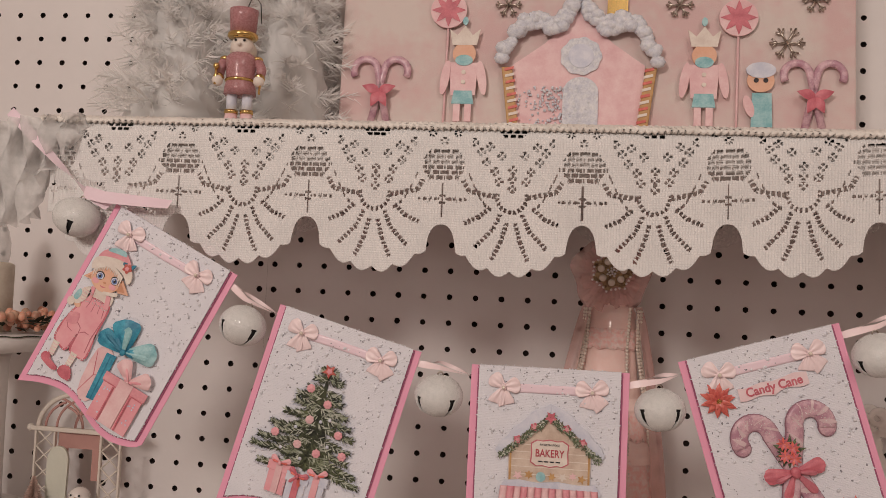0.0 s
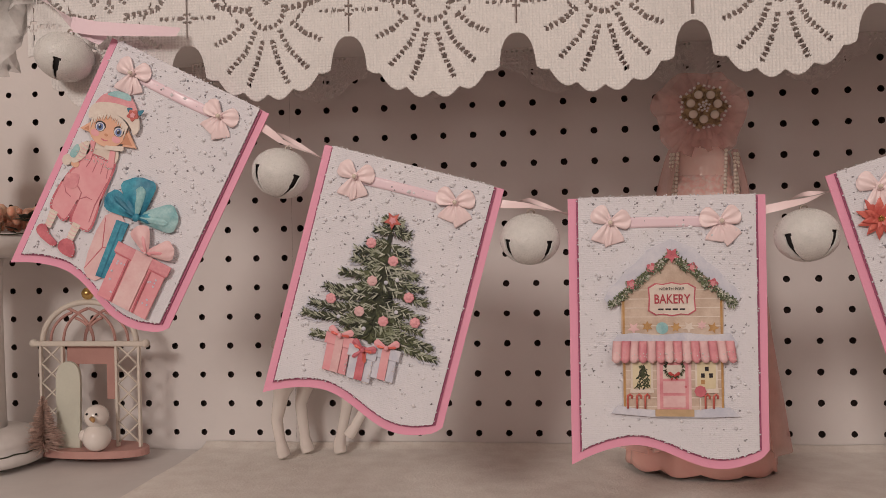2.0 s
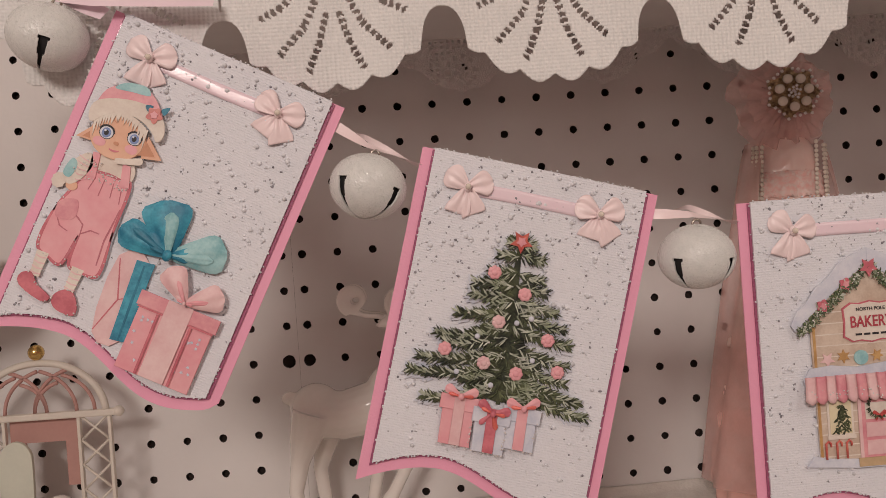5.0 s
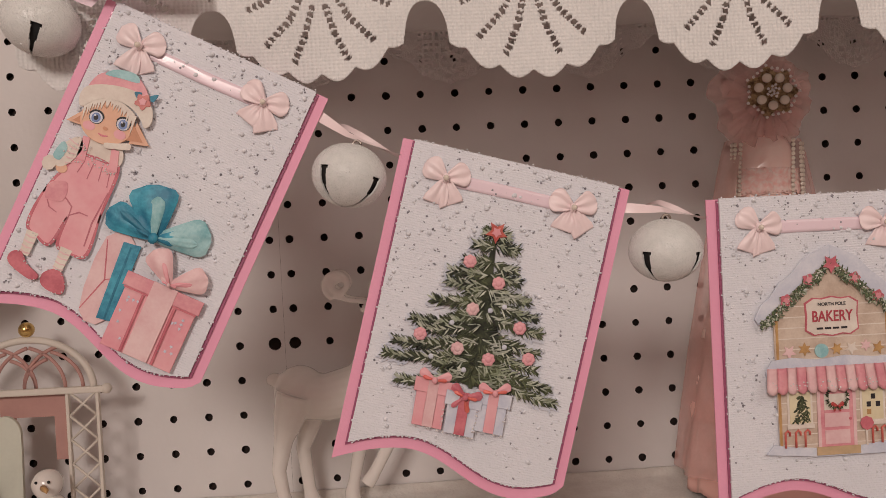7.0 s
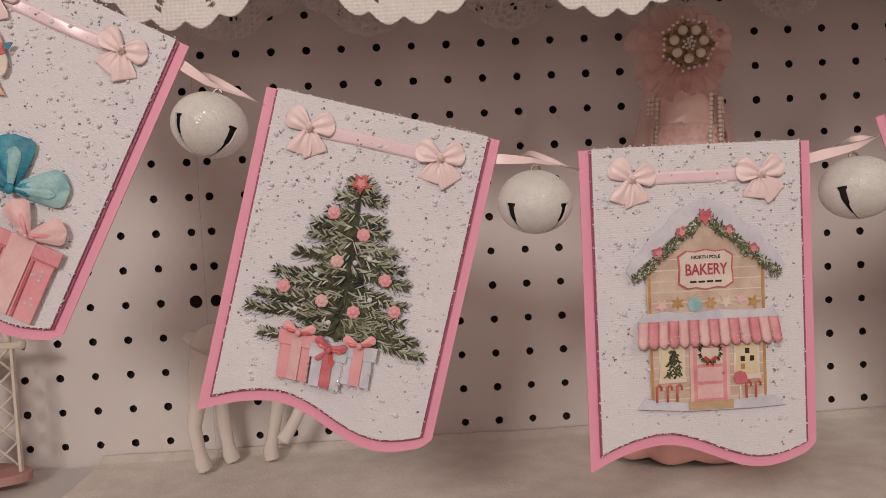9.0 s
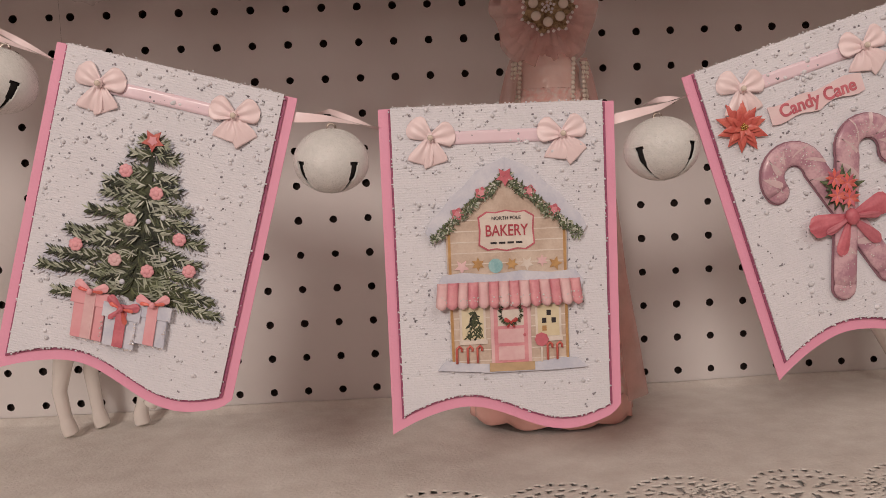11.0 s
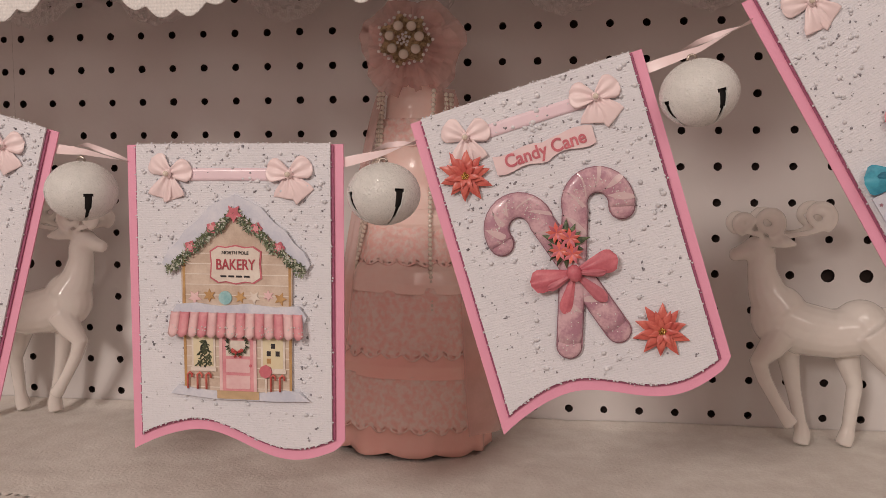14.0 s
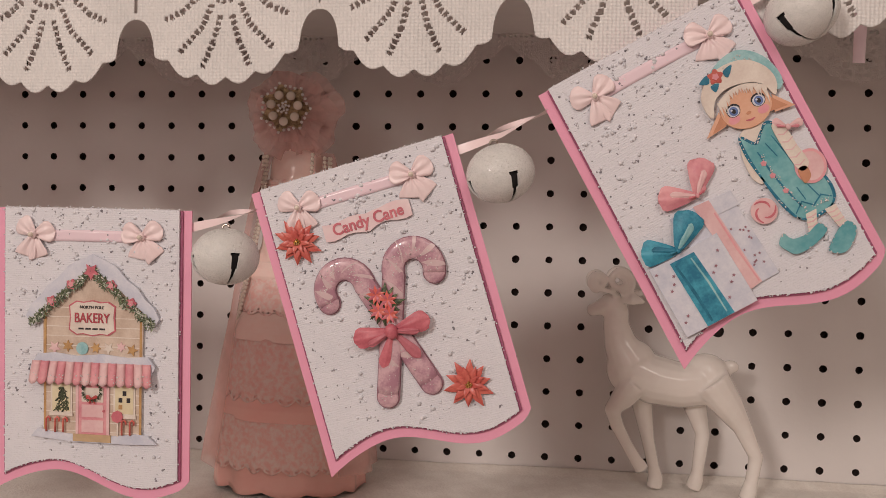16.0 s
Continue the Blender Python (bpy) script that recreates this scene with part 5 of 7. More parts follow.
def lace_hole(x, z):
    """Openwork of the valance: fans, dashed rays, honeycomb panels and flower dots, repeated every scallop."""
    k = (x - LOW0) / PERIOD
    c = math.floor(k + 0.5)
    u = (k - c) * PERIOD
    base = 0.2535 + 0.012 * max(0.0, (x - 0.03) / 0.2) ** 1.2
    v = z - base
    au = abs(u)
    # four curved dashed rays on either side of each fan
    for sx, sz, mx, mz, ex, ez in ((0.0030, 0.0370, 0.0066, 0.0240, 0.0125, 0.0110), (0.0075, 0.0430, 0.0125, 0.0320, 0.0250, 0.0190), (0.0150, 0.0475, 0.0225, 0.0405, 0.0325, 0.0360)):
        for ax, az, bx, bz in ((sx, sz, mx, mz), (mx, mz, ex, ez)):
            if segment_gap(au, v, ax, az, bx, bz, 0.0031, 0.66, 0.0015):
                return True
    # small arch over the fan
    if abs(math.hypot(u, (v - 0.0560) * 0.9) - 0.0105) < 0.0014 and v < 0.0575 and (math.atan2(v - 0.0560, u) * 3.4) % 1.0 < 0.58:
        return True
    # leaf-shaped dashed outlines between the fan and the flowers
    if segment_gap(au, v, 0.011, 0.055, 0.030, 0.0585, 0.0037, 0.68, 0.0017) or segment_gap(au, v, 0.030, 0.0585, 0.0345, 0.066, 0.0037, 0.68, 0.0017):
        return True
    # half honeycomb under the fold, above each fan
    if 0.0965 < v < 0.1035 and au < 0.0115 - max(0.0, 0.1035 - v) * 0.8:
        row = math.floor((v - 0.0965) / 0.0036)
        fz, fu = ((v - 0.0965) / 0.0036) % 1.0, ((u + PERIOD) / 0.0052 + 0.5 * (row % 2)) % 1.0
        if 0.2 < fz < 0.85 and 0.15 < fu < 0.88:
            return True
    # cross bars at the scallop joints
    w = PERIOD / 2 - au
    if abs(v - 0.0525) < 0.0010 and 0.0035 < w < 0.017 and (w / 0.0038) % 1.0 < 0.62:
        return True
    if w < 0.0005 and 0.040 < v < 0.064:
        return True
    for aa in range(6):
        if math.hypot(w - 0.0028 * math.cos(aa * 1.047), v - 0.0525 - 0.0028 * math.sin(aa * 1.047)) < 0.0009:
            return True
    # honeycomb panel at the joints
    if 0.066 < v < 0.088 and w < 0.0145 - max(0.0, abs(v - 0.077) - 0.004) * 0.7:
        row = math.floor((v - 0.066) / 0.0037)
        fz = ((v - 0.066) / 0.0037) % 1.0
        fu = ((u + PERIOD) / 0.0056 + 0.5 * (row % 2)) % 1.0
        return 0.12 < fz < 0.88 and 0.10 < fu < 0.90
    # curved dashed line from the honeycomb down to the arches
    cu = 0.017 + 0.020 * math.sin(max(0.0, min(1.0, (w - 0.015) / 0.028)) * 1.57)
    if 0.016 < w < 0.036 and abs(v - (0.076 - 0.030 * math.sin((w - 0.016) / 0.020 * 1.57))) < 0.0012 and (w / 0.0036) % 1.0 < 0.6:
        return True
    # flower dots on a slanted grid above
    if v > 0.050 and w > 0.020:
        for cu0, cv0 in ((0.0, 0.061), (0.0, 0.0675), (0.0, 0.074), (0.0095, 0.066), (0.0125, 0.073), (0.0185, 0.0795), (0.008, 0.084), (0.0225, 0.0865), (0.0165, 0.0905), (0.0275, 0.0935)):
            du, dv = au - cu0, v - cv0
            rr = math.hypot(du, dv)
            if 0.0009 < rr < 0.0031 and (math.atan2(dv, du) / 1.5708 + 0.25) % 1.0 < 0.62:
                return True
    if v > 0.084 and w < 0.018:
        for cu0, cv0 in ((0.0, 0.094), (0.009, 0.100)):
            rr = math.hypot(w - cu0, v - cv0)
            if 0.0011 < rr < 0.003 and (math.atan2(v - cv0, w - cu0) / 1.0472) % 1.0 < 0.55:
                return True
    return False


def valance():
    """The hanging lace: a fine grid whose cells are left out where the lace is open."""
    x0, x1, top = -0.372, 0.72, 0.3575
    nx, nz = 1240, 118
    verts, faces = [], []
    for i in range(nx + 1):
        x = x0 + (x1 - x0) * i / nx
        hz = hem_z(x)
        for j in range(nz + 1):
            z = hz + (top - hz) * j / nz
            fall = (top - z) / 0.1
            y = -0.2300 - 0.0035 * fall * (0.5 + 0.5 * math.sin(2 * math.pi * (x - LOW0) / PERIOD + 1.2)) - 0.002 * math.sin(x * 61) * fall + 0.003 * max(0.0, 1 - (top - z) / 0.012) ** 2
            verts.append((x, y, z))
    for i in range(nx):
        for j in range(nz):
            a = i * (nz + 1) + j
            p, q = verts[a], verts[a + nz + 2]
            cx, cz = (p[0] + q[0]) / 2, (p[2] + q[2]) / 2
            if j > 1 and lace_hole(cx, cz):
                continue
            faces.append((a, a + nz + 1, a + nz + 2, a + 1))
    me = bpy.data.meshes.new("lace_valance")
    me.from_pydata(verts, [], faces)
    me.polygons.foreach_set("use_smooth", [True] * len(faces))
    me.materials.append(LACE)
    ob = new("lace_cloth", me)
    ob.modifiers.new("thread", "SOLIDIFY").thickness = 0.0006
    tagged(ob, "white openwork lace cloth with a scalloped hem hanging over the shelf", "tablecloth")
    bm = bmesh.new()
    rows = []
    for k in range(41):
        q = k / 40
        if q < 0.2:
            a = q / 0.2 * math.pi / 2
            y, z = -0.2300 + 0.006 * (1 - math.cos(a)), 0.3560 + 0.0040 * math.sin(a)
        else:
            y, z = -0.224 + (q - 0.2) / 0.8 * 0.219, 0.3600
        rows.append([(-0.385 + 1.105 * i / 720, y - 0.0011 * math.sin(i * 2.1 + k * 1.9) * (q < 0.3), z + 0.0009 * math.sin(i * 2.1 + k * 2.6) + 0.0011 * noise.noise((i * 0.08, k * 0.7, 0))) for i in range(721)])
    strip(bm, rows)
    t = part("cloth_top", bm, LACE_TOP, ob, "textured white lace lying on the shelf")
    t.modifiers.new("thread", "SOLIDIFY").thickness = 0.0015
    return ob


valance()


def back_lace():
    """Fine lace hanging behind the shelf, with flower-shaped lobes."""
    bm = bmesh.new()
    nx, nz = 520, 36
    vs = []
    for i in range(nx + 1):
        x = -0.36 + 1.05 * i / nx
        q = abs((((x + 0.0480) / 0.1003) % 1.0) - 0.5) * 2
        hz = 0.2905 + 0.034 * max(0.0, 1 - q - 0.25) ** 0.8 + 0.004 * abs(math.cos(2.5 * math.pi * q))
        vs.append([bm.verts.new((x, -0.016 - 0.003 * math.sin(x * 70), hz + (0.331 - hz) * j / nz)) for j in range(nz + 1)])
    for i in range(nx):
        for j in range(nz):
            c = (vs[i][j].co + vs[i + 1][j + 1].co) / 2
            u = ((c.x + 0.0480) / 0.1003 + 0.5) % 1.0 - 0.5
            du, dv = u * 0.1003, c.z - 0.307
            r, a = math.hypot(du, dv), math.atan2(dv, du)
            if (0.003 < r < 0.0055 and (a * 0.955) % 1.0 < 0.55) or (0.0085 < r < 0.0115 and (a * 1.6) % 1.0 < 0.5) or (r > 0.0145 and ((c.x * 260) % 1.0 < 0.35 and (c.z * 260) % 1.0 < 0.4)):
                continue
            bm.faces.new((vs[i][j], vs[i + 1][j], vs[i + 1][j + 1], vs[i][j + 1]))
    tagged(part("lace_trim", bm, LACE_SHADE), "sheer white floral lace trim hanging behind the shelf", "lace")


back_lace()


def runner():
    """The lace runner on the lower shelf, smooth by the wall and openwork by its front border."""
    x0, x1, y0, y1 = -0.36, 0.86, -0.292, -0.001
    nx, ny = 760, 180
    verts, faces = [], []
    for i in range(nx + 1):
        x = x0 + (x1 - x0) * i / nx
        for j in range(ny + 1):
            y = y0 + (y1 - y0) * j / ny
            z = -0.0028 + 0.0011 * noise.noise((x * 9, y * 14, 0.3)) + 0.0005 * noise.noise((x * 60, y * 60, 2.0)) + 0.004 * max(0.0, (y + 0.012) / 0.012)
            verts.append((x, y, z))
    for i in range(nx):
        for j in range(ny):
            a = i * (ny + 1) + j
            cx, cy = (verts[a][0] + verts[a + ny + 2][0]) / 2, (verts[a][1] + verts[a + ny + 2][1]) / 2
            if cy < -0.165:
                g = noise.noise((cx * 17, cy * 26, 5.0))
                u = (cx / 0.062) % 1.0 - 0.5
                v = (cy + 0.215) / 0.062
                r, an = math.hypot(u, v), math.atan2(v, u)
                ring = abs(r - 0.30) < 0.032 and (an * 2.9) % 1.0 < 0.5
                ring2 = abs(r - 0.44) < 0.028 and (an * 4.4) % 1.0 < 0.45
                petals = r < 0.22 and abs(math.sin(an * 3)) > 0.88 and r > 0.07
                mesh = g > 0.12 and cy < -0.20 and (cx * 330) % 1.0 < 0.5 and ((cy * 330) + 0.5 * (int(cx * 330) % 2)) % 1.0 < 0.5
                if ring or ring2 or petals or mesh:
                    continue
            faces.append((a, a + ny + 1, a + ny + 2, a + 1))
    me = bpy.data.meshes.new("lace_runner")
    me.from_pydata(verts, [], faces)
    me.polygons.foreach_set("use_smooth", [True] * len(faces))
    me.materials.append(LACE_TOP)
    ob = new("lace_runner", me)
    ob.modifiers.new("thread", "SOLIDIFY").thickness = 0.0007
    tagged(ob, "off-white patterned lace runner lying on the lower shelf", "table runner")


runner()

bm = bmesh.new()
rnd = random.Random(4)
for layer in range(3):
    rows = []
    for i in range(30):
        q = i / 29
        x = -0.458 + 0.10 * q + 0.006 * layer
        lowz = 0.345 - 0.062 * math.sin(math.pi * min(1, q * 1.15)) ** 0.7 - 0.012 * math.cos(q * 19 + layer) * q
        rows.append([(x + 0.004 * math.sin(7 * k + i), -0.215 + 0.008 * math.sin(i * 1.5 + layer * 2) - 0.01 * layer, 0.362 - 0.010 * (1 - q) + (lowz - 0.362) * k / 12) for k in range(13)])
    strip(bm, rows)
tagged(part("gathered_lace", bm, TULLE_WHITE), "gathered sheer white lace end hanging from the shelf corner", "lace")


# ---- the banner ----
CARD_Y = -0.2395
SC = 0.978


def card_pose(px, pz, turn):
    """Pose of a card whose first bow's pearl is at px, pz and whose top edge turns by so many degrees."""
    m = pose(px, CARD_Y, pz, 90, 0, 0) @ pose(0, 0, 0, 0, 0, turn)
    return m @ Matrix.Translation((-23 * MM * SC, 14.4 * MM * SC, 0)) @ Matrix.Diagonal((SC, SC, SC, 1))


CARDS = []
for lab, px, pz, turn, seed in (("pink and white banner card with a pink-suited elf and gifts", -0.2997, 0.2722, -27.2, 1),
                                ("pink and white banner card with a snowy pine tree", -0.1690, 0.2082, -15.7, 2),
                                ("pink and white banner card with a snow-roofed bakery", -0.0278, 0.1788, -0.2, 3),
                                ("pink and white banner card with two crossed candy canes", 0.1120, 0.1945, 17.0, 4),
                                ("pink and white banner card with a teal-suited elf and gifts", 0.2545, 0.2488, 29.0, 5)):
    CARDS.append(banner_card(lab, card_pose(px, pz, turn), seed))
elf_pink(CARDS[0])
elf_gifts_pink(CARDS[0])
tree_motif(CARDS[1])
bakery_motif(CARDS[2])
candy_motif(CARDS[3])
elf_teal(CARDS[4])
elf_gifts_teal(CARDS[4])

BELLS = ((-0.3410, 0.2845, 20), (-0.2118, 0.2121, 50), (-0.0715, 0.1715, 42), (0.0751, 0.1704, 38), (0.2112, 0.2132, 24), (0.3463, 0.2875, 40))
for i, (x, z, t) in enumerate(BELLS):
    jingle_bell(pose(x, CARD_Y - 0.004, z - 0.001, (8, -6, 4, -8, 6, -10)[i], (22, 16, 3, -3, -14, -25)[i], 0), t)


def ribbon(pts, width, twist, mat, n=60):
    """A narrow ribbon that hangs through the points."""
    bm = bmesh.new()
    rows = []
    for i in range(n + 1):
        q = i / n * (len(pts) - 1)
        k = min(int(q), len(pts) - 2)
        p = Vector(pts[k]).lerp(Vector(pts[k + 1]), q - k)
        d = (Vector(pts[k + 1]) - Vector(pts[k])).normalized()
        a = twist * i / n * 2 * math.pi
        side = d.cross(Vector((0, -1, 0))).normalized()
        w = side * math.cos(a) + Vector((0, -1, 0)) * math.sin(a)
        rows.append([tuple(p + w * width * (j / 3 - 0.5)) for j in range(4)])
    strip(bm, rows)
    return bm


cord = thing("banner_ribbon", Matrix(), "pale pink satin ribbon on which the cards and bells hang", "ribbon")
RP = [(-0.404, -0.236, 0.362), (-0.358, -0.240, 0.321), (-0.334, -0.244, 0.3015), (-0.317, -0.243, 0.292)]
part("end_piece", ribbon(RP, 0.0075, 0.6, SATIN_STRIP), SATIN_STRIP, cord)
part("loose_end", ribbon([(-0.335, -0.246, 0.302), (-0.320, -0.247, 0.2985), (-0.293, -0.245, 0.2965), (-0.271, -0.243, 0.2950)], 0.009, 0.12, SATIN_STRIP), SATIN_STRIP, cord)
for i in range(4):
    a = CARDS[i].matrix_world @ Vector((107 * MM, -9 * MM, -0.002))
    b = CARDS[i + 1].matrix_world @ Vector((1 * MM, -9 * MM, -0.002))
    bx, bz, _ = BELLS[i + 1]
    p = [tuple(a), (bx, CARD_Y - 0.002, bz + 0.0178), tuple(b)]
    part("link", ribbon(p, 0.0046, 0.3, SATIN), SATIN, cord)
    part("link_strand", ribbon([(x, y + 0.004, z + 0.0035 * (1 - abs(k - 1))) for k, (x, y, z) in enumerate(p)], 0.0026, 0.8, SATIN), SATIN, cord)
b = CARDS[4].matrix_world @ Vector((107 * MM, -9 * MM, -0.002))
part("link", ribbon([tuple(b), (0.3463, CARD_Y - 0.002, 0.3055), (0.380, -0.236, 0.330), (0.40, -0.232, 0.352)], 0.0046, 0.35, SATIN), SATIN, cord)
part("hanging_end", ribbon([(0.385, -0.20, 0.352), (0.386, -0.205, 0.315), (0.387, -0.20, 0.272)], 0.007, 0.05, SATIN_STRIP), SATIN_STRIP, cord)


# ---- things on the lower shelf ----
def dress_form():
    lean = Matrix.Identity(4)
    lean[0][2] = 0.045
    ob = thing("dress_form", pose(0.0525, -0.062, 0.0) @ lean @ Matrix.Diagonal((1, 0.72, 1, 1)), "blush pink satin and lace dress stand with pearl brooch", "dress")

    def tier(name, prof, mat, label, ruffle, scallop=0.0, lobes=24, holes=False):
        """A band of cloth round the stand, from top to hem; lace has a scalloped hem and small openings."""
        bm = bmesh.new()
        seg, rows = 264, 30
        vs = []
        for k in range(rows + 1):
            q = k / rows * (len(prof) - 1)
            i = min(int(q), len(prof) - 2)
            r = prof[i][0] + (prof[i + 1][0] - prof[i][0]) * (q - i)
            z = prof[i][1] + (prof[i + 1][1] - prof[i][1]) * (q - i)
            ring = []
            for j in range(seg):
                a = 2 * math.pi * j / seg
                rr = r * ruffle(a, k / rows)
                if holes:
                    # raised flowers of eight petals
                    fu, fv = (j / 22) % 1.0 - 0.5, (k / 15 + 0.5 * (int(j / 22) % 2)) % 1.0 - 0.5
                    fr, fa = math.hypot(fu, fv), math.atan2(fv, fu)
                    rr += 0.0009 * (fr < 0.40) * abs(math.cos(4 * fa)) ** 0.6 * math.sin(math.pi * min(1.0, fr / 0.40)) - 0.0005 * (fr > 0.44)
                drop = scallop * abs(math.sin(lobes * a / 2)) * (k / rows) ** 3
                ring.append(bm.verts.new((rr * math.cos(a), rr * math.sin(a), z - drop)))
            vs.append(ring)
        for k in range(rows):
            for j in range(seg):
                if holes and k == rows - 2 and j % 5 < 2:
                    continue
                bm.faces.new((vs[k][j], vs[k][(j + 1) % seg], vs[k + 1][(j + 1) % seg], vs[k + 1][j]))
        t = part(name, bm, mat, ob, label)
        t.modifiers.new("cloth", "SOLIDIFY").thickness = 0.0006
        return t

    def folds(n, amp, ph):
        return lambda a, k: 1 + amp * k * (0.6 * math.sin(n * a + ph) + 0.4 * math.sin((n * 2 - 3) * a + 2 * ph))

    tier("skirt", [(0.036, 0.118), (0.047, 0.085), (0.0525, 0.045), (0.0545, 0.002)], DRESS_SKIRT, "rose satin underskirt", folds(9, 0.035, 0.4), 0.003, 11)
    tier("lace_tier", [(0.0535, 0.052), (0.0560, 0.034), (0.0575, 0.019)], DRESS_LACE, "blush lace flounce", folds(11, 0.03, 1.4), 0.004, 26, True)
    tier("satin_band", [(0.0505, 0.068), (0.0545, 0.058), (0.0545, 0.050)], DRESS_SKIRT, "rose satin band", folds(7, 0.02, 2.2))
    tier("lace_tier", [(0.0440, 0.108), (0.0500, 0.085), (0.0535, 0.066)], DRESS_LACE, "blush lace flounce", folds(10, 0.025, 3.1), 0.004, 24, True)
    tier("peplum", [(0.0355, 0.124), (0.0415, 0.118), (0.0455, 0.110), (0.0460, 0.104)], DRESS_SATIN, "gathered satin peplum", folds(8, 0.05, 0.9))
    tier("lace_cuff", [(0.0310, 0.149), (0.0350, 0.138), (0.0385, 0.124)], DRESS_LACE, "blush lace cuff", folds(8, 0.03, 0.3), 0.003, 18, True)
    tier("sash", [(0.0300, 0.158), (0.0335, 0.154), (0.0340, 0.148), (0.0320, 0.144)], DRESS_SATIN, "wrapped satin sash", folds(5, 0.03, 1.0))
    tier("lace_tier", [(0.0225, 0.216), (0.0240, 0.208), (0.0250, 0.200)], DRESS_LACE, "blush lace cuff", folds(7, 0.04, 2.0), 0.002, 14, True)
    bm = bmesh.new()
    shape = [(0.0345, 0.118), (0.0325, 0.14), (0.0285, 0.158), (0.0245, 0.175), (0.0225, 0.195), (0.0215, 0.215), (0.020, 0.230), (0.015, 0.240)]
    prof = []
    for i in range(71):
        q = i / 70 * 7
        k = min(int(q), 6)
        prof.append(tuple(shape[k][d] + (shape[k + 1][d] - shape[k][d]) * (q - k) for d in (0, 1)))
    lathe(bm, prof, 90, 0, lambda a, k: 1 + 0.022 * math.sin(46 * k + 2.2 * math.sin(2 * a) + 1.3 * math.sin(5 * a)) * (0.5 + 0.5 * math.sin(3 * a + 9 * k)) + 0.02 * math.sin(7 * a + 9 * k))
    part("bodice", bm, DRESS_SATIN, ob, "blush satin bodice")
    for layer, (r1, depth, n) in enumerate(((0.034, -0.006, 9), (0.030, -0.013, 11), (0.025, -0.019, 8), (0.019, -0.024, 7))):
        bm = bmesh.new()
        rows = []
        for k in range(9):
            q = k / 8
            row = []
            for j in range(97):
                a = 2 * math.pi * j / 96
                r = 0.004 + (r1 - 0.004) * q * (1 + 0.07 * math.sin(3 * a + layer * 2.1) + 0.05 * math.sin(7 * a + layer))
                wv = (0.0045 * math.sin(n * a + layer) + 0.0025 * math.sin((2 * n + 3) * a)) * q
                row.append((-0.003 + r * math.cos(a), depth - 0.004 * math.sin(2.6 * q) + wv, 0.2625 + r * math.sin(a) * (1.08 if math.sin(a) < 0 else 0.95)))
            rows.append(row)
        strip(bm, rows)
        part("tulle_frill", bm, TULLE_PINK, ob, "round gathered blush tulle rosette")
    for s in (-1, 1):
        bm = bmesh.new()
        rows = []
        for k in range(25):
            q = k / 24
            z = 0.236 - 0.222 * q
            rr = 0.0245 + 0.038 * q ** 0.8
            rows.append([(s * rr * math.cos(a) * (1 + 0.05 * math.sin(9 * a + 5 * q)), -rr * math.sin(a) * (1 + 0.05 * math.sin(7 * a + 3 * q)), z) for a in [-0.5 + 1.25 * j / 16 for j in range(17)]])
        strip(bm, rows)
        part("tulle_drape", bm, TULLE_PINK, ob, "sheer blush tulle drape")
    for a0, a1, zt, zb in ((-2.72, -2.95, 0.232, 0.100), (-2.60, -2.80, 0.232, 0.072), (-2.40, -2.70, 0.232, 0.118), (-1.05, -1.18, 0.234, 0.088), (-0.62, -0.48, 0.232, 0.060), (-0.50, -0.34, 0.232, 0.084), (-0.40, -0.22, 0.232, 0.105)):
        bm = bmesh.new()
        n = int((zt - zb) / 0.0029)
        for i in range(n):
            q = i / (n - 1)
            z = zt + (zb - zt) * q
            rr = 0.0265 + 0.036 * max(0.0, (0.20 - z) / 0.20)
            an = a0 + (a1 - a0) * q + 0.03 * math.sin(5 * q + zb * 90)
            ball(bm, (rr * math.cos(an), rr * math.sin(an), z), 0.0015, 0, 8, 6)
        part("pearl_strand", bm, PEARL, ob, "strand of cream pearls")
    br = new("brooch")
    br.parent = ob
    br.matrix_local = Matrix.Translation((-0.004, -0.034, 0.2645)) @ Matrix.Diagonal((1.05, 1.3, 1, 1))
    br["label"] = "antique gold brooch with seven pearls and rhinestones"
    bm = bmesh.new()
    slab(bm, disc(0, 0, 0.0145, 0.0145, 84, 0.0, 0.14, 7), -0.0012, 0.0012)
    plate = part("brooch_plate", bm, ANTIQUE_GOLD, br, "antique gold setting", False)
    plate.matrix_local = pose(0, 0, 0, 90, 0, 0)
    for i in range(7):
        a = 2 * math.pi * i / 7 + 0.2
        bm = bmesh.new()
        ball(bm, (0.0092 * math.cos(a), -0.003, 0.0092 * math.sin(a)), 0.0031, 0, 16, 10)
        part("pearl", bm, PEARL, br, "round cream pearl")
    bm = bmesh.new()
    for i in range(13):
        a, r = i * 2.4, 0.0013 * math.sqrt(i) * 0.95
        bead(bm, (r * math.cos(a), -0.004, r * math.sin(a)), 0.0011)
    for i in range(28):
        a = 2 * math.pi * i / 28
        r = 0.0150 + 0.0022 * (i % 4 == 0)
        bead(bm, (r * math.cos(a), -0.002, r * math.sin(a)), 0.0012)
    part("rhinestone_trim", bm, CRYSTAL, br, "clear rhinestones", False)


dress_form()


def curl(cx, cz, r, turns, start, n=40):
    return [(cx + r * (1 - 0.8 * i / n) * math.cos(start + turns * 2 * math.pi * i / n), cz + r * (1 - 0.8 * i / n) * math.sin(start + turns * 2 * math.pi * i / n)) for i in range(n + 1)]


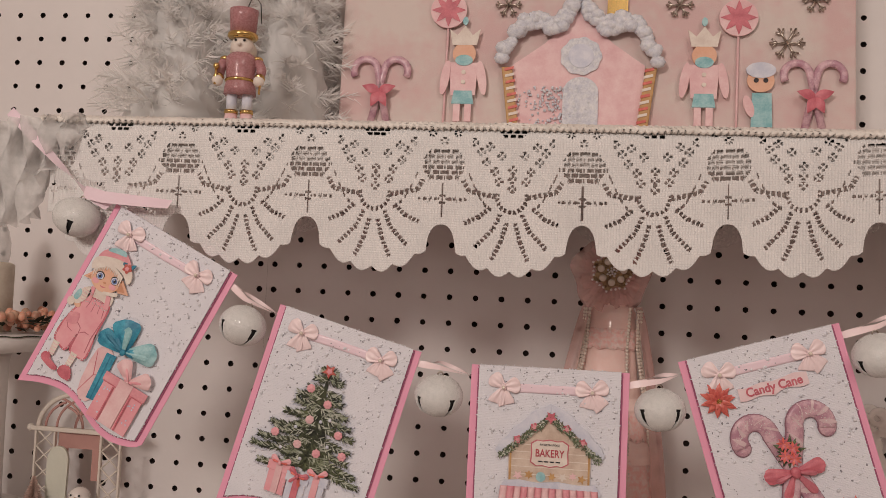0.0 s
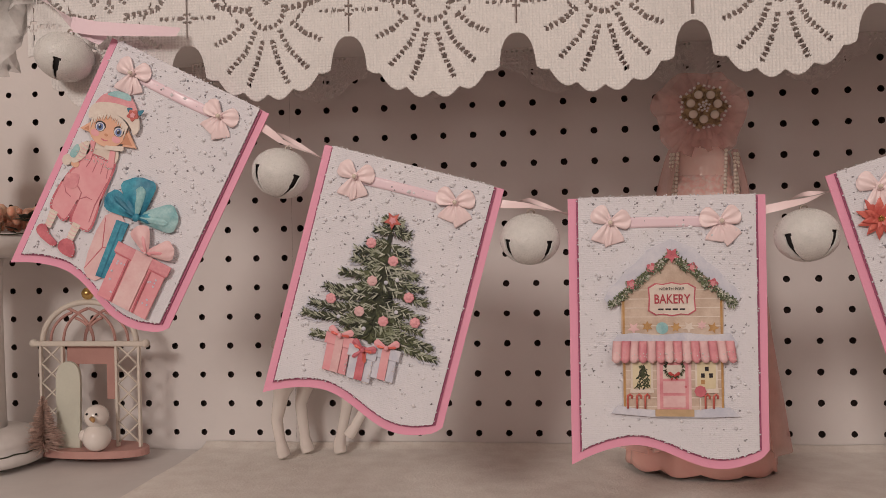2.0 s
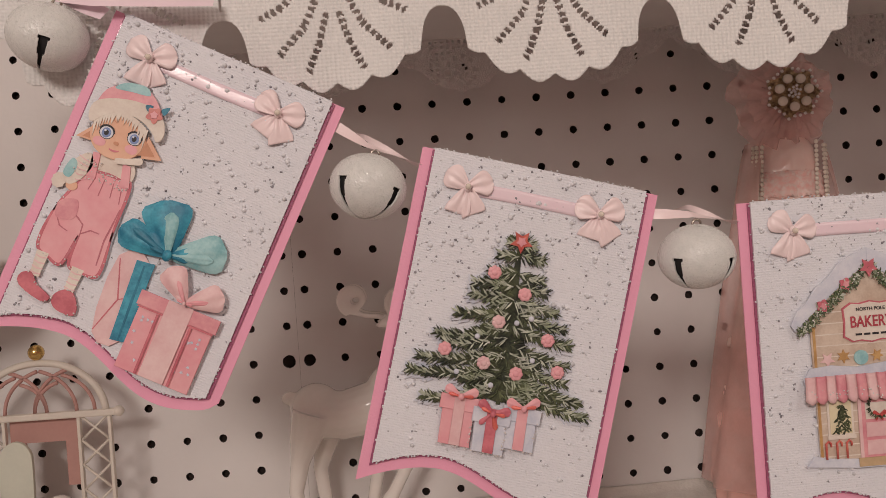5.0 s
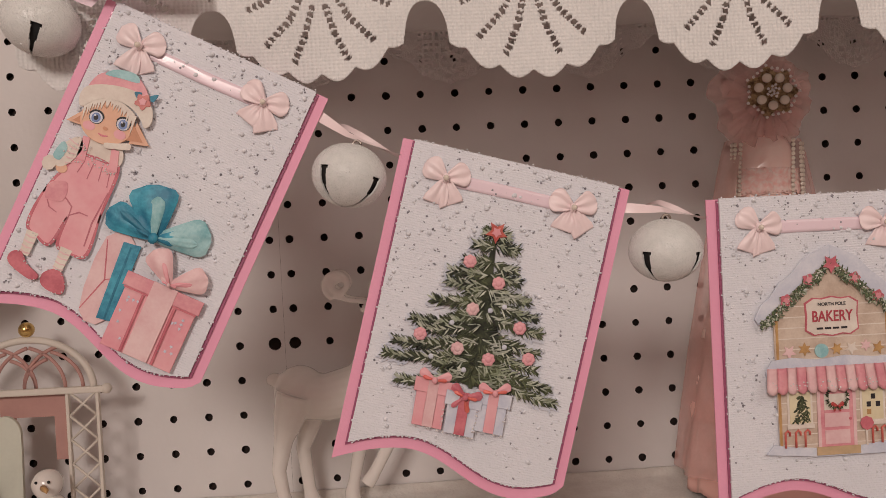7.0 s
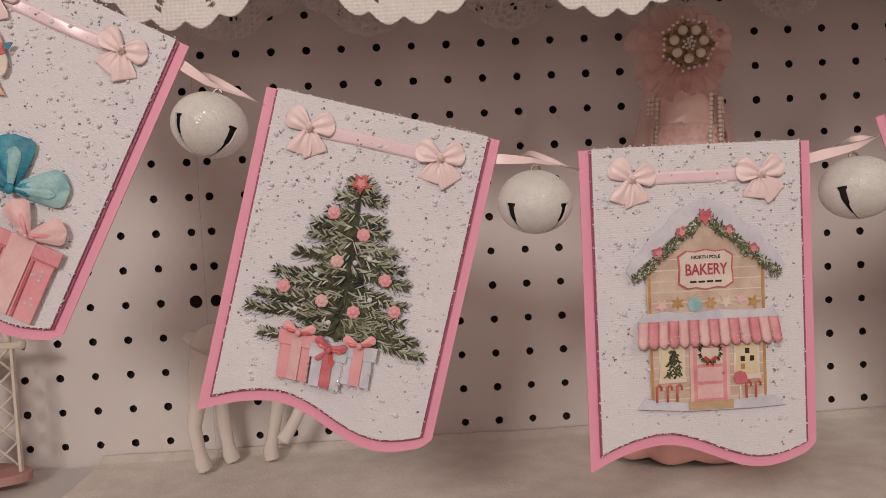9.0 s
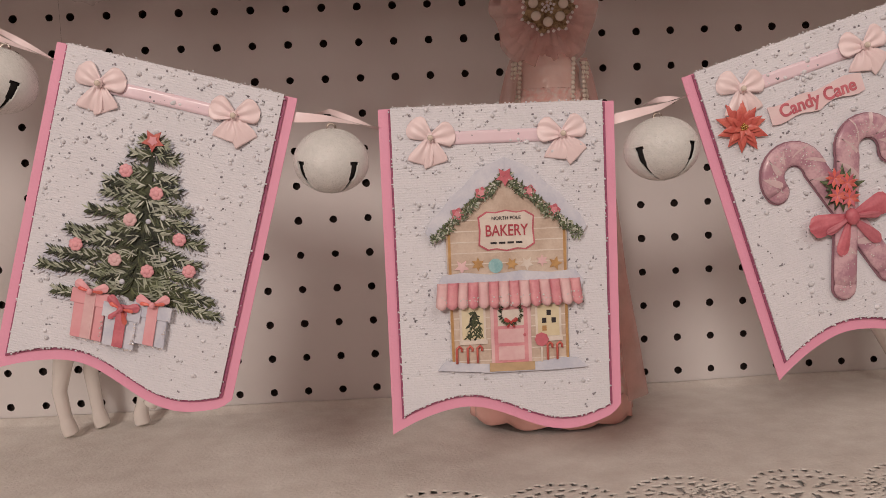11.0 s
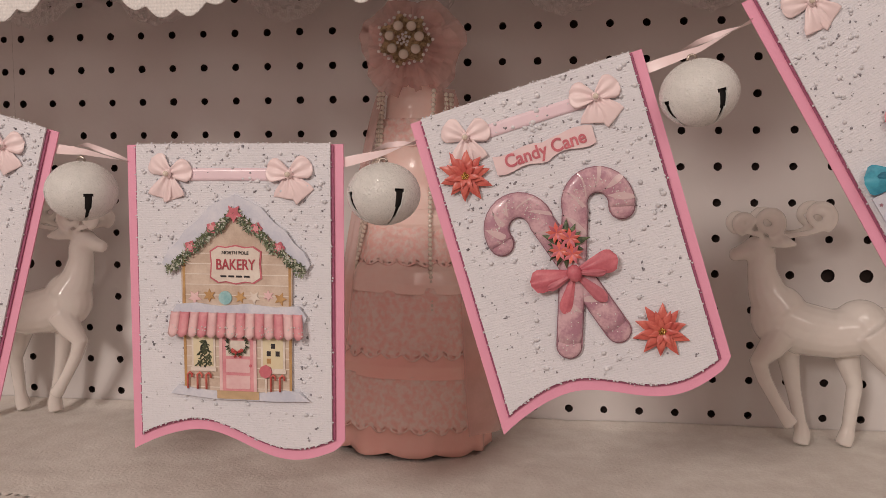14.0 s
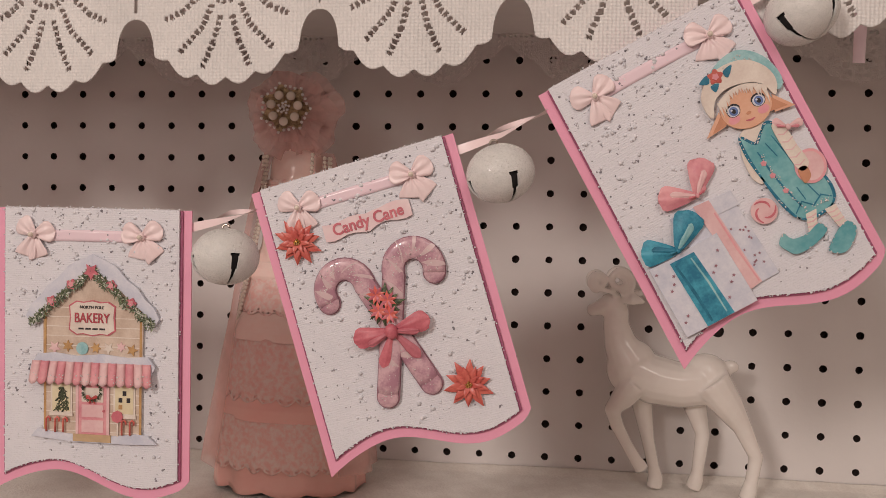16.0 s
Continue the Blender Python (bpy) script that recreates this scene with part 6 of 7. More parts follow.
def deer(m, label, s, stride):
    """A ceramic reindeer stepping with one foreleg raised, one plain mesh; it faces along minus x (s = 1) or plus x."""
    bm = bmesh.new()

    def limb(pts, radii, y, seg=12):
        tube(bm, [(x * s, y + dy, z) for x, z, dy in pts], radii, seg)

    limb([(-0.038, 0.086, 0), (-0.022, 0.080, 0), (-0.004, 0.077, 0), (0.010, 0.079, 0), (0.021, 0.082, 0)], [0.0165, 0.0178, 0.0165, 0.0165, 0.0125], 0, 18)
    ball(bm, (-0.037 * s, 0, 0.088), 0.0185, 0, 20, 14, (1.0, 0.85, 1.12))
    ball(bm, (0.014 * s, 0, 0.082), 0.0172, 0, 20, 14, (1.05, 0.85, 1.05))
    limb([(-0.038, 0.092, 0), (-0.046, 0.106, 0), (-0.049, 0.119, 0), (-0.049, 0.130, 0)], [0.0165, 0.0118, 0.0092, 0.0088], 0, 16)
    ball(bm, (-0.0515 * s, 0, 0.1325), 0.0098, 0, 16, 12, (1.1, 0.85, 0.9))
    limb([(-0.053, 0.133, 0), (-0.060, 0.1305, 0), (-0.0655, 0.1285, 0)], [0.0080, 0.0060, 0.0046], 0)
    ball(bm, (-0.0655 * s, 0, 0.1287), 0.0048, 0, 10, 8)
    # raised foreleg and standing foreleg
    limb([(-0.036, 0.078, 0), (-0.044, 0.067, 0), (-0.051, 0.058, 0), (-0.047, 0.047, 0), (-0.040, 0.034, 0), (-0.034, 0.024, 0)], [0.0105, 0.0085, 0.0062, 0.0048, 0.0042, 0.0044], -0.008)
    limb([(-0.034, 0.024, 0), (-0.029, 0.017, 0)], [0.0046, 0.0052], -0.008)
    limb([(-0.032, 0.080, 0), (-0.028, 0.058, 0), (-0.024, 0.036, 0), (-0.019, 0.014, 0)], [0.0115, 0.0072, 0.0048, 0.0042], 0.008)
    limb([(-0.019, 0.014, 0), (-0.0175, 0.007, 0), (-0.0185, 0.0, 0)], [0.0044, 0.0056, 0.0058], 0.008)
    # hind legs: the near one stretched back by the stride
    limb([(0.016, 0.082, 0), (0.022 + 0.4 * stride, 0.064, 0), (0.026 + 0.7 * stride, 0.050, 0), (0.030 + stride, 0.030, 0), (0.027 + stride, 0.010, 0)], [0.0140, 0.0105, 0.0066, 0.0050, 0.0044], -0.009)
    limb([(0.027 + stride, 0.012, 0), (0.026 + stride, 0.006, 0), (0.024 + stride, 0.0, 0)], [0.0044, 0.0056, 0.0056], -0.009)
    limb([(0.010, 0.080, 0), (0.009, 0.060, 0), (0.015, 0.040, 0), (0.012, 0.012, 0)], [0.0130, 0.0085, 0.0052, 0.0044], 0.009)
    limb([(0.012, 0.012, 0), (0.011, 0.006, 0), (0.009, 0.0, 0)], [0.0044, 0.0056, 0.0056], 0.009)
    ball(bm, (0.031 * s, 0, 0.091), 0.0048, 0, 10, 8, (1.3, 0.8, 1.0))
    for e in (-1, 1):
        limb([(-0.046, 0.137, 0), (-0.038, 0.138, 0.006 * e), (-0.031, 0.1365, 0.009 * e)], [0.003, 0.0044, 0.0012], 0.006 * e, 10)
        y = 0.005 * e
        limb([(-0.047, 0.139, 0), (-0.053, 0.1425, 0.003 * e), (-0.062, 0.1445, 0.005 * e), (-0.066, 0.1475, 0.006 * e)], [0.0021] * 4, y, 8)
        limb([(-0.047, 0.139, 0), (-0.037, 0.1415, 0.003 * e), (-0.024, 0.1435, 0.005 * e), (-0.012, 0.1475, 0.006 * e)], [0.0021] * 4, y, 8)
        for cx, cz, r, st, tn in ((-0.0625, 0.1500, 0.0068, -1.57, -1.4), (-0.0475, 0.1505, 0.0098, -1.57, 1.6), (-0.0165, 0.1545, 0.0098, -1.2, 1.6)):
            tube(bm, [(x * s, y + 0.006 * e, z) for x, z in curl(cx, cz, r, tn, st)], 0.0025, 8)
    ob = part("deer_figurine", bm, CERAMIC)
    rm = ob.modifiers.new("fused", "REMESH")
    rm.mode, rm.voxel_size, rm.use_smooth_shade = "VOXEL", 0.0011, True
    sm = ob.modifiers.new("glaze", "SMOOTH")
    sm.factor, sm.iterations = 0.5, 3
    ob.matrix_world = m
    tagged(ob, label, "figurine", "ceramic deer")


deer(pose(0.334, -0.038, -0.001), "glossy white ceramic reindeer with curled antlers stepping along the shelf", 1, 0.018)
deer(pose(-0.251, -0.038, -0.001), "glossy white ceramic reindeer with curled antlers behind the banner", -1, 0.0)


def candle_stand():
    ob = thing("candle_stand", pose(-0.528, -0.070, 0.0), "worn white turned wooden candle stand with dark chipped rims", "candlestick")
    bm = bmesh.new()
    lathe(bm, [(0.0505, 0.0), (0.052, 0.004), (0.051, 0.009), (0.0475, 0.011), (0.049, 0.015), (0.0475, 0.021), (0.041, 0.024), (0.028, 0.027)], 64)
    part("base", bm, WORN_WOOD, ob, "white turned base")
    bm = bmesh.new()
    lathe(bm, [(0.023, 0.026), (0.0225, 0.04), (0.0215, 0.10), (0.0215, 0.155), (0.023, 0.166)], 48)
    part("column", bm, WORN_WOOD, ob, "straight white column")
    bm = bmesh.new()
    lathe(bm, [(0.024, 0.166), (0.050, 0.169), (0.064, 0.174), (0.0655, 0.180), (0.064, 0.185), (0.050, 0.186)], 64)
    part("top_plate", bm, WORN_WOOD, ob, "round white plate")
    for r, z in ((0.0508, 0.0098), (0.0655, 0.1845)):
        bm = bmesh.new()
        tube(bm, [(r * math.cos(2 * math.pi * i / 60), r * math.sin(2 * math.pi * i / 60), z + 0.0006 * math.sin(i * 1.7)) for i in range(61)], 0.0006, 6)
        part("chipped_rim", bm, LEAF, ob, "dark chipped edge line")
    cd = thing("candle", pose(-0.524, -0.070, 0.186), "ivory battery candle with a clear flame-shaped bulb on the stand", "candle")
    bm = bmesh.new()
    lathe(bm, [(0.0175, 0), (0.0175, 0.03), (0.0172, 0.058), (0.0168, 0.064), (0.013, 0.066)], 40, 0, lambda a, k: 1 + 0.015 * math.sin(3 * a + 9 * k))
    part("wax_body", bm, WAX, cd, "ivory wax body")
    bm = bmesh.new()
    lathe(bm, [(0.011, 0.065), (0.0125, 0.074), (0.0125, 0.084), (0.010, 0.096), (0.0055, 0.106), (0.0012, 0.112)], 32)
    part("bulb", bm, GLASS_CLEAR, cd, "clear plastic flame bulb")
    wr = thing("berry_wreath", pose(-0.524, -0.070, 0.187), "ring of coral berries and dark leaves round the candle", "wreath")
    rnd = random.Random(2)
    bm = bmesh.new()
    for i in range(170):
        a, r = rnd.uniform(0, 6.283), rnd.uniform(0.026, 0.062)
        ball(bm, (r * math.cos(a), r * math.sin(a), rnd.uniform(0.004, 0.019)), rnd.uniform(0.0028, 0.0042), 0, 8, 6, (1, 1, 1.2))
    tagged(part("berry_cluster", bm, BERRY, wr, "coral and cream berries"), kind="stuff")
    bm = bmesh.new()
    for i in range(70):
        a, r = rnd.uniform(0, 6.283), rnd.uniform(0.03, 0.060)
        petal(bm, r * math.cos(a), r * math.sin(a), rnd.uniform(0.002, 0.014), 0.014, 0.007, a + rnd.uniform(-0.8, 0.8), 0, rnd.uniform(-0.004, 0.008), 0.3)
    tagged(part("foliage", bm, LEAF, wr, "dark green leaves"), kind="stuff")


candle_stand()


def arch_ornament():
    ob = thing("arch_ornament", pose(-0.445, -0.045, 0.0, 0, 0, -4), "cream wooden arched window ornament with lattice sides on a mauve base", "ornament")
    bm = bmesh.new()
    slab(bm, disc(0, 0.004, 0.052, 0.022, 40), 0.0, 0.006, 0, 0.001)
    part("base", bm, MAUVE, ob, "oval mauve base with glitter", False)
    th = 0.0022
    for x in (-0.0465, -0.026, 0.024, 0.0445):
        bm = bmesh.new()
        box(bm, x, x + th, 0.002, 0.0055, 0.006, 0.092, 0.0004)
        part("post", bm, CREAM_WOOD, ob, "", False)
    for x in (-0.0445, 0.0262):
        for k in range(5):
            for s in (-1, 1):
                bm = bmesh.new()
                z0 = 0.010 + k * 0.0162
                tube(bm, [(x, 0.0035, z0 if s > 0 else z0 + 0.0162), (x + 0.0185, 0.0035, z0 + 0.0162 if s > 0 else z0)], 0.0009, 6)
                part("lattice_bar", bm, CREAM_WOOD, ob)
    bm = bmesh.new()
    box(bm, -0.052, 0.052, 0.001, 0.0065, 0.090, 0.0945, 0.001)
    part("crossbar", bm, CREAM_WOOD, ob, "cream crossbar with knobbed ends", False)
    for s in (-1, 1):
        bm = bmesh.new()
        ball(bm, (s * 0.052, 0.0035, 0.0925), 0.0036, 0, 12, 8)
        part("end_knob", bm, CREAM_WOOD, ob)
    bm = bmesh.new()
    tube(bm, [(0.0435 * math.cos(math.pi * i / 30), 0.0035, 0.0935 + 0.034 * math.sin(math.pi * i / 30)) for i in range(31)], 0.0024, 8)
    part("arch", bm, CREAM_WOOD, ob, "cream arched top")
    for s in (-1, 1):
        for r, cx in ((0.024, 0.020), (0.034, 0.030), (0.034, 0.010), (0.030, -0.006)):
            bm = bmesh.new()
            tube(bm, [(s * (cx - r * math.cos(a)), 0.004, 0.0945 + r * 0.85 * math.sin(a)) for a in [1.25 * i / 12 for i in range(13)]], 0.0013, 6)
            part("tracery", bm, MAUVE, ob, "mauve arched tracery")
    bm = bmesh.new()
    box(bm, -0.0235, 0.0235, 0.0075, 0.0095, 0.0745, 0.0905)
    for s in (-1, 1):
        box(bm, s * 0.0185 - 0.005, s * 0.0185 + 0.005, 0.0075, 0.0095, 0.045, 0.0745)
    part("back_panel", bm, MAUVE, ob, "mauve arched panel", False)
    bm = bmesh.new()
    slab(bm, [(-0.024, 0.0), (-0.004, 0.0), (-0.003, 0.050)] + [(-0.0135 + 0.0105 * math.cos(math.pi * i / 12), 0.060 + 0.0125 * math.sin(math.pi * i / 12)) for i in range(13)] + [(-0.0245, 0.050)], 0.0, 0.003, 0, 0.0006)
    d = part("round_topped_door", bm, GREEN_PALE, ob, "pale mint round-topped door", False)
    d.matrix_local = pose(0, -0.003, 0.006, 90, 0, 4)
    bead_ob = bmesh.new()
    ball(bead_ob, (0, 0.0035, 0.1345), 0.0052, 0, 16, 12)
    part("finial_bead", bead_ob, GOLD, ob, "gold bead finial")
    bm = bmesh.new()
    ball(bm, (0, 0, 0.011), 0.0115, 0, 18, 12)
    ball(bm, (0, 0, 0.028), 0.0098, 0, 18, 12)
    ball(bm, (-0.009, -0.003, 0.013), 0.005, 0, 10, 8)
    tube(bm, [(0.001, -0.009, 0.028), (0.005, -0.014, 0.0275), (0.0062, -0.0165, 0.0265)], [0.0022, 0.0016, 0.0003], 8, 1)
    for x in (-0.0035, 0.0045):
        ball(bm, (x, -0.0088, 0.0315), 0.0010, 2, 8, 6)
    sn = part("snowman_figure", bm, [CERAMIC, OCHRE, BLACK])
    sn.matrix_world = pose(-0.429, -0.060, 0.0065)
    tagged(sn, "small white snowman with an orange nose standing on the ornament", "figurine")
    mt = thing("small_brush_tree", pose(-0.473, -0.064, 0.0060), "small champagne bottle-brush tree on the mauve base", "artificial tree")
    brush_tree(mt, 0.046, 0.0175, 1500, BRISTLE_PINK, 0.00028, 6)


def brush_tree(ob, height, radius, n, mat, thick, seed, droop=0.25):
    """Many thin bristles round a twisted wire, shorter to the top."""
    rnd = random.Random(seed)
    bm = bmesh.new()
    tube(bm, [(0, 0, 0), (0, 0, height)], [0.0012, 0.0006], 6)
    part("wire_stem", bm, SILVER, ob)
    # Large trees get an added solid core that bounces light back through the bristles.
    if radius > 0.03:
        bm = bmesh.new()
        lathe(bm, [(radius * (0.50 - 0.48 * i / 20) + 0.001, height * (0.05 + 0.93 * i / 20)) for i in range(21)], 40, 0, lambda a, k: 1 + 0.10 * math.sin(11 * a + 40 * k) + 0.06 * math.sin(23 * a - 61 * k))
        part("dense_core", bm, mat, ob, "solid core for the dense inner bristles, added to keep them bright")
    verts, faces = [], []

    def bristle(p0, p2, w, u):
        b = len(verts)
        for p, q in ((p0, 1.0), (p0.lerp(p2, 0.55), 0.9), (p2, 0.35)):
            verts.extend((tuple(p + w * q), tuple(p - w * q * 0.5 + u * q), tuple(p - w * q * 0.5 - u * q)))
        for j0 in (0, 3):
            for j in range(3):
                faces.append((b + j0 + j, b + j0 + (j + 1) % 3, b + j0 + 3 + (j + 1) % 3, b + j0 + 3 + j))

    per = 34 if radius > 0.03 else 1
    for i in range(n // per):
        k = rnd.random() ** 0.9
        z = height * (0.06 + 0.94 * k)
        ln = radius * (1.02 - 0.97 * k) * rnd.uniform(0.8, 1.12) * (0.88 + 0.12 * math.sin(k * 44)) + radius * 0.04
        a = rnd.uniform(0, 6.2832)
        d = Vector((math.cos(a), math.sin(a), rnd.uniform(-0.15, 0.4)))
        w, u = Vector((-math.sin(a), math.cos(a), 0)), Vector((0, 0, thick))
        foot = Vector((0, 0, z))
        tip = foot + d * ln + Vector((0, 0, -droop * ln * rnd.random()))
        bristle(foot, tip, w * thick, u)
        if per > 1:
            # side bristles fan out along each twig
            for j in range(per - 1):
                q = 0.25 + 0.75 * j / per
                sp = rnd.uniform(0.4, 1.0) * radius * 0.20
                end = foot.lerp(tip, q) + d * sp * 0.8 + w * sp * rnd.uniform(-1, 1) + Vector((0, 0, sp * rnd.uniform(-0.9, 0.9)))
                bristle(foot.lerp(tip, q), end, w * thick * 0.8, u * 0.8)
    me = bpy.data.meshes.new("bristles")
    me.from_pydata(verts, [], faces)
    me.materials.append(mat)
    br = new("bristles", me)
    br.parent = ob
    tagged(br, "fine bristles", kind="stuff")


arch_ornament()


# ---- things on the upper shelf ----
TOP = 0.3635
for x, y, h, r, n, s in ((-0.322, -0.130, 0.21, 0.080, 9000, 1), (-0.240, -0.078, 0.26, 0.072, 8000, 2)):
    t = thing("brush_tree", pose(x, y, TOP), "snow-white bottle-brush tree standing on the lace", "artificial tree", "white brush trees")
    brush_tree(t, h, r, n, BRISTLE, 0.00055, s)
    bm = bmesh.new()
    lathe(bm, [(0.016, 0), (0.016, 0.006), (0.012, 0.009), (0.004, 0.012)], 24)
    part("foot", bm, CREAM_WOOD, t, "round white foot")


def nutcracker(m):
    """A plain little painted figure in one mesh."""
    bm = bmesh.new()
    for s in (-1, 1):
        tube(bm, [(s * 0.0062, 0, 0.0), (s * 0.0062, 0, 0.0135)], [0.0056, 0.0048], 14, 0)
        tube(bm, [(s * 0.0062, 0, 0.0135), (s * 0.0062, 0, 0.0165)], 0.0054, 14, 1)
        tube(bm, [(s * 0.0062, 0, 0.0165), (s * 0.0062, 0, 0.034)], 0.0042, 14, 2)
        tube(bm, [(s * 0.013, 0, 0.057), (s * 0.0165, 0, 0.050), (s * 0.0165, -0.004, 0.042)], [0.0042, 0.004, 0.0036], 12, 3)
        tube(bm, [(s * 0.0165, -0.004, 0.0425), (s * 0.0165, -0.006, 0.0405)], 0.0042, 12, 1)
        ball(bm, (s * 0.0165, -0.0075, 0.0385), 0.0045, 4, 12, 8)
        ball(bm, (s * 0.013, 0, 0.058), 0.0045, 1, 12, 8, (1, 1, 0.6))
    tube(bm, [(-0.0175, -0.010, 0.035), (-0.017, -0.010, 0.048)], 0.0012, 8, 1)
    ball(bm, (-0.017, -0.010, 0.0495), 0.0026, 1, 10, 8)
    tube(bm, [(0.0175, -0.009, 0.028), (0.0185, -0.009, 0.044)], 0.0009, 8, 1)
    lathe(bm, [(0.0128, 0.029), (0.0125, 0.034), (0.0112, 0.040), (0.0118, 0.050), (0.0125, 0.058), (0.009, 0.062)], 28, 3)
    lathe(bm, [(0.0119, 0.0388), (0.0126, 0.040), (0.0119, 0.0412)], 28, 1)
    ball(bm, (0, -0.0085, 0.052), 0.0055, 5, 12, 8, (1, 0.6, 1.1))
    ball(bm, (0, 0, 0.068), 0.0094, 4, 20, 14, (1, 0.95, 0.95))
    ball(bm, (0, 0.0035, 0.0655), 0.0105, 6, 18, 12, (1.02, 0.8, 1.0))
    ball(bm, (0, -0.0105, 0.068), 0.0018, 4, 8, 6)
    for s in (-1, 1):
        ball(bm, (s * 0.0035, -0.0083, 0.0715), 0.0011, 7, 8, 6)
    lathe(bm, [(0.0108, 0.0745), (0.0122, 0.076), (0.0118, 0.0785), (0.0104, 0.079)], 28, 1)
    lathe(bm, [(0.0100, 0.078), (0.0112, 0.093), (0.0116, 0.098), (0.006, 0.099)], 28, 3)
    tube(bm, [(0.002, 0, 0.099), (0.007, 0, 0.112), (0.013, 0, 0.104), (0.0145, 0, 0.088)], 0.0004, 6, 7)
    ob = part("nutcracker_ornament", bm, [PINK_PALE, GOLD, SNOW, GLITTER_PINK, CREAM, TEAL_PALE, WAX, BLACK])
    ob.matrix_world = m
    tagged(ob, "small painted wooden nutcracker in a rose glitter coat", "figurine")


nutcracker(pose(-0.2485, -0.180, TOP - 0.002, 0, 0, 6) @ Matrix.Scale(0.99, 4))


def canvas_scene():
    """A pink canvas with a collage of a sweet house; local x right, y up, z to the viewer."""
    ob = thing("canvas_picture", pose(0.0305, -0.072, TOP, 88, 0, 0), "pink cloudy canvas with a glittered gingerbread house collage", "picture")
    bm = bmesh.new()
    box(bm, -0.2265, 0.2265, 0, 0.30, -0.018, 0, 0.002)
    part("canvas", bm, CANVAS, ob, "pink and cream clouded canvas", False)
    z = 0.003

    def piece(name, shapes, mats, label="", h=0.003, thick=0.002, parent=None, bevel=0.0, up=0.0):
        bm = bmesh.new()
        for pts, mi, dz in shapes:
            pts = [(a, b + up) for a, b in pts]
            slab(bm, pts, h + dz - thick, h + dz, mi, bevel)
        return part(name, bm, mats, parent or ob, label, False)

    hx = -0.010
    LIFT = 0.031
    house = piece("house", [([(hx - 0.052, 0), (hx + 0.052, 0), (hx + 0.058, 0.075), (hx + 0.030, 0.095), (hx, 0.125), (hx - 0.030, 0.095), (hx - 0.058, 0.075)], 0, 0)], [PINK_PALE], "pale pink sweet house", 0.004)
    piece("doorway", [([(hx - 0.013, 0), (hx + 0.018, 0)] + [(hx + 0.0025 + 0.0155 * math.cos(math.pi * i / 10), 0.050 + 0.014 * math.sin(math.pi * i / 10)) for i in range(11)], 0, 0)], [ICE], "glittered white doorway", 0.006, 0.0012, house)
    rnd = random.Random(12)
    bm = bmesh.new()
    for i in range(300):
        x, y = hx - 0.022 + rnd.gauss(0, 0.016), rnd.uniform(0, 0.055) ** 1.0
        bead(bm, (x, y, 0.0055), rnd.uniform(0.0006, 0.0016))
    tagged(part("glitter_flakes", bm, ICE, house, "loose glitter flakes"), kind="stuff")
    piece("glitter_window", [(disc(hx + 0.002, 0.083, 0.018, 0.017, 40, 0, 0.04, 9), 0, 0), (disc(hx + 0.002, 0.083, 0.011, 0.011, 30), 1, 0.0008)], [ICE, SNOW], "glittered round window", 0.006, 0.0012, house)
    bm = bmesh.new()
    for s in (-1, 1):
        for i in range(70):
            k = i / 69
            x = hx + s * (0.004 + 0.064 * k)
            y = 0.132 - 0.044 * k - 0.010 * math.sin(k * 7) + rnd.uniform(-0.006, 0.006)
            ball(bm, (x, y, 0.007 + rnd.uniform(0, 0.004)), rnd.uniform(0.003, 0.0065), 0, 8, 6, (1.2, 1, 0.8))
    tagged(part("roof_snow", bm, ICE, house, "chunky iridescent glitter snow"), kind="stuff")
    for s in (-1, 1):
        bm = bmesh.new()
        slab(bm, [(hx + s * 0.049, 0), (hx + s * 0.0585, 0), (hx + s * 0.068, 0.072), (hx + s * 0.0585, 0.072)], 0.003, 0.008, 0, 0.001)
        col = part("sweet_column", bm, OCHRE, house, "ochre and red sweet column", False)
        for i in range(12):
            bm = bmesh.new()
            y = 0.004 + i * 0.0058
            x = hx + s * (0.0525 + 0.0092 * y / 0.072)
            slab(bm, [(x - 0.004, y), (x + 0.004, y + 0.002), (x + 0.004, y + 0.0045), (x - 0.004, y + 0.0025)], 0.008, 0.0088)
            part("stripe", bm, CORAL if i % 2 else CREAM, col, "", False)
    for o in list(house.children) + [house]:
        o.location.y += 0.009 if o is house else 0.0
    piece("chimney", [([(hx + 0.024, 0.128), (hx + 0.042, 0.118), (hx + 0.042, 0.16), (hx + 0.024, 0.16)], 0, 0)], [GOLD], "gold chimney", 0.004)

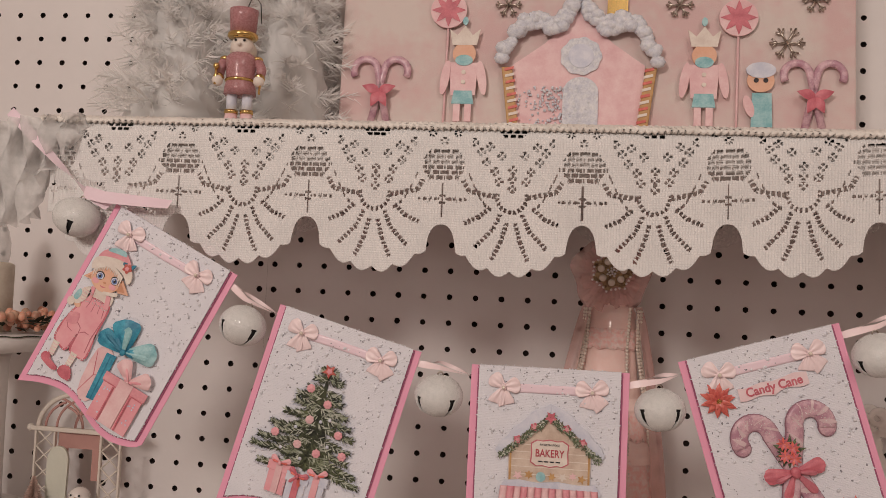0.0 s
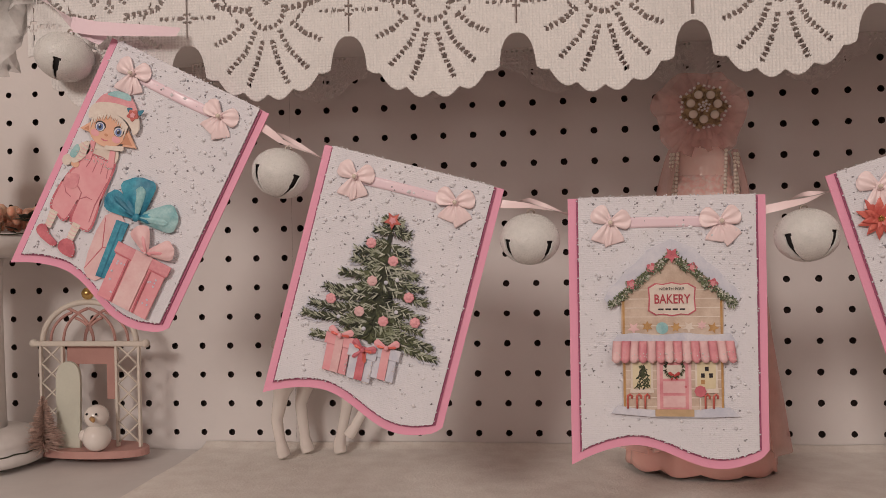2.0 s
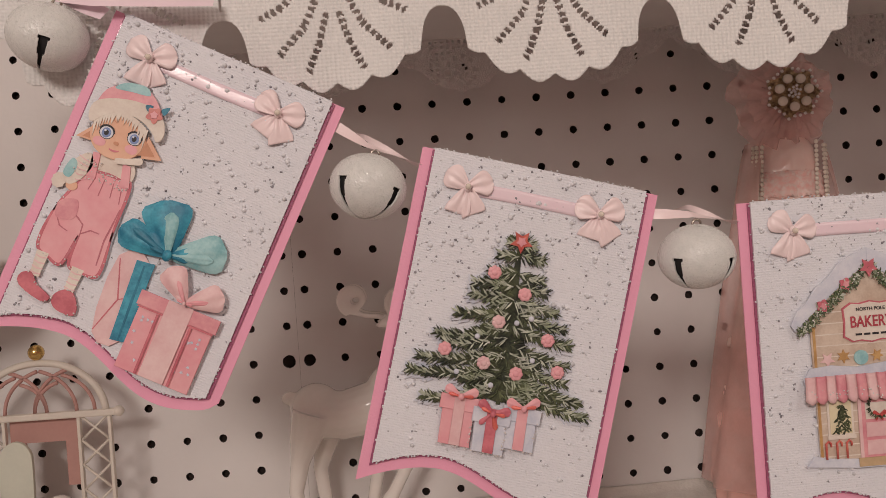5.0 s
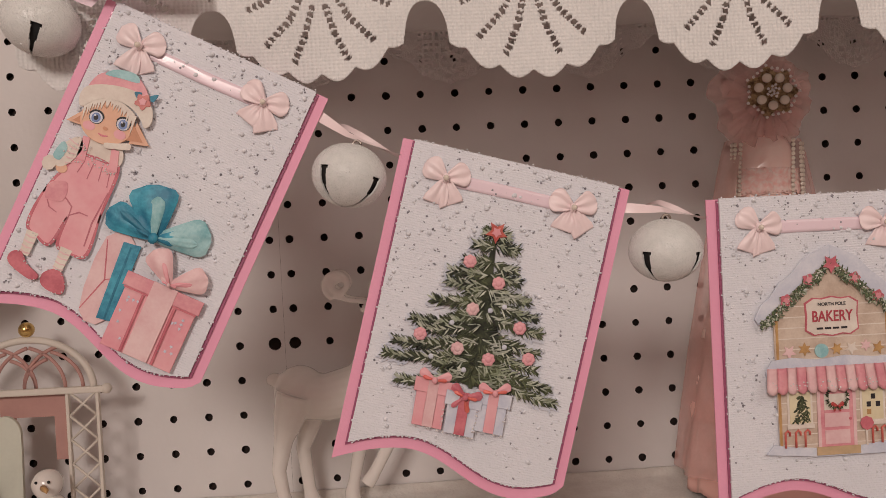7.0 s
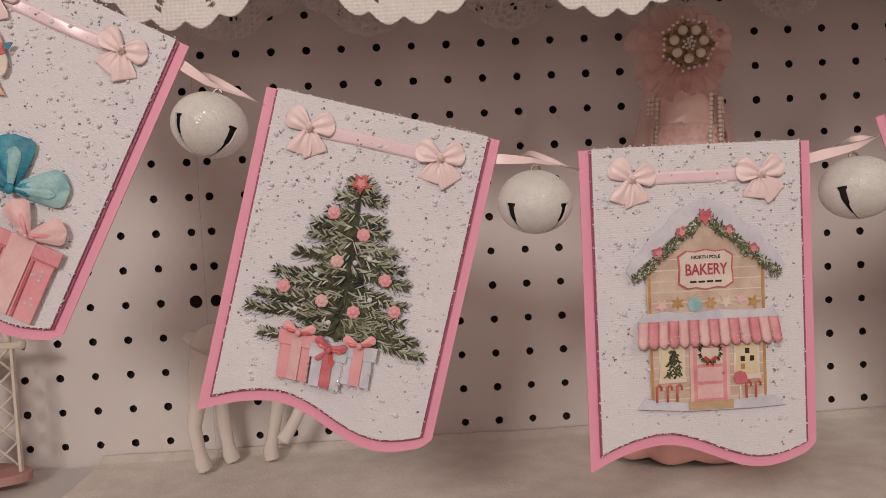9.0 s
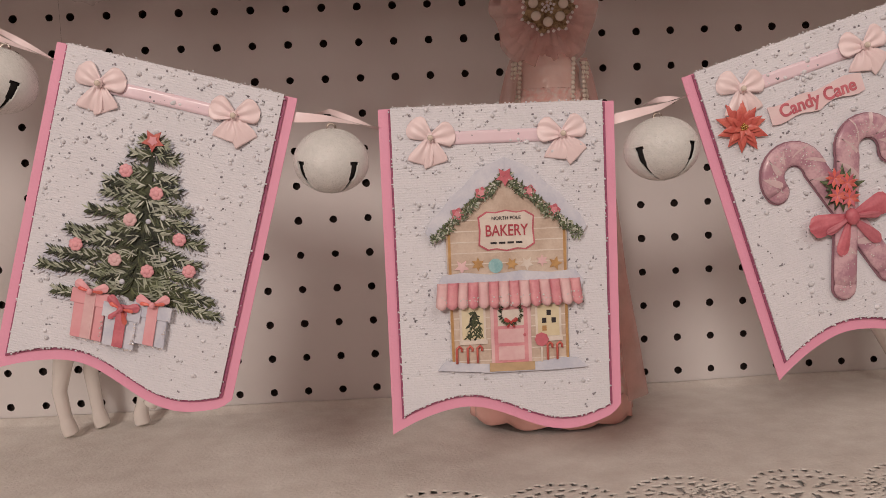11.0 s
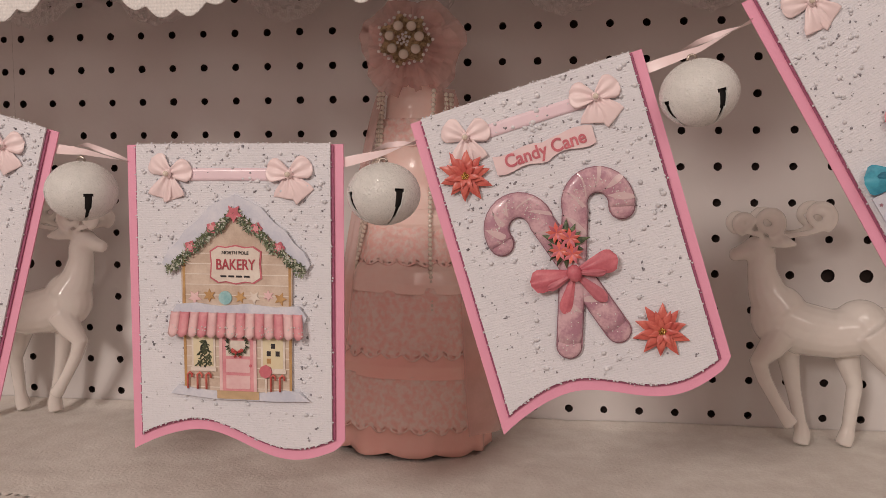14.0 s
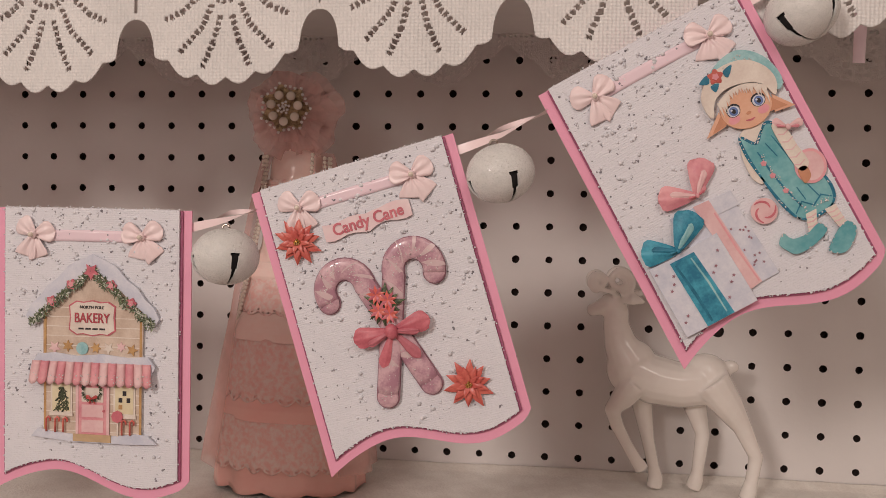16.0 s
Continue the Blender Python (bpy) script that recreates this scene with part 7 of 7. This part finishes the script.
    def soldier(x):
        piece("nutcracker_cutout", [
            ([(x - 0.011, 0.024), (x + 0.011, 0.024), (x + 0.013, 0.054), (x - 0.013, 0.054)], 0, 0), ([(x - 0.010, 0.016), (x + 0.010, 0.016), (x + 0.008, 0.028), (x - 0.008, 0.028)], 1, 0.0006),
            ([(x - 0.008, 0), (x - 0.002, 0), (x - 0.002, 0.02), (x - 0.008, 0.02)], 2, 0), ([(x + 0.002, 0), (x + 0.008, 0), (x + 0.008, 0.02), (x + 0.002, 0.02)], 2, 0),
            (disc(x - 0.0165, 0.040, 0.004, 0.016, 16, -0.15), 0, 0.0005), (disc(x + 0.0165, 0.040, 0.004, 0.016, 16, 0.15), 0, 0.0005),
            (disc(x, 0.062, 0.0105, 0.0105, 20), 3, 0.0006), (disc(x, 0.056, 0.008, 0.005, 16), 1, 0.0009),
            ([(x - 0.011, 0.070), (x + 0.011, 0.070), (x + 0.014, 0.085), (x + 0.007, 0.079), (x, 0.088), (x - 0.007, 0.079), (x - 0.014, 0.085)], 4, 0.0008), (disc(x, 0.0925, 0.0025, 0.004, 10), 1, 0.0006),
            (disc(x, 0.045, 0.002, 0.002, 10), 4, 0.001), (disc(x, 0.036, 0.002, 0.002, 10), 4, 0.001)], [PINK_PALE, TEAL_PALE, PINK_PALE, SKIN, CREAM], "printed paper nutcracker in pink and mint", 0.006, 0.0014, None, 0.0, LIFT)

    def lolly(x, y):
        st = piece("lollipop", [(disc(x, y, 0.0165, 0.0165, 30), 0, 0)], [PINK_PALE], "pink swirl lollipop on a stick", 0.005)
        for i in range(8):
            a = i * math.pi / 4
            bm = bmesh.new()
            petal(bm, x, y, 0.0052, 0.0155, 0.006, a, 0, 0, 0.1)
            part("swirl", bm, ROSE, st)
        bm = bmesh.new()
        tube(bm, [(x, y - 0.0165, 0.003), (x - 0.001, 0, 0.003)], 0.0011, 8)
        part("stick", bm, PINK_PALE, st)

    def flake(x, y, r):
        bm = bmesh.new()
        for i in range(6):
            a = i * math.pi / 3
            tube(bm, [(x, y, 0.003), (x + r * math.cos(a), y + r * math.sin(a), 0.003)], 0.0011, 6)
            for e in (-0.7, 0.7):
                bx, by = x + 0.55 * r * math.cos(a), y + 0.55 * r * math.sin(a)
                tube(bm, [(bx, by, 0.003), (bx + 0.4 * r * math.cos(a + e), by + 0.4 * r * math.sin(a + e), 0.003)], 0.0009, 6)
        part("snowflake", bm, SILVER, ob, "silver glitter snowflake")

    def canes(x):
        st = None
        for s in (-1, 1):
            pts = [(x + s * (0.014 + 0.011 * math.cos(a)), 0.046 + LIFT + 0.011 * math.sin(a), 0.004) for a in [-0.5 + 3.5 * i / 12 for i in range(13)]] + [(x - s * 0.009, LIFT - 0.01, 0.004)]
            bm = bmesh.new()
            tube(bm, pts, 0.0034, 10, 0, True, 0.6)
            part("candy_cane", bm, CANE, ob, "pink candy cane cut-out")
        bm = bmesh.new()
        for i in range(4):
            petal(bm, x, 0.026 + LIFT, 0.008, 0.016, 0.009, (0.3, math.pi - 0.3, -1.1, -2.0)[i], 0, 0.001, 0.3)
        part("cane_bow", bm, ROSE, ob, "rose red bow")

    soldier(-0.112), soldier(0.098)
    lolly(-0.128, 0.134), lolly(0.127, 0.128)
    for x, y, r in ((-0.074, 0.140, 0.012), (0.077, 0.140, 0.012), (0.168, 0.106, 0.015), (0.192, 0.145, 0.012)):
        flake(x, y, r)
    canes(-0.188), canes(0.190)
    x = 0.146
    piece("elf_cutout", [(disc(x, 0.041, 0.0115, 0.0105, 20), 0, 0), (disc(x, 0.050, 0.0125, 0.007, 20), 1, 0.0008), ([(x - 0.008, 0), (x + 0.010, 0), (x + 0.009, 0.030), (x - 0.007, 0.030)], 2, 0), (disc(x - 0.010, 0.018, 0.004, 0.010, 14, 0.3), 3, 0.0006), (disc(x - 0.004, 0.041, 0.002), 4, 0.0009), (disc(x + 0.004, 0.041, 0.002), 4, 0.0009)], [SKIN, SNOW, TEAL_PALE, PINK_PALE, BLACK_INK], "small flat printed elf cut-out", 0.005, 0.0014, None, 0.0, LIFT)


canvas_scene()
